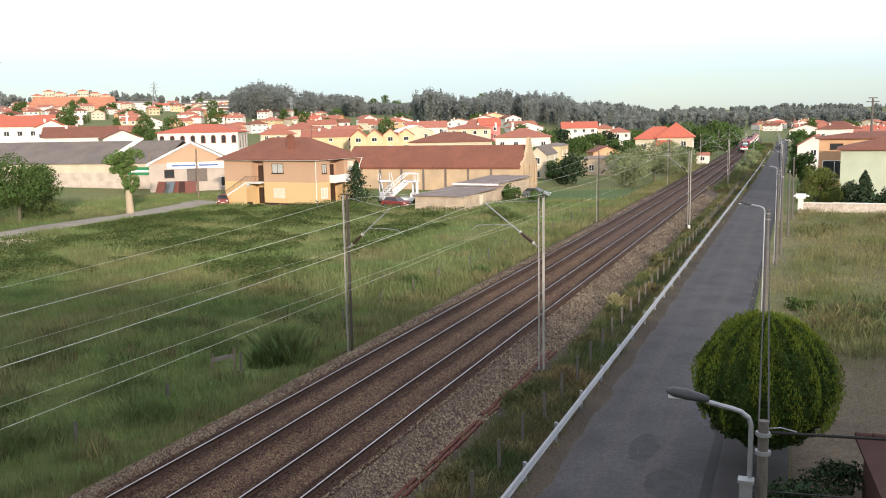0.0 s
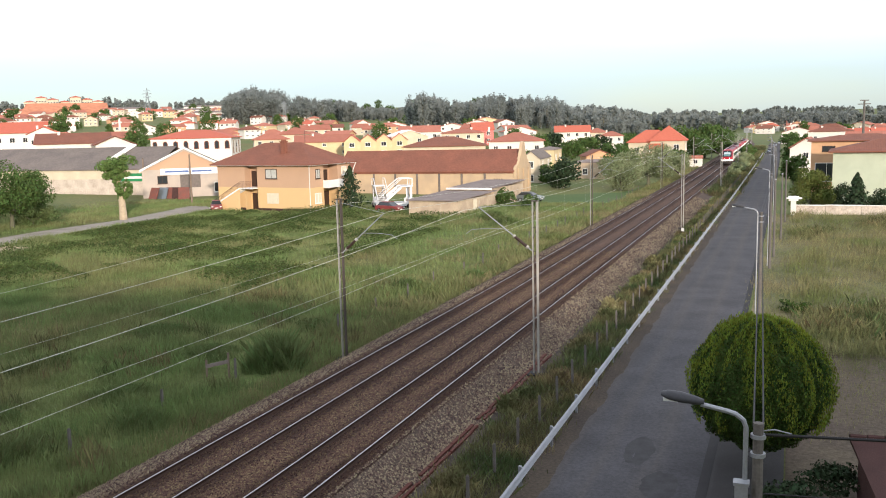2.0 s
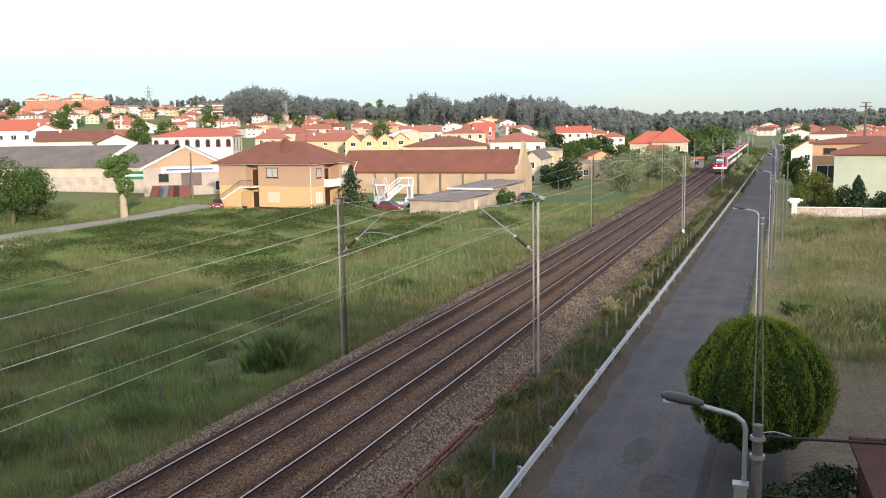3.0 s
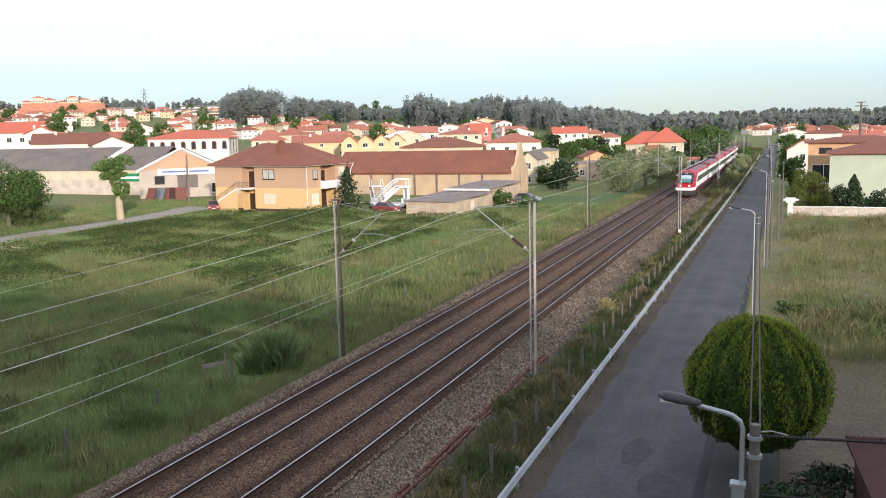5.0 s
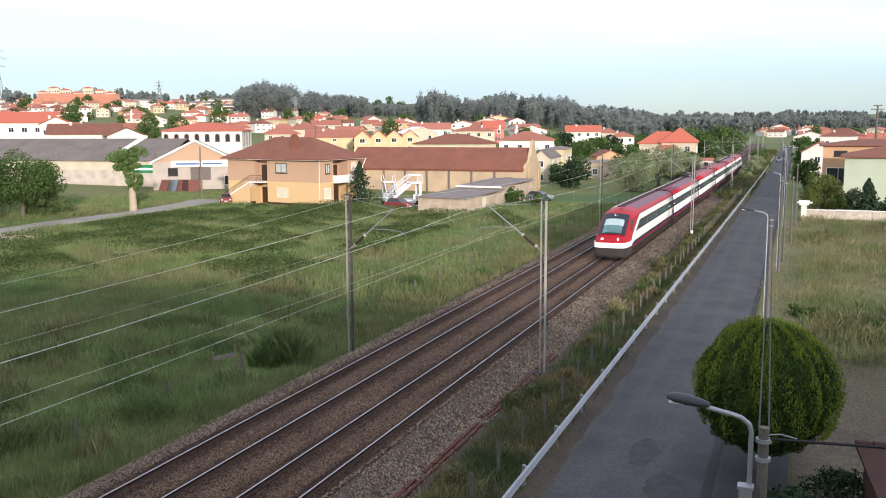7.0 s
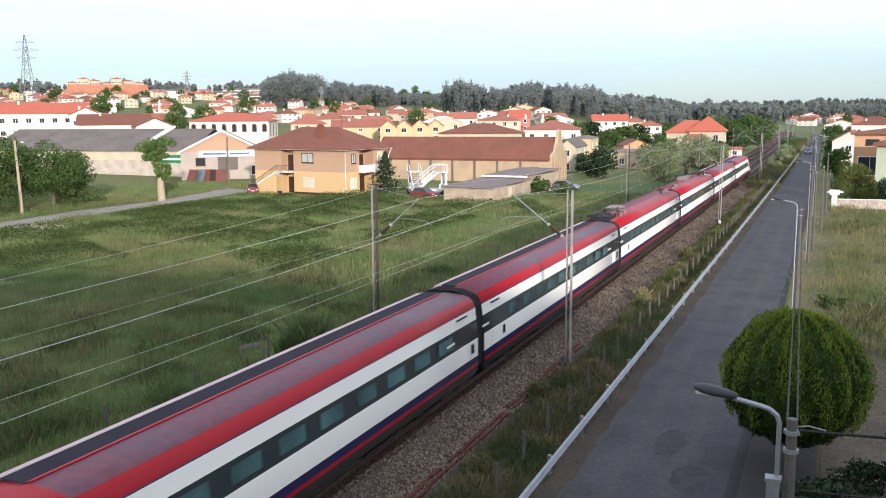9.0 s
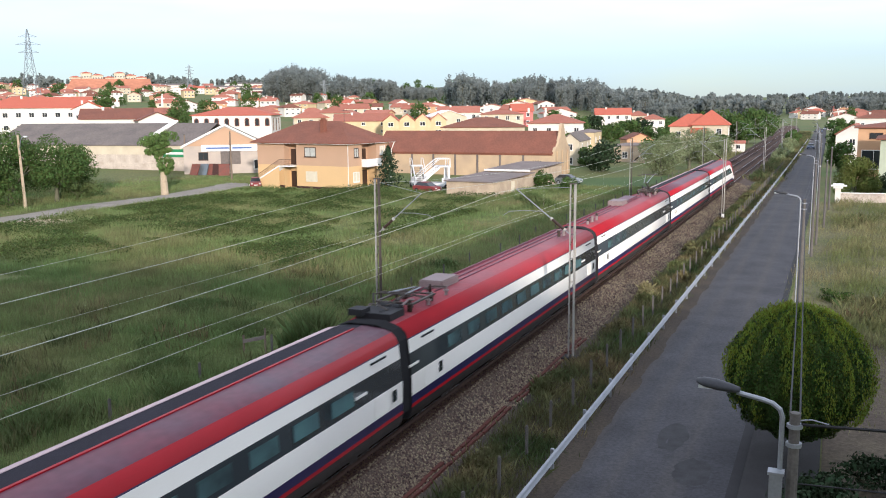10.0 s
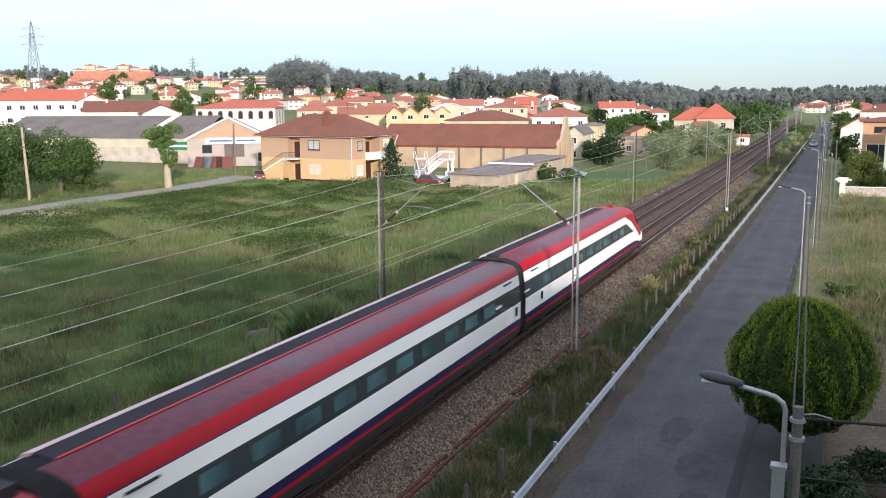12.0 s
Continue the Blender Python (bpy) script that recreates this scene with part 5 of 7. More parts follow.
def main_house():
    """The two-coloured house by the meadow: the origin is its front right corner."""
    b = thing("house", "two-storey ochre and tan house with hipped tile roof and outside stair", "house", pose(-64.66, 112.3, -0.7, 0, 0, -7.75))
    W, D, Z1, H = 17.64, 10.4, 3.45, 6.75
    n0, n1 = -12.2, -9.8            # niche of the doors
    b0, b1 = 3.4, 7.0               # balcony recess in the side wall
    for nm, z0, z1, mt in (("lower_wall", 0, Z1, "ochre_wall"), ("upper_wall", Z1 + 0.0, H, "tan_wall")):
        for piece in ((-W, n0, 0, 0.3, z0, z1), (n1, 0, 0, 0.3, z0, z1), (n0, n1, 1.3, 1.5, z0, z1), (n0 - 0.25, n0, 0.3, 1.5, z0, z1), (n1, n1 + 0.25, 0.3, 1.5, z0, z1),
                      (-W, -W + 0.3, 0.3, D, z0, z1), (-W, 0, D - 0.3, D, z0, z1),
                      (-0.3, 0, 0.3, b0, z0, z1), (-0.3, 0, b1, D, z0, z1), (-1.9, -1.7, b0, b1, z0, z1), (-1.7, -0.3, b0 - 0.2, b0, z0, z1), (-1.7, -0.3, b1, b1 + 0.2, z0, z1)):
            part(nm, boxes(piece), M[mt], b)
    part("floor_slab", boxes((-W + 0.3, -0.3, 0.3, D - 0.3, Z1 - 0.2, Z1 - 0.02), (n0, n1, -1.2, 1.3, Z1 - 0.2, Z1 - 0.03), (-1.7, 0.9, b0, b1, Z1 - 0.2, Z1 - 0.03)), M["trim"], b)
    part("plinth", boxes((-W - 0.04, n0, -0.04, 0, 0, 0.35), (n1, 0.04, -0.04, 0, 0, 0.35), (0, 0.04, 0, D, 0, 0.35)), M["brick_red"], b)
    part("roof", roof_mesh(-W, 0, 0, D, H + 0.15, 3.1, "hip", 0.8), M["roof_brown"], b)
    part("eave_board", boxes((-W - 0.75, 0.75, -0.76, -0.70, H - 0.06, H + 0.1), (0.70, 0.76, -0.7, D + 0.7, H - 0.06, H + 0.1)), M["trim"], b)
    part("soffit", boxes((-W - 0.7, 0.7, -0.7, 0.0, H - 0.03, H + 0.0), (0.0, 0.7, 0.0, D + 0.7, H - 0.03, H)), M["tan_wall"], b)
    part("chimney", boxes((-6.7, -5.9, 2.0, 2.7, H + 0.8, H + 3.35), (-6.8, -5.8, 1.9, 2.8, H + 3.35, H + 3.5), (-6.6, -6.0, 2.1, 2.6, H + 3.5, H + 3.7)), M["roof_brown"], b, "red brick chimney")
    window(b, -7.05, 0.0, 4.75, 2.2, 1.45, 0, "dark_wood", "curtain")
    part("shutter", boxes((-8.0, -5.8, -0.05, 0.05, 1.05, 2.6)), M["shutter"], b, "closed cream roller shutter")
    part("vent", boxes((-15.3, -14.1, -0.04, 0.04, 1.5, 1.95)), M["shutter"], b)
    part("door", boxes((n0 + 0.3, n1 - 0.3, 1.22, 1.3, 0.05, 2.5)), M["dark_wood"], b, "dark wooden door")
    part("door", boxes((n0 + 0.3, n1 - 0.3, 1.22, 1.3, Z1, Z1 + 2.4)), M["dark_wood"], b, "dark wooden door")
    # outside stair
    n = 17
    for i in range(n):
        x = -W - 0.6 + i * (W + 0.6 + n0) / n
        z = (i + 1) * (Z1 - 0.05) / (n + 0.5)
        part("step", boxes((x, x + 0.36, -1.2, -0.02, max(0, z - 0.38), z)), M["trim"], b)
    part("stair_wall", poly(bmesh.new(), [(-W - 0.6, -1.28, 0), (n0, -1.28, 0), (n0, -1.28, Z1 - 0.2), (-W - 0.6, -1.28, 0.15), (-W - 0.6, -1.2, 0), (n0, -1.2, 0), (n0, -1.2, Z1 - 0.2), (-W - 0.6, -1.2, 0.15)],
         [(0, 1, 2, 3), (7, 6, 5, 4), (0, 4, 5, 1), (1, 5, 6, 2), (2, 6, 7, 3), (3, 7, 4, 0)]), M["ochre_wall"], b)
    part("stair_edge", poly(bmesh.new(), [(-W - 0.8, -1.34, 0.1), (n0, -1.34, Z1 - 0.22), (n0, -1.34, Z1), (-W - 0.8, -1.34, 0.32), (-W - 0.8, -1.29, 0.1), (n0, -1.29, Z1 - 0.22), (n0, -1.29, Z1), (-W - 0.8, -1.29, 0.32)],
         [(0, 1, 2, 3), (7, 6, 5, 4), (0, 4, 5, 1), (1, 5, 6, 2), (2, 6, 7, 3), (3, 7, 4, 0)]), M["trim"], b)
    bm = pipe(bmesh.new(), [(-W - 0.5, -1.2, 1.1), (n0, -1.2, Z1 + 0.9), (n1, -1.2, Z1 + 0.9)], 0.03)
    for i in range(26):
        f = i / 25
        x = -W - 0.5 + f * (W + 0.5 + n0)
        tube(bm, (x, -1.2, 0.25 + f * (Z1 - 0.3)), (x, -1.2, 1.1 + f * (Z1 - 0.2)), 0.014, n=4)
    for i in range(10):
        x = n0 + i * (n1 - n0) / 9
        tube(bm, (x, -1.2, Z1 - 0.1), (x, -1.2, Z1 + 0.9), 0.014, n=4)
    part("railing", bm, M["dark_wood"], b, "dark iron stair railing")
    # side wall
    window(b, 0.0, 2.0, 4.7, 1.1, 1.4, 90, "dark_wood", "curtain")
    window(b, 0.0, 8.6, 4.9, 1.3, 1.3, 90, "trim", "shutter")
    window(b, 0.0, 1.9, 1.1, 1.5, 1.5, 90, "trim", "shutter")
    part("balcony_door", boxes((-1.72, -1.66, b0 + 0.4, b1 - 0.4, Z1 + 0.02, Z1 + 2.4)), M["dark_wood"], b)
    part("balcony_wall", boxes((0.8, 0.95, b0, b1, Z1 - 0.2, Z1 + 0.95), (0, 0.95, b0 - 0.12, b0, Z1 - 0.2, Z1 + 0.95), (0, 0.95, b1, b1 + 0.12, Z1 - 0.2, Z1 + 0.95)), M["trim"], b, "white balcony parapet")
    part("garage_door", boxes((-1.7, -1.62, b0 + 0.2, b1 - 0.2, 0.02, 2.6)), M["dark_wood"], b)
    part("downpipe", pipe(bmesh.new(), [(0.08, -0.1, H - 0.1), (0.08, -0.1, 0.1)], 0.05), M["trim"], b)
    part("downpipe", pipe(bmesh.new(), [(0.7, D + 0.5, H), (0.3, D + 0.2, H - 1.2), (0.12, D + 0.1, 0.1)], 0.06), M["trim"], b)
    part("aerial", pipe(pipe(bmesh.new(), [(-4.0, 4.5, H + 2.9), (-4.0, 4.5, H + 5.0)], 0.03), [(-4.5, 4.5, H + 4.8), (-3.5, 4.5, H + 4.8)], 0.02), M["mast_dark"], b)


main_house()


def warehouse():
    """Long ochre warehouse: the origin is the foot of its front right corner."""
    b = thing("warehouse", "long ochre rendered warehouse with brown tile roof and curved gable", "warehouse", pose(-43.3, 143.4, -0.7, 0, 0, 1.0))
    W, D, H, R = 33.0, 9.6, 4.1, 3.6
    part("wall", boxes((-W, 0, 0, 0.35, 0, H), (-W, 0, D - 0.35, D, 0, H), (-W, -W + 0.35, 0.35, D - 0.35, 0, H), (-0.35, 0, 0.35, D - 0.35, 0, H)), M["ware_wall"], b)
    part("roof", roof_mesh(-W, -0.1, 0, D, H + 0.1, R, "gable", 0.25, "x"), M["roof_brown"], b)
    part("eave_beam", boxes((-W, 0.0, -0.12, 0.0, H - 0.3, H - 0.05)), M["roof_brown"], b)
    bm = bmesh.new()
    half = [(0.0, 0.5), (0.4, 0.9), (1.3, 1.15), (2.3, 1.9), (3.1, 2.8), (3.7, 3.7), (4.0, 4.5), (4.4, 4.9), (4.8, 5.0)]
    edge = half + [(D - y, z) for y, z in half[-2::-1]]
    out = [(y, H + z) for y, z in edge] + [(D, 0), (0, 0)]
    m = len(out)
    poly(bm, [(0.02, y, z) for y, z in out] + [(0.5, y, z) for y, z in out], [(i, (i + 1) % m, (i + 1) % m + m, i + m) for i in range(m)])
    for i in range(len(edge) - 1):              # both faces, in upright pieces
        for x in (0.02, 0.5):
            (ya, za), (yb, zb) = edge[i], edge[i + 1]
            bm.faces.new([bm.verts.new((x, y, z)) for y, z in ((ya, 0), (yb, 0), (yb, H + zb), (ya, H + za))])
    bmesh.ops.remove_doubles(bm, verts=bm.verts[:], dist=0.001)
    part("gable_wall", bm, M["ware_wall"], b, "curved rendered gable end")
    for k in range(8):
        x = -0.9 - k * 4.15
        if k:
            part("pilaster", boxes((x - 0.16, x + 0.16, -0.16, 0.0, 0, H - 0.3)), M["roof_grey"], b, "dark grey pilaster")
    for k in range(4):
        part("vent_slit", boxes((-3.4 + k * 0.42, -3.18 + k * 0.42, -0.02, 0.06, 1.7, 2.9)), M["pane"], b)
    for k in range(3):
        part("gable_buttress", boxes((0.55, 0.75, 0.9 + k * 3.3, 1.3 + k * 3.3, 0, H + 0.4)), M["ware_wall"], b)


warehouse()


def shed(m, w, d, h0, h1, label, fascia=False):
    b = thing("shed", label, "shed", m, "low sheds in the yard")
    part("wall", boxes((0, w, 0, 0.2, 0, h0), (0, w, d - 0.2, d, 0, h1 - 0.05), (0, 0.2, 0.2, d - 0.2, 0, h0), (w - 0.2, w, 0.2, d - 0.2, 0, h0)), M["shed_wall"], b)
    part("roof", poly(bmesh.new(), [(-0.3, -0.4, h0), (w + 0.3, -0.4, h0), (w + 0.3, d + 0.3, h1), (-0.3, d + 0.3, h1), (-0.3, -0.4, h0 + 0.12), (w + 0.3, -0.4, h0 + 0.12), (w + 0.3, d + 0.3, h1 + 0.12), (-0.3, d + 0.3, h1 + 0.12)],
         [(3, 2, 1, 0), (4, 5, 6, 7), (0, 1, 5, 4), (1, 2, 6, 5), (2, 3, 7, 6), (3, 0, 4, 7)]), M["roof_flat"], b, "grey ribbed sheet roof")
    if fascia:
        part("fascia", boxes((-0.35, w + 0.35, -0.46, -0.4, h0 - 0.1, h0 + 0.16)), M["trim"], b)
        window(b, w * 0.5, 0, 1.0, 0.9, 0.8)
    part("door", boxes((w - 0.02, w + 0.04, d * 0.4, d * 0.4 + 1.2, 0.05, min(2.0, h0 - 0.2))), M["shutter"], b)


shed(pose(-48.2, 110.3, -0.7, 0, 0, -4), 7.3, 13.0, 1.95, 2.35, "low concrete shed with stained walls and sheet roof")
shed(pose(-46.9, 122.6, -0.7, 0, 0, -4), 6.6, 13.5, 2.7, 3.1, "low whitish shed with a grey sheet roof", True)

# the small gabled houses beyond the warehouse's end
house("narrow whitish gabled house beside the warehouse", pose(-46.6, 166.0, -0.7, 0, 0, 6), 3.6, 14, 5.2, 1.6, "cream_wall", "roof_grey", "gable", "y", 2, 1, 0, 0.15, "small houses by the warehouse")
house("small yellow flat house with a roof box", pose(-49.4, 186.0, -0.7, 0, 0, 6), 4.6, 12, 6.4, 0.5, "yellow_wall", "roof_flat", "hip", "x", 2, 2, 1, 0.15, "small houses by the warehouse")


def grey_works():
    """The long whitewashed shed and the gabled workshop with its signs."""
    b = thing("works_shed", "long whitewashed rubble shed with grey fibre-cement roof", "warehouse", pose(-107.9, 131.0, -0.7, 0, 0, 8.6))
    W, D, H = 44, 17, 5.45
    part("wall", boxes((-W, 0, 0, 0.4, 0, H), (-W, 0, D - 0.4, D, 0, H), (-0.4, 0, 0.4, D - 0.4, 0, H), (-W, -W + 0.4, 0.4, D - 0.4, 0, H)), M["stone_wall"], b)
    part("roof", roof_mesh(-W, 0, 0, D, H + 0.1, 3.9, "gable", 0.3, "x"), M["roof_grey"], b)
    part("render_band", boxes((-W, -0.01, -0.03, 0.0, H - 1.7, H - 0.05)), M["cream_wall"], b)
    part("downpipe", pipe(bmesh.new(), [(-6.5, -0.1, H - 0.2), (-6.5, -0.1, 0.1)], 0.08), M["zinc"], b)
    sg = part("sign", boxes((-6.6, -0.8, -0.12, -0.04, 3.3, 4.75)), M["sign_green"], b, "green sign board")
    part("sign_lettering", boxes((-5.8, -1.6, -0.15, -0.12, 3.8, 4.2)), M["trim"], sg)
    part("gable_verge", poly(bmesh.new(), [(-11.6, 0.5, H + 0.35), (-10.6, 0.5, H + 0.35), (-8.2, 8.6, H + 4.2), (-9.2, 8.6, H + 4.2), (-11.6, 0.5, H + 0.65), (-10.6, 0.5, H + 0.65), (-8.2, 8.6, H + 4.55), (-9.2, 8.6, H + 4.55)],
         [(3, 2, 1, 0), (4, 5, 6, 7), (0, 1, 5, 4), (1, 2, 6, 5), (2, 3, 7, 6), (3, 0, 4, 7)]), M["trim"], b, "white roof verge")
    g = thing("workshop", "gabled grey and ochre workshop front with a white sign", "workshop", pose(-100.3, 130.4, -0.7, 0, 0, 37))
    W, D, H = 14.6, 22, 5.3
    part("wall", gable_walls(-W / 2, W / 2, 0, D, H, 3.7, "y"), M["grey_wall"], g)
    part("gable_panel", poly(bmesh.new(), [(-W / 2 + 0.5, -0.05, H + 0.2), (W / 2 - 0.5, -0.05, H + 0.2), (0, -0.05, H + 3.45), (-W / 2 + 0.5, 0, H + 0.2), (W / 2 - 0.5, 0, H + 0.2), (0, 0, H + 3.45)], [(0, 1, 2), (5, 4, 3), (0, 3, 4, 1), (1, 4, 5, 2), (2, 5, 3, 0)]), M["tan_wall"], g, "ochre upper gable")
    part("roof", roof_mesh(-W / 2, W / 2, 0, D, H + 0.1, 3.8, "gable", 0.35, "y"), M["roof_grey"], g)
    for s in (-1, 1):
        part("verge_board", poly(bmesh.new(), [(s * (W / 2 + 0.4), -0.42, H - 0.15), (0, -0.42, H + 3.75), (0, -0.42, H + 4.1), (s * (W / 2 + 0.4), -0.42, H + 0.25), (s * (W / 2 + 0.4), -0.36, H - 0.15), (0, -0.36, H + 3.75), (0, -0.36, H + 4.1), (s * (W / 2 + 0.4), -0.36, H + 0.25)],
             [(0, 1, 2, 3), (7, 6, 5, 4), (0, 4, 5, 1), (1, 5, 6, 2), (2, 6, 7, 3), (3, 7, 4, 0)]), M["trim"], g)
    sg = part("sign", boxes((-4.2, 5.6, -0.2, -0.06, H - 0.75, H + 0.35)), M["sign_white"], g, "white sign board")
    part("sign_lettering", boxes((-3.4, 0.6, -0.23, -0.2, H - 0.35, H - 0.05), (1.2, 4.6, -0.23, -0.2, H - 0.35, H - 0.05)), M["sign_bar"], sg)
    part("gate", boxes((-0.9, 2.6, -0.05, 0.05, 2.2, 4.5)), M["roof_grey"], g, "dark grey sliding gate")
    window(g, -3.9, 0, 3.0, 1.7, 1.4, 0, "dark_wood")
    window(g, -3.2, 0, 0.8, 1.4, 0.9)
    window(g, 5.7, 0, 1.2, 1.6, 1.8)
    h2 = house("small grey gabled annex with ochre gable", pose(-92.0, 138.5, -0.7, 0, 0, 37), 7.5, 12, 5.0, 2.2, "ochre_wall", "roof_grey", "gable", "y", 2, 1, 0, 0.3, "works buildings")
    # stored red panels by the workshop
    for k in range(5):
        p = part("steel_panel", boxes((-0.95, 0.95, -0.08, 0.08, 0, 2.5), (-1.0, 1.0, -0.1, 0.1, 2.5, 2.58), (-0.06, 0.06, -0.11, 0.11, 0.1, 2.4)), M["rust_panel"] if k % 2 == 0 else M["grey_paint"] if k == 1 else M["brick_red"])
        p.matrix_basis = pose(-104.2 + k * 1.45, 126.4 + k * 0.35 - abs(k - 2) * 0.3, -0.7, -24, 0, 12 + 10 * (k - 2))
        tagged(p, "faded red steel panel leaning against the workshop", "panel", "stored panels")


grey_works()


# ---- nearer town buildings ----
def arched_house():
    x, y = polar(37.1, 240)
    b = house("long white building with arched windows and red hipped roof", pose(x, y, 2.8, 0, 0, 25), 20.6, 15, 7.0, 2.1, "white_wall", "roof_red", "hip", "x", 1, 1, 1, 0.5, "white buildings of the town", (0.5, 0.5), False)
    def arch(cx, w, z0, z1, y0, y1, turn):
        pts = [(cx - w, z0), (cx + w, z0)] + [(cx + w * math.cos(a), z1 + w * math.sin(a)) for a in [i * math.pi / 6 for i in range(7)]]
        place = (lambda a, d, z: (a, d, z)) if not turn else (lambda a, d, z: (10.3 - d, a, z))
        return poly(bmesh.new(), [place(a, y0, z) for a, z in pts] + [place(a, y1, z) for a, z in pts], [tuple(range(9)), tuple(range(17, 8, -1))] + [(i, i + 9, (i + 1) % 9 + 9, (i + 1) % 9) for i in range(9)])

    for k in range(8):
        cx = -9.2 + k * 2.63
        w = part("arched_window", arch(cx, 0.62, 4.2, 5.75, -0.06, 0.02, False), M["roof_brown"], b)
        part("pane", arch(cx, 0.42, 4.4, 5.75, -0.09, -0.06, False), M["pane"], w)
    for cy in (3.0, 7.5, 12.0):
        w = part("arched_window", arch(cy, 0.62, 3.0, 5.75, -0.06, 0.02, True), M["roof_brown"], b)
        part("pane", arch(cy, 0.42, 3.2, 5.75, -0.09, -0.06, True), M["pane"], w)
    part("eave_band", boxes((-10.3, 10.3, -0.1, 0.0, 6.6, 6.85)), M["trim"], b)


arched_house()


def at(az, d, rz, dz=0.0):
    x, y = polar(az, d)
    return pose(x, y, float(land(x, y)) + dz, 0, 0, rz)


house("white terrace with red roof, chimneys and recessed balconies", at(47.8, 300, 44), 33, 13, 7.6, 3.3, "white_wall", "roof_red", "hip", "x", 2, 9, 4, 0.6, "white buildings of the town", (1.5, 1.5))
house("white gabled wing of the terrace", at(45.4, 285, 44), 9, 12, 7.6, 2.2, "white_wall", "roof_red", "gable", "y", 2, 3, 1, 0.4, "white buildings of the town")
house("low white house with brown roof and broad gable", at(43.9, 240, 40, 1.5), 17, 14, 5.2, 2.6, "white_wall", "roof_brown", "gable", "x", 1, 4, 1, 0.5, "white buildings of the town")
house("white gabled house with a wide verge", at(41.5, 228, 46, 1.8), 9, 11, 4.9, 2.1, "white_wall", "roof_brown", "gable", "y", 1, 3, 0, 0.5, "white buildings of the town")
house("long yellow terrace side with red roof", at(28.9, 262, 27), 17, 10, 4.3, 2.1, "yellow_wall", "roof", "gable", "x", 2, 3, 1, 0.3, "yellow terrace houses")
for k in range(4):
    house("yellow gabled terrace house with red roof", at(27.15 - k * 1.02, 250 + k * 1.5, 25), 4.5, 12, 4.8, 1.9, "yellow_wall", "roof_red", "gable", "y", 2, 1, 0, 0.25, "yellow terrace houses", (1.5, 1.6))
house("dark brown hipped roof of a house behind the warehouse", at(21.2, 196, 20), 18, 14, 6.0, 2.0, "cream_wall", "roof_brown", "hip", "x", 2, 4, 1, 0.5, "houses behind the warehouse")
house("white hipped house with dark red roof", at(16.6, 205, 16), 12.5, 11, 6.4, 1.9, "white_wall", "roof", "hip", "x", 2, 4, 2, 0.5, "houses behind the warehouse")
house("rose red house with red gabled roof", at(18.7, 300, 24), 7, 9, 5.2, 2.5, "pink_wall", "roof_red", "gable", "x", 2, 2, 0, 0.4, "houses behind the warehouse")
house("red hipped house roof", at(32.2, 265, 35), 10, 9, 5.3, 2.2, "cream_wall", "roof", "hip", "x", 2, 3, 1, 0.5)
house("red hipped house roof", at(30.7, 290, 30), 10, 9, 5.6, 2.2, "cream_wall", "roof", "hip", "x", 2, 3, 1, 0.5)
house("white house with red hipped roof", at(22.8, 285, 22), 13, 10, 5.6, 2.0, "white_wall", "roof", "gable", "x", 2, 4, 3, 0.4)
house("pale greenish gabled house", at(23.4, 260, 35), 11, 12, 5.4, 1.9, "cream_wall", "trim", "gable", "y", 2, 2, 0, 0.3)
house("cream house with wide chimneys", at(20.0, 275, 22), 13, 10, 5.4, 1.3, "cream_wall", "roof", "hip", "x", 2, 4, 4, 0.4)
house("white house with red gabled roof", at(13.0, 330, 16, 0.3), 12.5, 9, 5.2, 2.3, "white_wall", "roof_red", "gable", "x", 2, 4, 1, 0.5)
house("small white house with red roof", at(10.6, 345, 10), 9, 9, 5.6, 1.8, "white_wall", "roof", "hip", "x", 2, 3, 1, 0.4)
house("small cream house with red roof", at(11.5, 370, 10), 8, 8, 5.6, 1.8, "cream_wall", "roof", "hip", "x", 2, 3, 1, 0.4)
house("little orange house with a gabled roof", at(11.3, 215, 25), 6.5, 7, 3.4, 1.5, "orange_wall", "roof_brown", "gable", "y", 1, 1, 0, 0.3)
house("low grey outbuilding with a flat sheet roof", at(11.6, 186, 12), 8.4, 5, 3.4, 0.5, "shed_wall", "roof_flat", "hip", "x", 1, 2, 0, 0.3, "outbuildings")


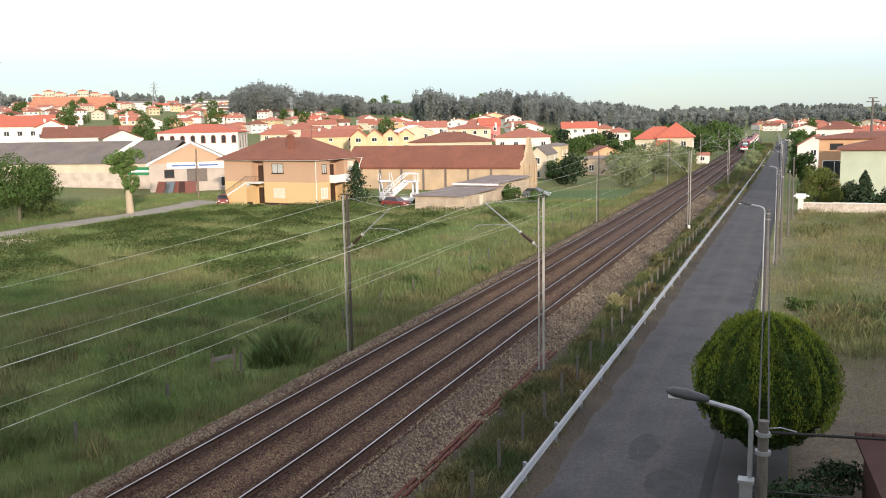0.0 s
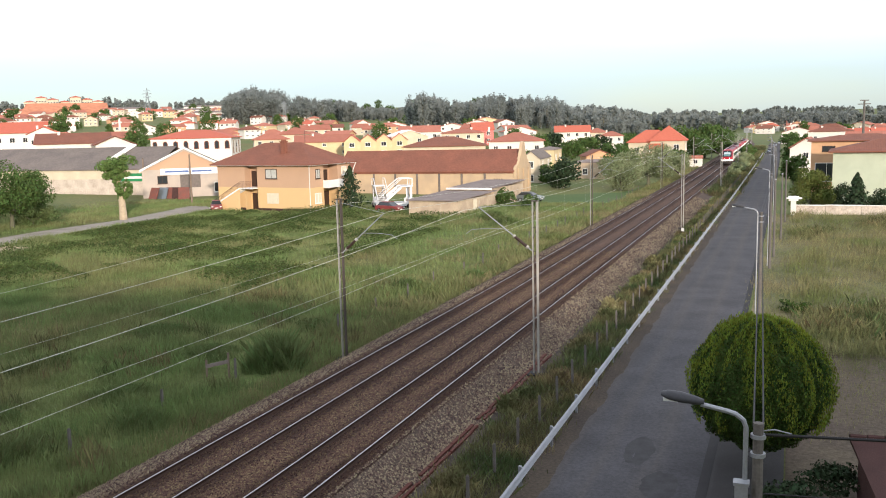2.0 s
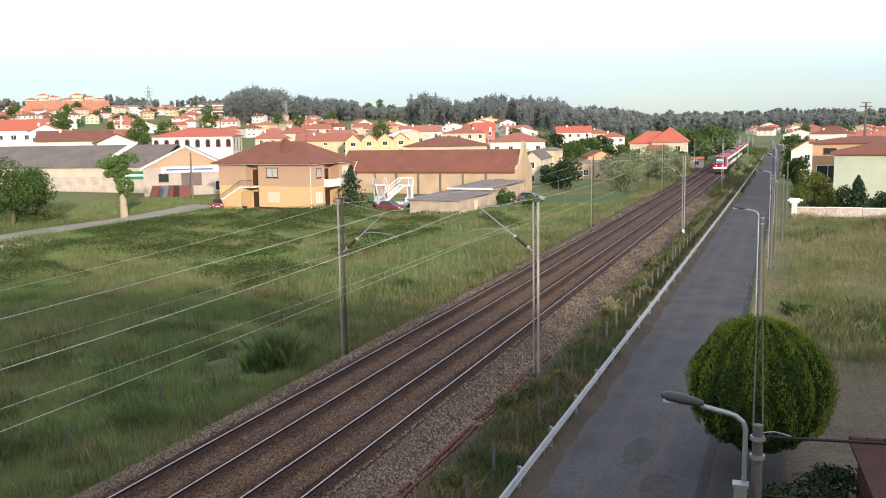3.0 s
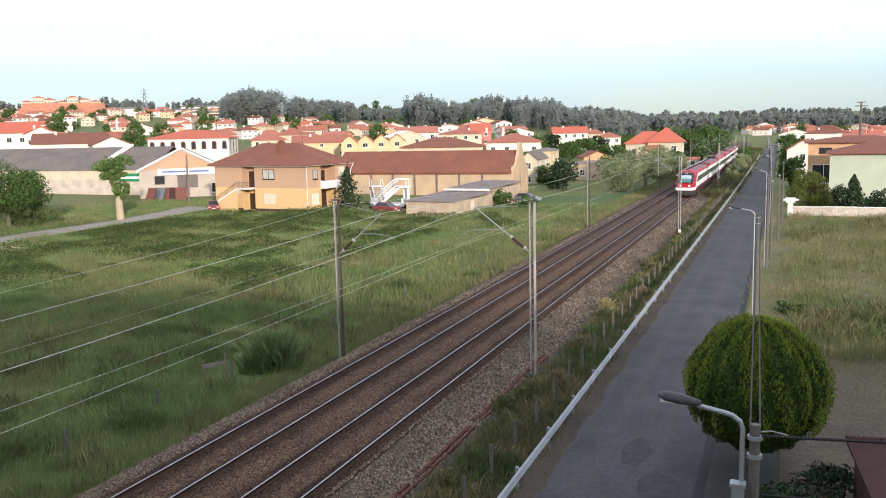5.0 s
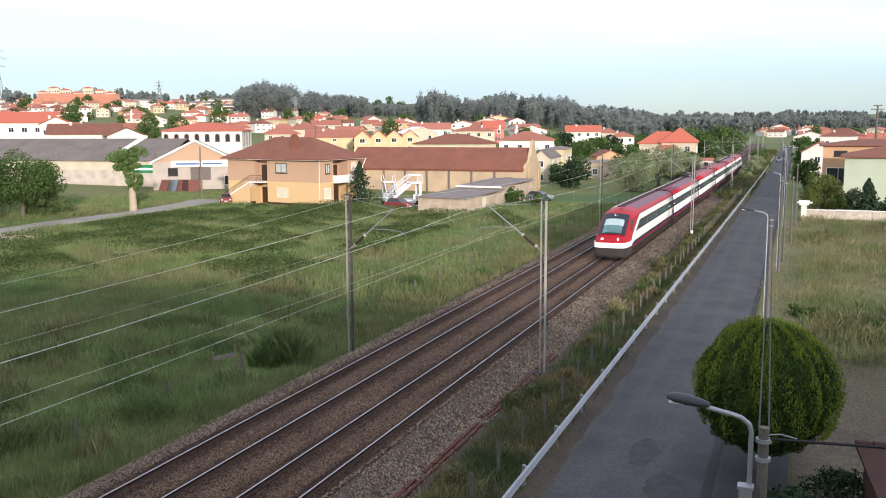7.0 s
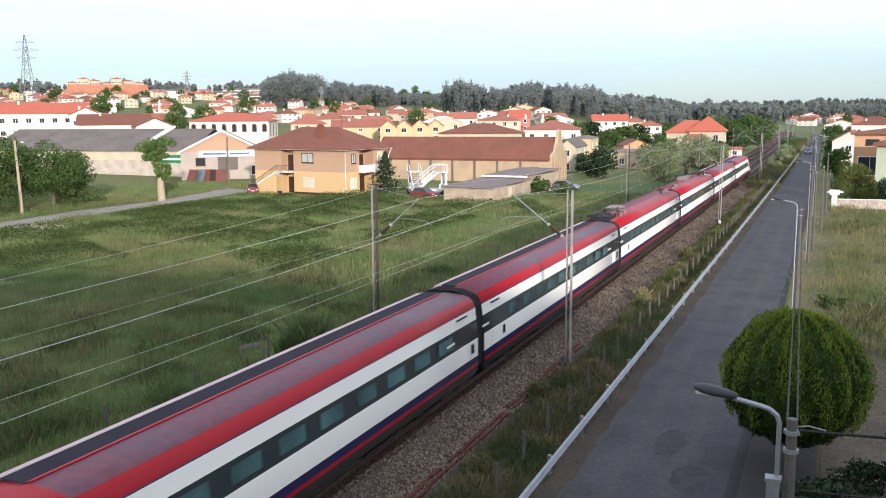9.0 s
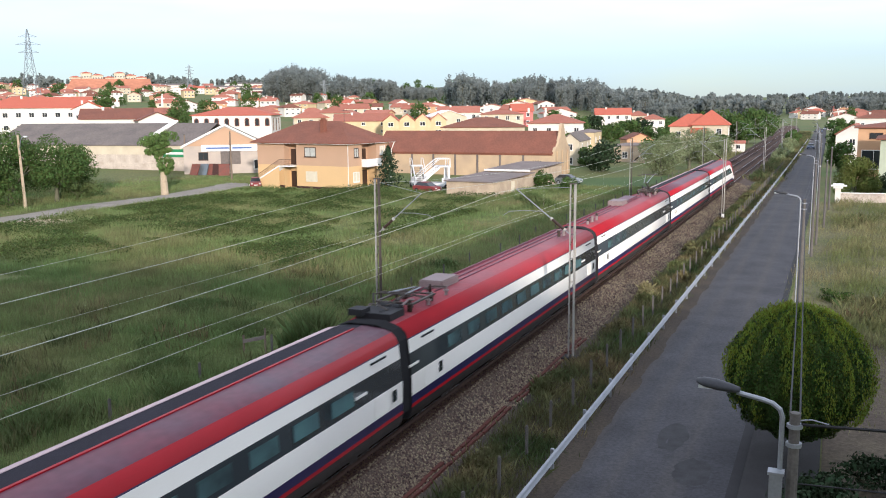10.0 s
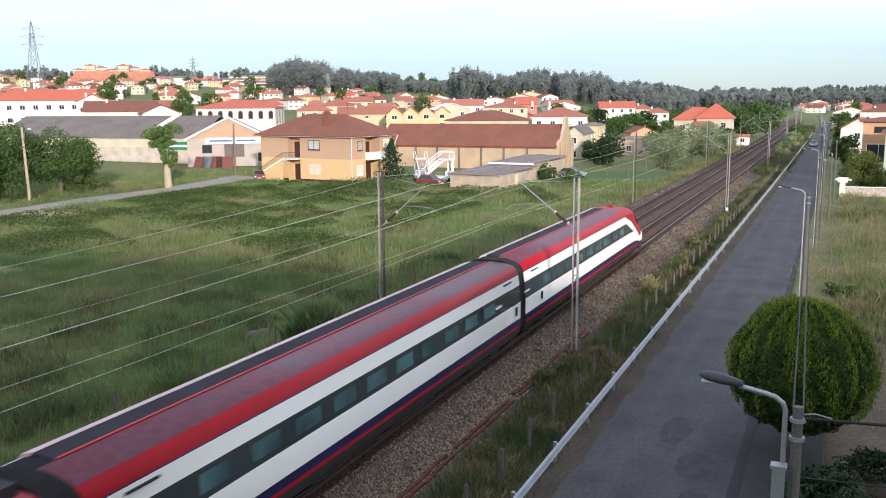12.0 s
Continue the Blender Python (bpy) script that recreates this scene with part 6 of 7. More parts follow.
def red_roof_house():
    b = house("pale ochre house with bright red hipped roof", pose(-28.9, 231, -0.2, 0, 0, 4), 8.6, 9.5, 6.6, 3.7, "cream_wall", "roof_red", "hip", "x", 2, 2, 0, 0.5, "houses by the railway", (1.3, 1.5), True)
    part("wing_wall", boxes((-9.9, -4.2, 1.0, 9, 0, 6.3)), M["cream_wall"], b)
    part("wing_roof", roof_mesh(-9.9, 1.5, 1.0, 9, 6.42, 3.0, "hip", 0.5), M["roof_red"], b)
    part("porch_roof", poly(bmesh.new(), [(-4.6, -1.6, 4.7), (-0.6, -1.6, 4.7), (-0.6, 0, 6.0), (-4.6, 0, 6.0), (-4.6, -1.6, 4.5), (-0.6, -1.6, 4.5), (-0.6, 0, 5.8), (-4.6, 0, 5.8)], [(0, 1, 2, 3), (7, 6, 5, 4), (0, 4, 5, 1), (1, 5, 6, 2), (2, 6, 7, 3), (3, 7, 4, 0)]), M["roof_red"], b)
    part("porch_post", boxes((-4.5, -4.3, -1.5, -1.3, 0, 4.6)), M["trim"], b)
    part("porch_post", boxes((-0.9, -0.7, -1.5, -1.3, 0, 4.6)), M["trim"], b)
    window(b, -7.8, 1.0, 3.6, 1.3, 1.5)
    house("small white outhouse by the railway", pose(-22.5, 236, -0.6, 0, 0, 4), 3.2, 3, 2.3, 0.6, "white_wall", "roof", "gable", "x", 1, 1, 0, 0.2, "outbuildings")


red_roof_house()

# right of the road
rb = house("orange two-storey house with a red tiled roof", pose(10.6, 150, -0.5, 0, 0, -2), 15.0, 11, 8.0, 0.9, "orange_wall", "roof_brown", "hip", "x", 1, 1, 1, 0.6, "houses right of the road", (0.4, 0.4), False)
for x, z, w, h in ((-5.0, 6.4, 1.9, 0.9), (-0.6, 6.4, 1.9, 0.9), (-5.2, 1.8, 3.4, 2.9)):
    window(rb, x, 0, z, w, h, 0, "trim" if h > 2 else "dark_wood")
gb = house("pale green house with a dark red hipped roof", pose(13.6, 134, -0.6, 0, 0, -3), 16.0, 12, 6.9, 1.6, "green_wall", "roof_brown", "hip", "x", 1, 1, 0, 0.6, "houses right of the road", (0.4, 0.4), False)
window(gb, 1.0, 0, 4.3, 1.8, 0.7, 0, "dark_wood")
window(gb, 4.6, 0, 0.9, 1.6, 1.8)
house("yellow house with a low red roof", at(-4.3, 235, -4), 10, 9, 6.6, 1.8, "yellow_wall", "roof", "gable", "x", 2, 3, 0, 0.4, "houses right of the road")
house("white lean-to house end", at(-0.9, 190, -6), 6, 10, 6.0, 2.0, "white_wall", "roof", "gable", "y", 2, 1, 0, 0.3, "houses right of the road")
house("white flat house far down the road", at(-2.2, 330, -4), 14, 9, 7.4, 1.5, "white_wall", "roof_brown", "hip", "x", 2, 3, 1, 0.4, "houses right of the road")

# garden wall, gate pillar
gw = thing("garden_wall", "whitewashed garden wall with a worn coping", "wall", pose(0.3, 117.8, -0.7))
for k in range(8):
    part("wall_panel", boxes((k * 4.0, k * 4.0 + 3.97, -0.12, 0.12, 0, 1.08 + 0.03 * (k % 2))), M["stone_wall"], gw)
    part("coping", boxes((k * 4.0 - 0.02, k * 4.0 + 3.99, -0.18, 0.18, 1.09 + 0.03 * (k % 2), 1.17 + 0.03 * (k % 2))), M["trim"], gw)
gp = thing("gate_pillar", "white gate pillar with a broad capped top", "pillar", pose(0.6, 116.9, -0.7))
part("shaft", boxes((-0.32, 0.32, -0.32, 0.32, 0, 1.75)), M["white_wall"], gp)
part("cap", boxes((-0.95, 0.95, -0.6, 0.6, 2.0, 2.12), (-0.55, 0.55, -0.45, 0.45, 1.75, 2.0), (-0.6, 0.6, -0.4, 0.4, 2.12, 2.3)), M["trim"], gp)

# red shed in the near garden
rs = thing("garden_shed", "dark red garden shed with a tiled edge", "shed", pose(2.6, 25.3, -1.45, 0, 0, 8))
part("wall", boxes((0, 5, 0, 0.15, 0, 2.1), (0, 0.15, 0.15, 3, 0, 2.1), (4.85, 5, 0.15, 3, 0, 2.1), (0.15, 4.85, 2.85, 3, 0, 2.1)), M["brick_red"], rs)
part("roof", poly(bmesh.new(), [(-0.2, -0.3, 2.1), (5.2, -0.3, 2.1), (5.2, 3.3, 2.6), (-0.2, 3.3, 2.6), (-0.2, -0.3, 2.2), (5.2, -0.3, 2.2), (5.2, 3.3, 2.7), (-0.2, 3.3, 2.7)], [(3, 2, 1, 0), (4, 5, 6, 7), (0, 1, 5, 4), (1, 2, 6, 5), (2, 3, 7, 6), (3, 0, 4, 7)]), M["brick_red"], rs)
for k in range(11):
    part("ridge_tile", tube(bmesh.new(), (-0.2 + k * 0.49, 3.3, 2.72), (0.27 + k * 0.49, 3.3, 2.72), 0.12, 0.10, 8), M["brick_red"], rs)

# ---- the town up the slope ----
spots = []
TOWN = [("white_wall", "roof"), ("white_wall", "roof_red"), ("cream_wall", "roof"), ("white_wall", "roof"), ("yellow_wall", "roof"), ("white_wall", "roof_brown"), ("orange_wall", "roof")]


def scatter(n, az0, az1, d0, d1, gap, face, size=1.0):
    tries = 0
    made = 0
    while made < n and tries < 4000:
        tries += 1
        az, d = rng.uniform(az0, az1), d0 + (d1 - d0) * rng.random() ** 1.2
        x, y = polar(az, d)
        if any((x - a) ** 2 + (y - b) ** 2 < (gap * (0.7 + d / 900)) ** 2 for a, b in spots):
            continue
        spots.append((x, y))
        made += 1
        wall, roof = TOWN[rng.integers(0, len(TOWN))]
        st = "hip" if rng.random() < 0.55 else "gable"
        w = rng.uniform(9, 16) * size
        house({"white_wall": "white", "cream_wall": "cream", "yellow_wall": "yellow", "orange_wall": "orange"}[wall] + " town house with a red tiled roof", at(az, d, az + rng.uniform(-face, face)), w, rng.uniform(8, 11) * size, rng.uniform(3.6, 6.2) * size, rng.uniform(1.7, 2.6) * size, wall, roof, st,
              "x" if rng.random() < 0.65 else "y", 2, 3, int(rng.integers(0, 3)), 0.4, "houses of the town", (1.2, 1.3), False, 3.0)


for a, d in ((46.6, 300), (44.3, 285), (41.6, 236), (34, 245), (28.9, 262), (25.5, 255), (22.8, 285), (18.3, 300), (13, 330)):
    spots.append(polar(a, d))
scatter(16, 40.5, 53, 315, 440, 17, 35, 0.8)
scatter(10, 29.5, 36, 330, 440, 14, 35, 0.7)
scatter(44, 29, 54, 440, 620, 15, 40, 0.75)
scatter(70, 31, 54, 620, 1000, 15, 40, 0.8)
scatter(18, 16, 31, 310, 420, 16, 30, 0.74)
scatter(15, -5.5, -0.4, 400, 660, 17, 30)
scatter(16, -0.6, 2.1, 690, 860, 15, 30)
# long pale works roofs and the red slope with flats, far up the hill
for az, d, w, h in ((37.4, 800, 34, 4), (35.3, 700, 36, 4), (40.6, 840, 30, 5), (36.2, 920, 38, 5)):
    house("long pale industrial hall with a low roof", at(az, d, az), w, 20, h, 1.6, "white_wall", "roof_flat", "gable", "x", 1, 6, 0, 0.3, "industrial halls", (3.0, 1.5), False, 4)
for k in range(7):
    house("cream block of flats on the red slope", at(42.3 + k * 0.62, 900 + 12 * (k % 2), 42), 9.5, 10, 11 + 2 * (k % 3), 1.6, "cream_wall", "roof_red", "hip", "x", 3, 4, 0, 0.4, "flats on the hill", (1.4, 1.5), False, 6)
sx_, sy_ = polar(44.2, 850)
slope = part("red_slope", poly(bmesh.new(), [(-38, -14, -4), (38, -14, -4), (36, 14, 11), (-30, 14, 11), (-38, 16, -6), (38, 16, -6)], [(0, 1, 2, 3), (0, 4, 5, 1), (1, 5, 2), (0, 3, 4), (2, 5, 4, 3)]), M["terracotta"])
slope.matrix_basis = pose(sx_, sy_, float(land(sx_, sy_)), 0, 0, 44)
tagged(slope, "bare red earth slope below the flats", "slope", kind="structure")


# ---- pylons ----
def pylon(x, y, z, h):
    p = thing("pylon", "grey lattice power pylon with three cross-arms", "pylon", pose(x, y, z, 0, 0, 30), "power pylons")
    lv = [(0, 0.11), (0.2, 0.085), (0.4, 0.062), (0.58, 0.042), (0.72, 0.03), (0.86, 0.022), (1.0, 0.004)]
    for sx in (-1, 1):
        for sy in (-1, 1):
            part("leg", pipe(bmesh.new(), [(sx * ra * h, sy * ra * h, a * h) for a, ra in lv], 0.16, 4), M["pylon"], p)
    for (a, ra), (b, rb) in zip(lv[:-2], lv[1:-1]):
        for s in (-1, 1):
            part("brace", tube(bmesh.new(), (-ra * h, s * ra * h, a * h), (rb * h, s * rb * h, b * h), 0.09, n=4), M["pylon"], p)
            part("brace", tube(bmesh.new(), (ra * h, s * ra * h, a * h), (-rb * h, s * rb * h, b * h), 0.09, n=4), M["pylon"], p)
            part("brace", tube(bmesh.new(), (s * ra * h, -ra * h, a * h), (s * rb * h, rb * h, b * h), 0.09, n=4), M["pylon"], p)
    for f, w in ((0.70, 0.13), (0.80, 0.16), (0.90, 0.12)):
        part("cross_arm", pipe(pipe(bmesh.new(), [(-w * h, 0, f * h), (0, 0.02 * h, f * h + 0.04 * h), (w * h, 0, f * h)], 0.13, 4), [(-w * h, 0, f * h), (w * h, 0, f * h)], 0.13, 4), M["pylon"], p)


x, y = polar(48.4, 520)
pylon(x, y, float(land(x, y)), 40)
x, y = polar(39.5, 700)
pylon(x, y, float(land(x, y)), 23)
x, y = polar(31.3, 520)
pylon(x, y, float(land(x, y)), 14)

# concrete power pole with a cross-arm right of the road, far
pp = thing("power_pole", "tall concrete power pole with a cross-arm", "power pole", at(-3.95, 215, 0))
part("pole", tube(bmesh.new(), (0, 0, 0), (0, 0, 15.6), 0.34, 0.2, 10), M["concrete"], pp)
part("cross_arm", boxes((-1.3, 1.3, -0.1, 0.1, 14.6, 14.8), (-0.9, 0.9, -0.1, 0.1, 15.4, 15.6)), M["concrete"], pp)
for lx, ly, lh in ((-1.05, 80.0, 6.6), (-0.6, 92.0, 6.4), (-0.3, 108.0, 7.0)):
    up = thing("utility_pole", "plain pale concrete utility pole", "utility pole", pose(lx, ly, -0.7), "utility poles")
    part("pole", tube(bmesh.new(), (0, 0, 0), (0, 0, lh), 0.11, 0.07, 8), M["concrete"], up)
    part("cap", tube(bmesh.new(), (0, 0, lh), (0, 0, lh + 0.1), 0.08, n=8), M["zinc"], up)

# lamp by the lane on the left, and timber poles near the houses
lp = thing("lane_lamp", "timber lane pole with a small curved lamp", "street lamp", pose(-90.2, 77.8, -0.7))
part("pole", tube(bmesh.new(), (0, 0, 0), (-0.35, 0, 9.0), 0.2, 0.13, 8), M["pale_bark"], lp)
part("arm", pipe(bmesh.new(), [(-0.3, 0, 6.8), (0.15, -0.1, 8.2), (0.5, -0.2, 8.7), (1.1, -0.3, 8.8)], 0.04), M["zinc"], lp)
part("lamp_head", ball(bmesh.new(), (1.3, -0.35, 8.8), 0.22, 10, 1.5, 0.8, 0.5), M["lamp_glass"], lp)
for lx, ly, lh in ((-92.8, 122.0, 8.2), (-107.0, 127.5, 7.5)):
    up = thing("utility_pole", "dark timber utility pole", "utility pole", pose(lx, ly, -0.7), "utility poles")
    part("pole", tube(bmesh.new(), (0, 0, 0), (0, 0, lh), 0.19, 0.12, 8), M["pole_wood"], up)
    part("cap", tube(bmesh.new(), (0, 0, lh), (0, 0, lh + 0.08), 0.13, n=8), M["mast_dark"], up)


# ---- yard: white machine, red car ----
def mobile_stair(m):
    b = thing("mobile_stair", "white mobile stair on a small chassis", "machine", m, "white machines in the yard")
    part("stringer", poly(bmesh.new(), [(-0.75, 0, 0.5), (-0.75, 3.6, 3.4), (-0.75, 3.6, 3.0), (-0.75, 0.4, 0.3), (-0.68, 0, 0.5), (-0.68, 3.6, 3.4), (-0.68, 3.6, 3.0), (-0.68, 0.4, 0.3)], [(0, 1, 2, 3), (7, 6, 5, 4), (0, 4, 5, 1), (1, 5, 6, 2), (2, 6, 7, 3), (3, 7, 4, 0)]), M["white_paint"], b)
    part("stringer", poly(bmesh.new(), [(0.68, 0, 0.5), (0.68, 3.6, 3.4), (0.68, 3.6, 3.0), (0.68, 0.4, 0.3), (0.75, 0, 0.5), (0.75, 3.6, 3.4), (0.75, 3.6, 3.0), (0.75, 0.4, 0.3)], [(0, 1, 2, 3), (7, 6, 5, 4), (0, 4, 5, 1), (1, 5, 6, 2), (2, 6, 7, 3), (3, 7, 4, 0)]), M["white_paint"], b)
    for k in range(11):
        part("tread", boxes((-0.68, 0.68, 0.15 + k * 0.32, 0.45 + k * 0.32, 0.5 + k * 0.26, 0.55 + k * 0.26)), M["roof_grey"], b)
    part("platform", boxes((-0.9, 0.9, 3.5, 5.2, 3.2, 3.35)), M["white_paint"], b)
    for x in (-0.85, 0.85):
        part("handrail", pipe(pipe(bmesh.new(), [(x, 0.0, 1.5), (x, 3.6, 4.4), (x, 5.2, 4.4), (x, 5.2, 3.3)], 0.05, 6), [(x, 0.9, 1.2), (x, 0.9, 2.2)], 0.04, 6), M["white_paint"], b)
    part("chassis", boxes((-0.95, 0.95, 1.0, 5.4, 0.4, 0.85), (-0.8, -0.65, 4.9, 5.1, 0.85, 3.2), (0.65, 0.8, 4.9, 5.1, 0.85, 3.2), (-0.8, 0.8, 4.6, 5.3, 0.85, 1.5)), M["white_paint"], b)
    for x in (-0.85, 0.85):
        for y in (1.8, 4.6):
            part("wheel", tube(bmesh.new(), (x - 0.12, y, 0.38), (x + 0.12, y, 0.38), 0.38, n=14), M["tyre"], b)


mobile_stair(pose(-56.4, 117.5, -0.7, 0, 0, -60))
mobile_stair(pose(-57.8, 119.5, -0.7, 0, 0, -75))
mobile_stair(pose(-55.0, 116.8, -0.7, 0, 0, 35))
yc = road_car(M["red_paint"], "faded red car parked in the yard", pose(-52.6, 113.6, -0.7, 0, 0, 75))
yc["group"] = "cars in the yard"
yc = road_car(M["red_paint"], "red car parked by the house stair", pose(-81.5, 113.0, -0.7, 0, 0, 36))
yc["group"] = "cars in the yard"
yc = road_car(M["grey_paint"], "dark car standing by the shed", pose(-37.5, 133.0, -0.7, 0, 0, 80))
yc["group"] = "cars in the yard"

# ---- lane across the meadow ----
lane = [(-84.5, 40), (-83.2, 60), (-83.0, 73), (-84.4, 83), (-83.7, 97), (-86.8, 114), (-93, 122), (-104, 124)]
lv = []
for i, (ax, ay) in enumerate(lane):
    bx, by = lane[min(i + 1, len(lane) - 1)]
    cx, cy = lane[max(i - 1, 0)]
    d = Vector((bx - cx, by - cy, 0)).normalized()
    lv += [(ax - d.y * 2.7, ay + d.x * 2.7, -0.69), (ax, ay, -0.655), (ax + d.y * 2.7, ay - d.x * 2.7, -0.69)]
lf = [(3 * i + j, 3 * i + j + 1, 3 * i + j + 4, 3 * i + j + 3) for i in range(len(lane) - 1) for j in (0, 1)]
tagged(sheet("lane", lv, lf, M["track_path"]), "pale gravel lane across the meadow", "lane", kind="structure")
for i, (cx, cy, r) in enumerate(((-77.0, 68.5, 3.6), (-92.5, 72.0, 4.5))):
    bm = bmesh.new()
    vs = [bm.verts.new((cx + r * (1 + 0.3 * noise.noise((k * 0.7, i, 1))) * math.cos(k * math.pi / 10), cy + 0.8 * r * (1 + 0.3 * noise.noise((k * 0.7, i, 5))) * math.sin(k * math.pi / 10), -0.675)) for k in range(20)]
    bm.faces.new(vs)
    tagged(part("bare_patch", bm, M["sand"]), "bare sandy patch beside the lane", "soil", kind="structure")
def soil_patch(name, x0, x1, y0, y1, z, mat, label, wave):
    """A sheet of soil whose far and near edges wander."""
    bm = bmesh.new()
    n = 24
    near = [(x0 + (x1 - x0) * i / n, y0 + wave * noise.noise((i * 0.45, y0, 2.0))) for i in range(n + 1)]
    far = [(x0 + (x1 - x0) * i / n, y1 + wave * noise.noise((i * 0.45, y1, 7.0))) for i in range(n + 1)]
    lo, hi = [bm.verts.new((a, b, z)) for a, b in near], [bm.verts.new((a, b, z)) for a, b in far]
    for i in range(n):
        bm.faces.new((lo[i], lo[i + 1], hi[i + 1], hi[i]))
    tagged(part(name, bm, mat), label, "soil", kind="structure")


soil_patch("garden_soil", 0.15, 16, 20, 47, -0.688, M["garden"], "bare brown garden soil", 0.9)
soil_patch("lot_soil", -1.95, 46, 43, 117, -0.694, M["lot_soil"], "dry earth of the vacant lot under the grass", 1.0)

bm = bmesh.new()
bm.faces.new([bm.verts.new(p) for p in ((-24.8, 119, -0.67), (-24.8, 178, -0.67), (-40, 186, -0.67), (-42.3, 160, -0.67), (-40.8, 137, -0.67), (-38, 119, -0.67))])
tagged(part("lawn", bm, M["lawn"]), "smooth green mown lawn by the railway", "lawn", kind="structure")


# ---- vegetation ----
def leafy(name, label, category, pos, radii, n, size, mat, lumps=16, lump=0.36, trunk=None, group="", spread=0.5, bark="bark"):
    """A shrub or tree: a lumpy crown of many leaf pieces over a tapered trunk with limbs."""
    t = thing(name, label, category, pose(*pos), group)
    h = radii[2]
    base = trunk[0] if trunk else 0.0
    p, nrm = crown_points(n, radii, lumps, lump)
    p[:, 2] += base + h * 0.92
    keep = p[:, 2] > 0.05
    v, f = cards(p[keep], nrm[keep], size, spread)
    part_ob = sheet("crown", v, f, M[mat], t)
    bm = bmesh.new()
    r = trunk[1] if trunk else 0.10
    top = (base + h * 0.5)
    tube(bm, (0, 0, -0.1), (0.05, 0.03, top * 0.55), r, r * 0.75, 8)
    tube(bm, (0.05, 0.03, top * 0.55), (0, 0.05, top), r * 0.75, r * 0.5, 8)
    for k in range(5):
        a = k * 2.4
        tube(bm, (0, 0.04, top * (0.6 + 0.08 * k)), (radii[0] * 0.6 * math.cos(a), radii[1] * 0.6 * math.sin(a), top + h * 0.45), r * 0.4, r * 0.12, 6)
    part("trunk", bm, M[bark], t)
    return t


# the clipped ball beside the road: a tight even skin of leaves
def topiary():
    t = thing("topiary_tree", "large clipped round evergreen tree, its lit top painted yellowish green", "tree", pose(-0.72, 30.0, -0.7))
    n = 110000
    d = rng.normal(0, 1, (n, 3))
    d /= np.linalg.norm(d, axis=1)[:, None]
    lum = np.array([0.7 * noise.noise((a * 2.2, b * 2.2, c * 1.6)) + 1.3 * noise.noise((a * 7, b * 7, c * 3.2)) for a, b, c in d])
    r = (1 + 0.075 * lum) * rng.uniform(0.86, 1.0, n)
    p = d * r[:, None] * np.array([2.2, 2.2, 2.12])
    p[:, :2] *= (1 - 0.10 * np.clip(p[:, 2:3] / 2.2, 0, 1))
    p[:, 2] += 3.05
    v, f = cards(p, d, 0.062, 0.6)
    sheet("crown", v, f, M["topiary"], t)
    n = 36000                                   # pale leaves paint the light on the crown's top, in upright ribs
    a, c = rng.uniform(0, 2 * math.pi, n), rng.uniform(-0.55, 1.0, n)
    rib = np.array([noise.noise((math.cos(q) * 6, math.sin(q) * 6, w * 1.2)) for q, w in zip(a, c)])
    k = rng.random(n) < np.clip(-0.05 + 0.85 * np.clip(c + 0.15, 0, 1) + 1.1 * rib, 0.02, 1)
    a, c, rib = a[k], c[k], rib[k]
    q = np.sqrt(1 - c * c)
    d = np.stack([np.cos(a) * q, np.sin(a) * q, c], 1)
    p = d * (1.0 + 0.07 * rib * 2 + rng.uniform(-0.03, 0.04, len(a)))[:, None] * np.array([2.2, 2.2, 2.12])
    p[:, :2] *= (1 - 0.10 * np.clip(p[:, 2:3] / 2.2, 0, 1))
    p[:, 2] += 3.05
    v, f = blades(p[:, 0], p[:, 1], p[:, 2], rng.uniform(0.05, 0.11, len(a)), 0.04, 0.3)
    sheet("young_growth", v, f, M["lit_top"], t, "yellow-green leaves that paint light onto the crown's top")
    part("inner_foliage", ball(bmesh.new(), (0, 0, 3.05), 1.0, 14, 1.85, 1.85, 1.75), M["shrub"], t)
    part("trunk", tube(bmesh.new(), (0, 0, -0.1), (0, 0, 1.6), 0.16, 0.12, 8), M["bark"], t)


topiary()
leafy("shrub", "low dark shrub under the clipped tree", "shrub", (0.5, 25.2, -0.7), (1.6, 1.2, 0.8), 3400, 0.11, "pine", group="garden shrubs")
leafy("shrub", "low green garden shrub with a pink flower", "shrub", (1.4, 28.4, -0.7), (1.2, 1.0, 0.6), 1500, 0.10, "pine", group="garden shrubs")
leafy("shrub", "yellowish shrub at the pavement's edge", "shrub", (0.5, 57.0, -0.7), (1.1, 0.9, 0.4), 900, 0.11, "topiary", group="garden shrubs")

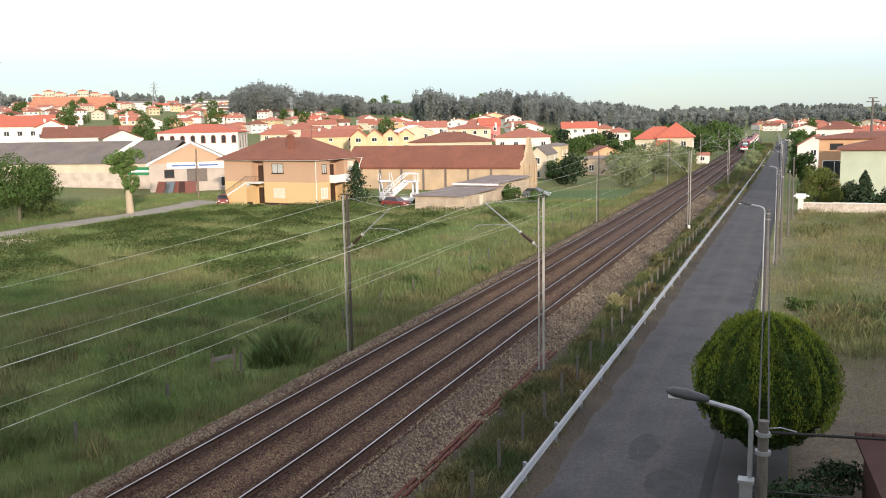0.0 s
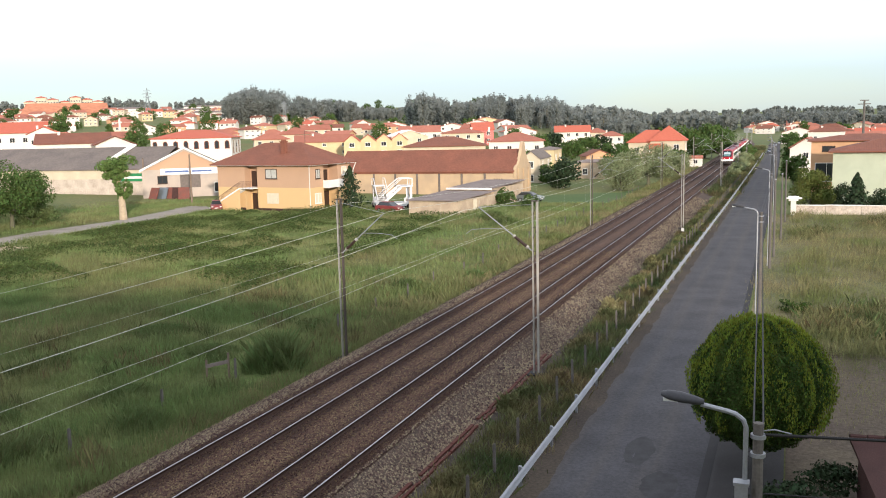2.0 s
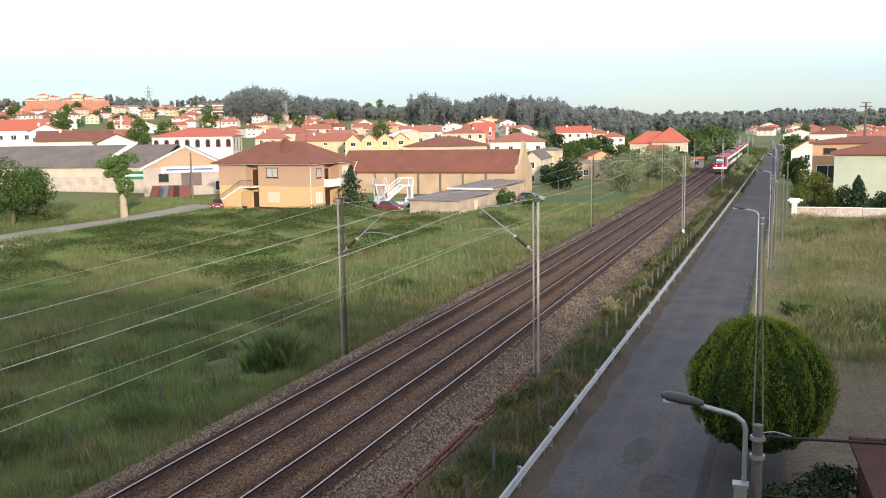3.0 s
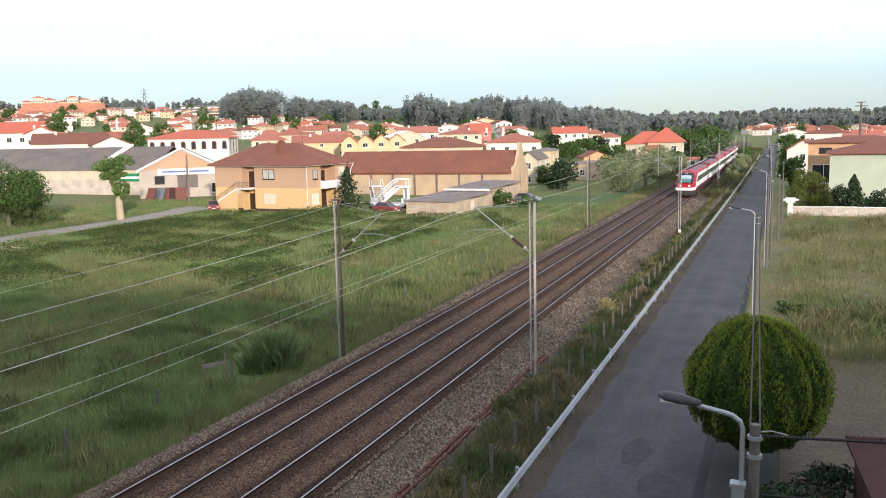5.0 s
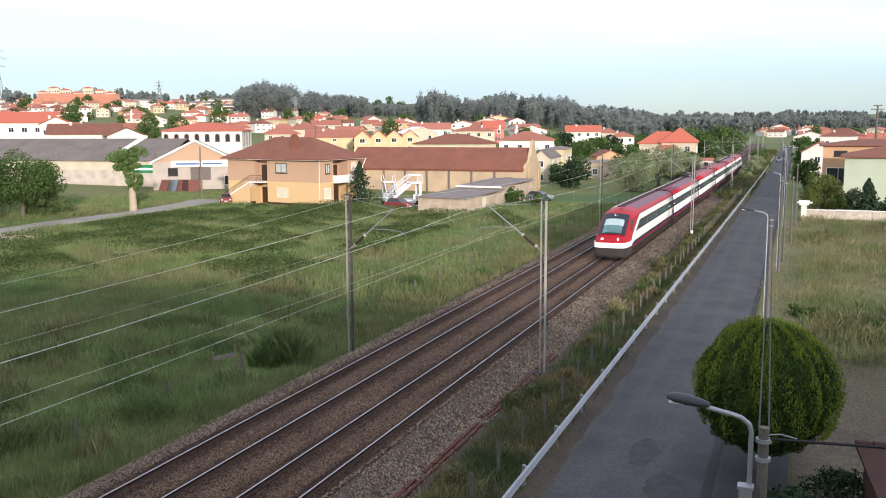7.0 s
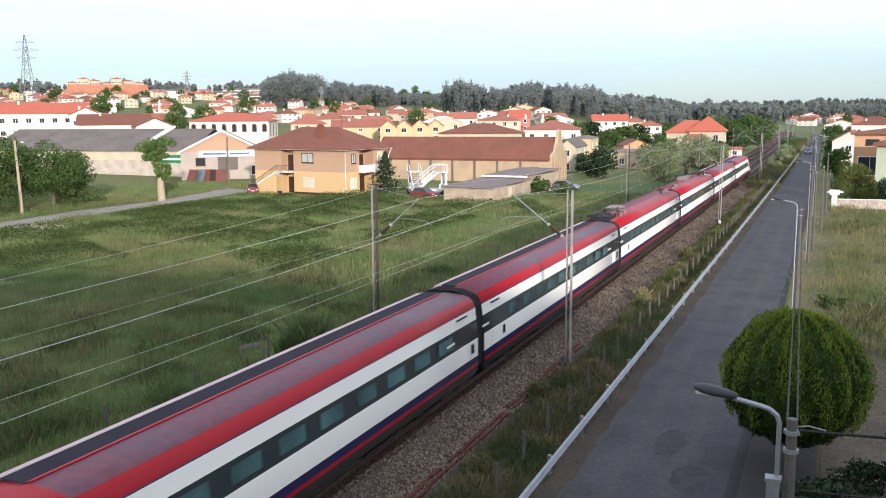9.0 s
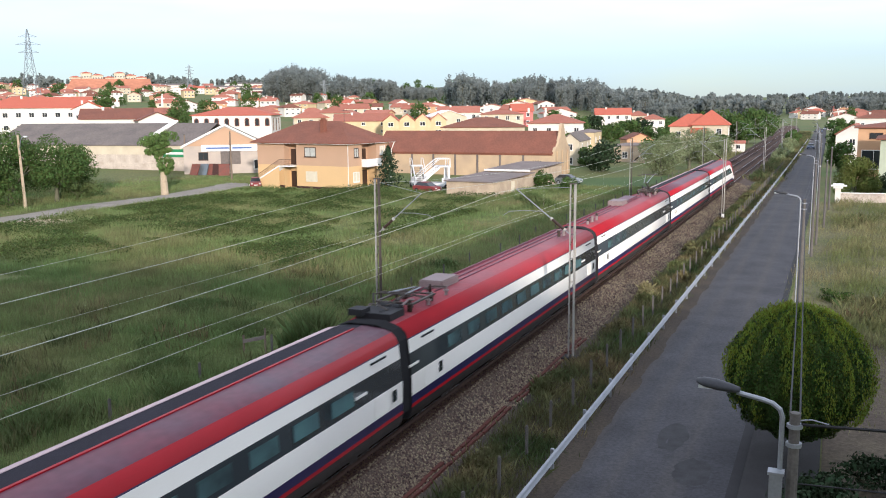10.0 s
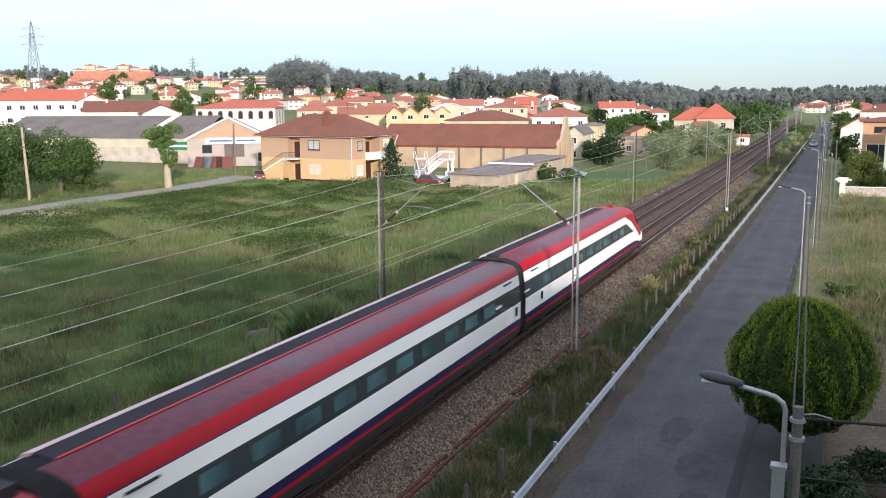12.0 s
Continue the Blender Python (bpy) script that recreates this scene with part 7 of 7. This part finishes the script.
# pollarded plane tree by the lane
pt = thing("plane_tree", "pollarded plane tree with pale thick trunk and bright leaves", "tree", pose(-86.4, 98.2, -0.7))
part("trunk", tube(tube(tube(tube(bmesh.new(), (0, 0, -0.1), (-0.1, 0, 3.2), 0.55, 0.42, 10), (-0.1, 0, 3.1), (-1.6, 0.2, 6.6), 0.36, 0.2, 8), (-0.1, 0, 3.2), (0.6, 0.1, 4.4), 0.25, 0.15, 8), (-0.8, 0.1, 4.9), (0.9, 0.3, 7.2), 0.2, 0.1, 8), M["pale_bark"], pt)
pv, pf, off = [], [], 0
for cx, cz, rx, rz in ((-2.3, 7.2, 1.9, 1.0), (-0.6, 7.6, 1.8, 1.1), (1.2, 7.9, 1.6, 1.1), (-1.6, 6.2, 1.3, 0.9), (0.4, 6.6, 1.2, 0.8), (0.5, 4.2, 1.2, 1.3), (0.1, 3.5, 0.8, 0.8), (-0.7, 5.3, 0.7, 0.7)):
    p, nr = crown_points(1300, (rx, rx, rz), 10, 0.42)
    v, f = cards(p + np.array([cx, 0, cz]), nr, 0.20)
    pv.append(v), pf.append(f + off)
    off += len(v)
sheet("crown", np.vstack(pv), np.vstack(pf), M["plane"], pt)

# big shrubs and trees: name, label, az, distance, radii, count, leaf size, material
PLANTS = [
    ("tree", "dense dark green tree beside the lane", 50.0, 122, (6.0, 5.0, 5.2), 16000, 0.22, "shrub"),
    ("tree", "dense dark green tree beside the lane", 47.5, 126, (5.4, 5.0, 4.7), 15000, 0.22, "shrub"),
    ("tree", "dense dark green tree beside the lane", 52.5, 120, (6.0, 5.0, 4.6), 12000, 0.24, "shrub"),
    ("tree", "dense dark green tree beside the lane", 55.0, 118, (6.0, 5.0, 4.6), 3600, 0.46, "shrub"),
    ("bush", "dense dark undergrowth at the lane's edge", 46.4, 127, (3.6, 3.0, 2.0), 6000, 0.20, "bush"),
    ("willow", "pale grey-green willow bush by the railway", 8.3, 172, (6.4, 5.0, 3.9), 9000, 0.24, "willow"),
    ("willow", "pale grey-green willow bush by the railway", 10.0, 158, (4.6, 4.0, 3.2), 6500, 0.22, "willow"),
    ("willow", "pale grey-green willow bush by the railway", 7.2, 192, (5.0, 4.0, 3.6), 6500, 0.24, "willow"),
    ("tree", "rounded green tree by the garden", 10.2, 188, (4.2, 4.0, 3.6), 2600, 0.42, "shrub"),
    ("tree", "rounded green tree by the garden", 6.6, 222, (3.2, 3.0, 3.2), 2000, 0.42, "shrub"),
    ("tree", "dark rounded tree behind the meadow", 13.6, 162, (3.6, 3.4, 2.8), 2600, 0.38, "pine"),
    ("tree", "dark rounded tree behind the meadow", 14.6, 172, (2.8, 2.8, 2.2), 1800, 0.38, "shrub"),
    ("tree", "green tree among the houses", 16.0, 186, (3.4, 3.0, 3.0), 2000, 0.42, "shrub"),
    ("tree", "tree beside the railway far off", 5.6, 265, (6.0, 5.0, 5.0), 3600, 0.5, "shrub"),
    ("tree", "tree beside the railway far off", 4.9, 300, (6.5, 6.0, 5.5), 3600, 0.55, "shrub"),
    ("tree", "tree beside the railway far off", 4.3, 350, (6.5, 6.0, 5.5), 3200, 0.6, "shrub"),
    ("tree", "tree beside the railway far off", 6.4, 290, (6.5, 6.0, 5.5), 3200, 0.6, "shrub"),
    ("tree", "tree beside the railway far off", 7.6, 300, (7.0, 6.0, 5.0), 3200, 0.6, "shrub"),
    ("tree", "tree beside the railway far off", 3.9, 410, (7.0, 6.0, 5.5), 2600, 0.7, "shrub"),
    ("bush", "tall bush between railway and road", 3.0, 205, (2.0, 6.0, 1.5), 2400, 0.26, "willow"),
    ("bush", "tall bush between railway and road", 2.75, 225, (2.0, 7.0, 1.7), 2400, 0.28, "willow"),
    ("bush", "tall bush between railway and road", 2.5, 255, (2.2, 9.0, 1.8), 2400, 0.32, "willow"),
    ("bush", "tall bush between railway and road", 2.35, 290, (2.6, 10.0, 2.4), 2200, 0.45, "shrub"),
    ("cypress", "broad clipped cypress with browned patches", -1.2, 128, (3.2, 2.9, 3.1), 11000, 0.17, "cypress"),
    ("cypress", "clipped evergreen behind the garden wall", -2.9, 131, (2.0, 2.0, 2.2), 4000, 0.18, "pine"),
    ("hedge", "dark clipped hedge behind the garden wall", -5.2, 127, (2.6, 1.8, 1.5), 2000, 0.26, "pine"),
    ("hedge", "dark clipped hedge behind the garden wall", -7.6, 127, (2.6, 1.8, 1.5), 1500, 0.26, "pine"),
    ("tree", "green street tree beside the road", -0.35, 205, (3.2, 3.0, 3.4), 2200, 0.40, "shrub"),
    ("tree", "green street tree beside the road", -0.25, 172, (2.6, 2.6, 2.7), 2000, 0.38, "shrub"),
    ("tree", "green street tree beside the road", -0.55, 245, (3.6, 3.0, 3.6), 2000, 0.42, "shrub"),
    ("tree", "green tree before the far houses", 15.2, 240, (4.2, 4.0, 3.6), 1500, 0.5, "shrub"),
    ("tree", "green tree before the far houses", 14.2, 262, (4.6, 4.0, 3.4), 1500, 0.5, "pine"),
    ("tree", "green tree before the far houses", 13.1, 250, (4.0, 4.0, 3.0), 1500, 0.5, "shrub"),
    ("tree", "green tree before the far houses", 12.2, 270, (4.8, 4.0, 3.4), 1500, 0.5, "shrub"),
    ("tree", "green tree before the far houses", 11.3, 285, (4.4, 4.0, 3.6), 1500, 0.5, "pine"),
    ("tree", "green tree before the far houses", 10.3, 262, (4.4, 4.0, 3.2), 1500, 0.5, "shrub"),
    ("tree", "green tree before the far houses", 9.4, 290, (4.8, 4.0, 3.8), 1500, 0.5, "shrub"),
    ("tree", "green tree before the far houses", 16.8, 262, (3.8, 3.6, 3.6), 1400, 0.5, "shrub"),
    ("bush", "bush beside the low shed", 17.4, 131, (2.2, 1.8, 1.3), 1500, 0.26, "shrub"),
    ("bush", "bush beside the low shed", 15.7, 126, (1.6, 1.5, 1.1), 1000, 0.24, "shrub"),
    ("tree", "dark tree among the town roofs", 40.6, 255, (4.6, 4.4, 4.6), 2200, 0.5, "shrub"),
    ("tree", "dark tree among the town roofs", 44.9, 290, (4.4, 4.0, 4.4), 2000, 0.5, "shrub"),
]
for nm, lb, az, d, radii, n, size, mt in PLANTS:
    x, y = polar(az, d)
    leafy(nm, lb, "tree" if nm in ("tree", "willow", "cypress") else "shrub", (x, y, float(land(x, y)) - (1.0 if nm == "cypress" else 0.0)), radii, n, size, mt, trunk=(0.3, 0.05 * radii[0] + 0.05) if radii[2] > 2.5 else (0.0, 0.05), group="trees and shrubs of the place", lumps=22)


def conifer(m, h, r, n, label):
    t = thing("conifer", label, "tree", m, "conifers")
    p = rng.random((n, 1))
    a = rng.uniform(0, 2 * math.pi, (n, 1))
    tier = np.floor(p * 9) / 9
    rr = r * (1 - p) ** 0.8 * rng.uniform(0.35, 1.0, (n, 1)) * (0.75 + 0.35 * np.cos(a * 4 + tier * 30))
    pts = np.hstack([np.cos(a) * rr, np.sin(a) * rr, 0.5 + p * (h - 0.5) - rr * 0.2])
    nr = np.hstack([np.cos(a), np.sin(a), np.full((n, 1), 0.6)])
    v, f = cards(pts, nr, 0.30, 0.5)
    sheet("crown", v, f, M["pine"], t)
    part("trunk", tube(bmesh.new(), (0, 0, -0.1), (0, 0, h * 0.92), 0.16, 0.03, 8), M["bark"], t)


conifer(pose(-60.4, 116.8, -0.7), 6.4, 3.4, 1400, "thin dark spruce beside the house")
conifer(pose(8.0, 122.5, -0.7), 4.8, 2.3, 2400, "dark dense spruce behind the garden wall")

# scattered small trees among the far houses
protos = []
for k in range(3):
    protos.append(leafy("town_tree", "small dark green tree among the houses", "tree", (*polar(36 + 4 * k, 330), float(land(*polar(36 + 4 * k, 330)))), (3.6, 3.4, 3.0), 1100, 0.42, "shrub", trunk=(0.4, 0.2), group="small trees of the town"))
for k in range(130):
    az, d = (rng.uniform(17, 53), rng.uniform(300, 900)) if k < 104 else (rng.uniform(-5, 12), rng.uniform(330, 620))
    if 1.2 < az < 4.5:
        continue
    x, y = polar(az, d)
    s = rng.uniform(0.7, 1.5)
    copy_thing(protos[k % 3], pose(x, y, float(land(x, y)) - 0.2, 0, 0, rng.uniform(0, 360)) @ Matrix.Diagonal((s, s, s * rng.uniform(0.8, 1.2), 1)))


def wood(name, label, n, az0, az1, d0, d1, h0, h1, cards_each, size, tall):
    """A far wood: trunks and crowns of many leaf clumps."""
    vs, fs, off = [], [], 0
    tv = bmesh.new()
    for k in range(n):
        az, d = rng.uniform(az0, az1), rng.uniform(d0, d1)
        x, y = polar(az, d)
        z = float(land(x, y))
        h = rng.uniform(h0, h1) * (0.82 + 0.3 * noise.noise((az * 0.55, 0, 3.3)))
        r = h * rng.uniform(0.17, 0.28) * (0.8 if rng.random() < tall else 1.25)
        p, nr = crown_points(cards_each, (r * 1.2, r * 1.2, h * rng.uniform(0.32, 0.44)), 20, 0.40, 0.8)
        low = rng.random(cards_each) < 0.22            # undergrowth between the trunks
        p[low, 2] = rng.uniform(-0.62, -0.1, low.sum()) * h
        p += np.array([x, y, z + h * 0.60])
        v, f = cards(p, nr, size * rng.uniform(0.8, 1.2), 0.75)
        vs.append(v), fs.append(f + off)
        off += len(v)
        tube(tv, (x, y, z - 1), (x, y, z + h * 0.75), 0.35, 0.12, 5)
    ob = sheet(name, np.vstack(vs), np.vstack(fs), M["wood_hazed"])
    tagged(ob, label, "woods", kind="stuff")
    part("trunks", tv, M["bark"], ob)


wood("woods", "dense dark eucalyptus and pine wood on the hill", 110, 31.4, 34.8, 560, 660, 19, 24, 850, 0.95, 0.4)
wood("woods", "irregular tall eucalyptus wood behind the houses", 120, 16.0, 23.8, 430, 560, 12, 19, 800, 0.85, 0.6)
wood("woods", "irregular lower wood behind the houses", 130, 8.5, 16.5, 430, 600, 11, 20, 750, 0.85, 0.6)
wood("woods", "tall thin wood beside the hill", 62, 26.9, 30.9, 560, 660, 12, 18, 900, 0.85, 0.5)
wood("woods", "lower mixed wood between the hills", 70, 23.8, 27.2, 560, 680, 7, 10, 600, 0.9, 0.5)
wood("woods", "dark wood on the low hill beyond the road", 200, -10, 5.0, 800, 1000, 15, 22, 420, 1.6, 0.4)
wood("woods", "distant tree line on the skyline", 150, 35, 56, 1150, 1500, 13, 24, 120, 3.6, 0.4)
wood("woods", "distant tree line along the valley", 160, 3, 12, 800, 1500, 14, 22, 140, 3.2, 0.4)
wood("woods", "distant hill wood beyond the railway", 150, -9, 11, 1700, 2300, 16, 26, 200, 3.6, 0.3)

# ---- grasses ----
def field(n, x0, x1, y0, y1, power=1.0):
    x = rng.uniform(x0, x1, n)
    y = y0 + (y1 - y0) * rng.random(n) ** power
    return x, y


x, y = field(32000, -52, -20.9, 13, 50, 1.1)
k = x < -20.8 - 0.35 * rng.random(len(x))
hh = np.array([0.44 + 0.30 * noise.noise((a * 0.22, b * 0.22, 2.0)) + 0.22 * noise.noise((a * 0.8, b * 0.8, 5.0)) for a, b in zip(x[k], y[k])])
tussocks("near_grass", x[k], y[k], np.full(k.sum(), -0.72), 9, hh, 0.011, M["grass"], "tall uncut green grass of the near meadow", lean=0.2)
x, y = field(42000, -98, -21.6, 45, 119, 1.25)
k = (np.abs(x - np.interp(y, [40, 60, 73, 83, 97, 114], [-84.5, -83.2, -83.0, -84.4, -83.7, -86.8])) > 3.0) & ~((x < -64) & (x > -84) & (y > 111)) & ~((x > -49) & (x < -40.5) & (y > 109)) & (np.hypot(x + 77, (y - 68.5) * 1.2) > 3.6)
hh = np.array([0.50 + 0.40 * noise.noise((a * 0.14, b * 0.14, 2.0)) for a, b in zip(x[k], y[k])])
tussocks("meadow_grass", x[k], y[k], np.full(k.sum(), -0.72), 7, hh, 0.028, M["grass"], "tall uncut green grass of the far meadow", clump=0.3, lean=0.24)
x, y = field(20000, -66, -21.5, 34, 108)
k = np.array([noise.noise((a * 0.06, b * 0.06, 12.0)) + 0.5 * noise.noise((a * 0.3, b * 0.3, 15.0)) for a, b in zip(x, y)]) > 0.16
x, y = x[k], y[k]
tussocks("dry_stalks", x, y, np.full(len(x), -0.7), 5, 0.66, 0.008, M["straw"], "thin pale seed stalks over the meadow", clump=0.35, lean=0.14)
x, y = field(6500, -10.4, -7.95, 17, 150, 1.2)
tussocks("verge_weeds", x + ROAD * bend(y), y, np.full(len(x), -0.67), 10, 0.42, 0.022, M["weeds"], "rank weeds and grass along the fence", clump=0.2)
x, y = field(5200, -12.0, -7.6, 145, 420, 1.0)
tussocks("far_verge_weeds", x + 0.7 * bend(y), y, np.full(len(x), -0.67), 6, 0.9, 0.09, M["weeds"], "rank weeds along the far verge", clump=0.4)
x, y = field(1300, -22.4, -21.0, 17, 48, 1.0)
tussocks("near_trackside_grass", x, y, np.full(len(x), -0.72), 9, 0.36, 0.009, M["straw"], "dry brownish grass beside the near ballast", clump=0.2, lean=0.2)
x, y = field(2600, -24, -20.7, 45, 240, 1.2)
tussocks("trackside_grass", x + bend(y), y, np.full(len(x), -0.72), 9, 0.6, 0.03, M["straw"], "dry yellow grass beside the ballast", clump=0.3)
x, y = field(22000, -1.9, 42, 43.5, 116.5, 1.25)
k = (x > 0.3) | (y > 42.5 + 2 * rng.random(len(x)))
k &= y > 46.2 + np.array([1.2 * noise.noise((a * 0.5, 3.0, 1.0)) for a in x]) - 2.0 * (x < 0.3)
x, y = x[k], y[k]
hh = np.array([0.62 + 0.5 * noise.noise((a * 0.12, b * 0.10, 6.0)) for a, b in zip(x, y)]) * np.where(x < 0.3, 0.45, 1.0)
tussocks("right_field_grass", x, y, np.full(len(x), -0.72), 8, hh, 0.016, M["straw"], "dry straw-coloured grass of the vacant lot", clump=0.32, lean=0.24)
x, y = field(7000, 1, 42, 50, 112, 1.1)
k = np.array([noise.noise((a * 0.10, b * 0.07, 21.0)) for a, b in zip(x, y)]) > 0.12
tussocks("right_field_weeds", x[k], y[k], np.full(k.sum(), -0.72), 9, 0.8, 0.03, M["weeds"], "dark green weed drifts in the vacant lot", clump=0.35)
x, y = field(1500, 0.3, 16, 33, 48, 0.55)
tussocks("garden_grass", x, y, np.full(len(x), -0.7), 6, 0.22, 0.016, M["straw"], "sparse dry grass on the garden soil", clump=0.3)
x, y = field(9000, -110, -22, 118, 128, 1.0)
k = ~((x > -84) & (x < -63)) & ~((x > -62) & (x < -41))
tussocks("yard_grass", x[k], y[k], np.full(k.sum(), -0.72), 5, 0.5, 0.08, M["grass"], "grass along the yards", clump=0.3)

x, y = field(9000, -140, -91, 84, 130)
k = ~((x > -112) & (y > 122))
tussocks("left_yard_grass", x[k], y[k], np.full(k.sum(), -0.72), 5, 0.5, 0.07, M["grass"], "grass between the lane and the long shed", clump=0.35)

x, y = field(2600, -40, -21.6, 17, 60, 1.2)
k = np.array([noise.noise((a * 0.28, b * 0.28, 31.0)) for a, b in zip(x, y)]) > 0.10
tussocks("nettle_drifts", x[k], y[k], np.full(k.sum(), -0.72), 14, 0.72, 0.018, M["weeds"], "dark drifts of nettles and dock in the near meadow", clump=0.22, lean=0.22)
x, y = field(900, -27, -21.5, 17, 33, 1.0)
k = np.array([noise.noise((a * 0.5, b * 0.5, 44.0)) for a, b in zip(x, y)]) > 0.05
tussocks("reeds", x[k], y[k], np.full(k.sum(), -0.72), 7, 0.62, 0.020, M["bush"], "bright green upright reeds beside the ballast", clump=0.12, lean=0.1)

# weed bushes: domes of upright blades and small leaves
def weed_bush(cx, cy, r, h, n, width, mat, label, group):
    d, a = r * rng.random(n) ** 0.5, rng.uniform(0, 2 * math.pi, n)
    k = 1 + 0.25 * np.sin(a * 3 + cx) + 0.12 * np.sin(a * 7 + cy)
    hh = h * np.sqrt(np.clip(1.02 - (d / r) ** 2, 0.03, 1)) * rng.uniform(0.55, 1.1, n)
    v, f = blades(d * k * np.cos(a), d * k * np.sin(a), np.full(n, -0.03), hh, width, 0.30)
    p = np.stack([d * k * np.cos(a), d * k * np.sin(a), hh * rng.uniform(0.5, 1.0, n)], 1)[: n // 2]
    v2, f2 = cards(p, rng.normal(0, 1, p.shape) + np.array([0, 0, 0.8]), width * 3.0, 0.5)
    t = thing("weed_bush", label, "shrub", pose(cx, cy, -0.7), group)
    sheet("foliage", np.vstack([v, v2]), np.vstack([f, f2 + len(v)]), M[mat], t)


for cx, cy, r, h in ((-23.3, 36.6, 1.35, 1.9), (-24.2, 27.4, 1.3, 0.8), (-27.5, 30.2, 1.4, 0.7), (-30.5, 26.0, 1.2, 0.7), (-28.0, 37.5, 1.5, 0.7), (-33.5, 40.5, 1.8, 0.8), (-26.2, 45.0, 1.1, 0.6), (-25.6, 58.5, 0.9, 0.8), (-22.4, 63.5, 0.8, 0.8), (-31, 99, 1.3, 1.3), (-34, 104, 1.5, 1.4), (-26.5, 22.6, 1.6, 1.0)):
    weed_bush(cx, cy, r, h, int(2000 * r * r), 0.013 if cy < 45 else 0.05, "bush", "soft rounded bush of tall weeds in the meadow", "weed bushes of the meadow")
for i in range(30):
    cy = rng.uniform(19, 120)
    weed_bush(rng.uniform(-10.5, -8.9) + ROAD * float(bend(cy)), cy, rng.uniform(0.4, 0.8), rng.uniform(0.5, 0.95), 900, 0.022 + 0.0004 * cy, "weeds" if i % 3 else "straw", "clump of rank weeds on the verge", "weed clumps along the fence")
# low brambles spread over the upper meadow in drifts
x, y = field(130000, -81, -36, 48, 109)
g = np.array([noise.noise((a * 0.075, b * 0.11, 4.0)) + 0.5 * noise.noise((a * 0.3, b * 0.3, 9.0)) for a, b in zip(x, y)])
g -= 0.22 * np.clip((66 - y) / 18, 0, 1)
k = (g > -0.09) & (np.abs(x - np.interp(y, [40, 60, 73, 83, 97, 114], [-84.5, -83.2, -83.0, -84.4, -83.7, -86.8])) > 4.2)
k &= np.hypot(x + 77, (y - 68.5) * 1.2) > 5.5
x, y, g = x[k], y[k], g[k]
edge = np.clip((x + 80.0) / 8.0, 0.15, 1)
p = np.stack([x, y, -0.55 + edge * np.clip(g + 0.14, 0, 0.6) * 2.3 * rng.uniform(0.3, 1.0, len(x))], 1)
v, f = cards(p, rng.normal(0, 0.7, p.shape) + np.array([0, 0, 1.0]), 0.14, 0.6)
tagged(sheet("brambles", v, f, M["bramble"]), "low drifts of dark green brambles in the meadow", "brambles", kind="stuff")
sb = thing("field_barrier", "small broken barrier of two posts and a rail", "barrier", pose(-25.2, 34.3, -0.7, 0, 0, 8))
part("post", boxes((-0.62, -0.54, -0.04, 0.04, -0.1, 0.85)), M["pole_wood"], sb)
part("post", boxes((0.54, 0.62, -0.04, 0.04, -0.1, 1.25)), M["pole_wood"], sb)
part("rail", poly(bmesh.new(), [(-0.6, -0.05, 0.45), (0.6, -0.05, 0.75), (0.6, -0.05, 0.92), (-0.6, -0.05, 0.62), (-0.6, 0.05, 0.45), (0.6, 0.05, 0.75), (0.6, 0.05, 0.92), (-0.6, 0.05, 0.62)], [(0, 1, 2, 3), (7, 6, 5, 4), (0, 4, 5, 1), (1, 5, 6, 2), (2, 6, 7, 3), (3, 7, 4, 0)]), M["roof_flat"], sb)


# ---- what moves ----
def motions():
    times = [i * 0.5 for i in range(25)]
    for c, centre in zip(TRAIN, CENTRES):
        rows = []
        for t in times:
            y = FRONT0 - SPEED * t + centre
            slope = (float(bend(y + 1)) - float(bend(y - 1))) / 2
            rows.append((t, pose(RIGHT_TRACK + float(bend(y)), y, 0, 0, 0, -math.degrees(math.atan(slope)))))
        walk(c, rows)
    walk(MOVING_CAR, [(t, pose(-5.6 + ROAD * float(bend(364 - 10.3 * t)), 364 - 10.3 * t, -0.62)) for t in times])


motions()
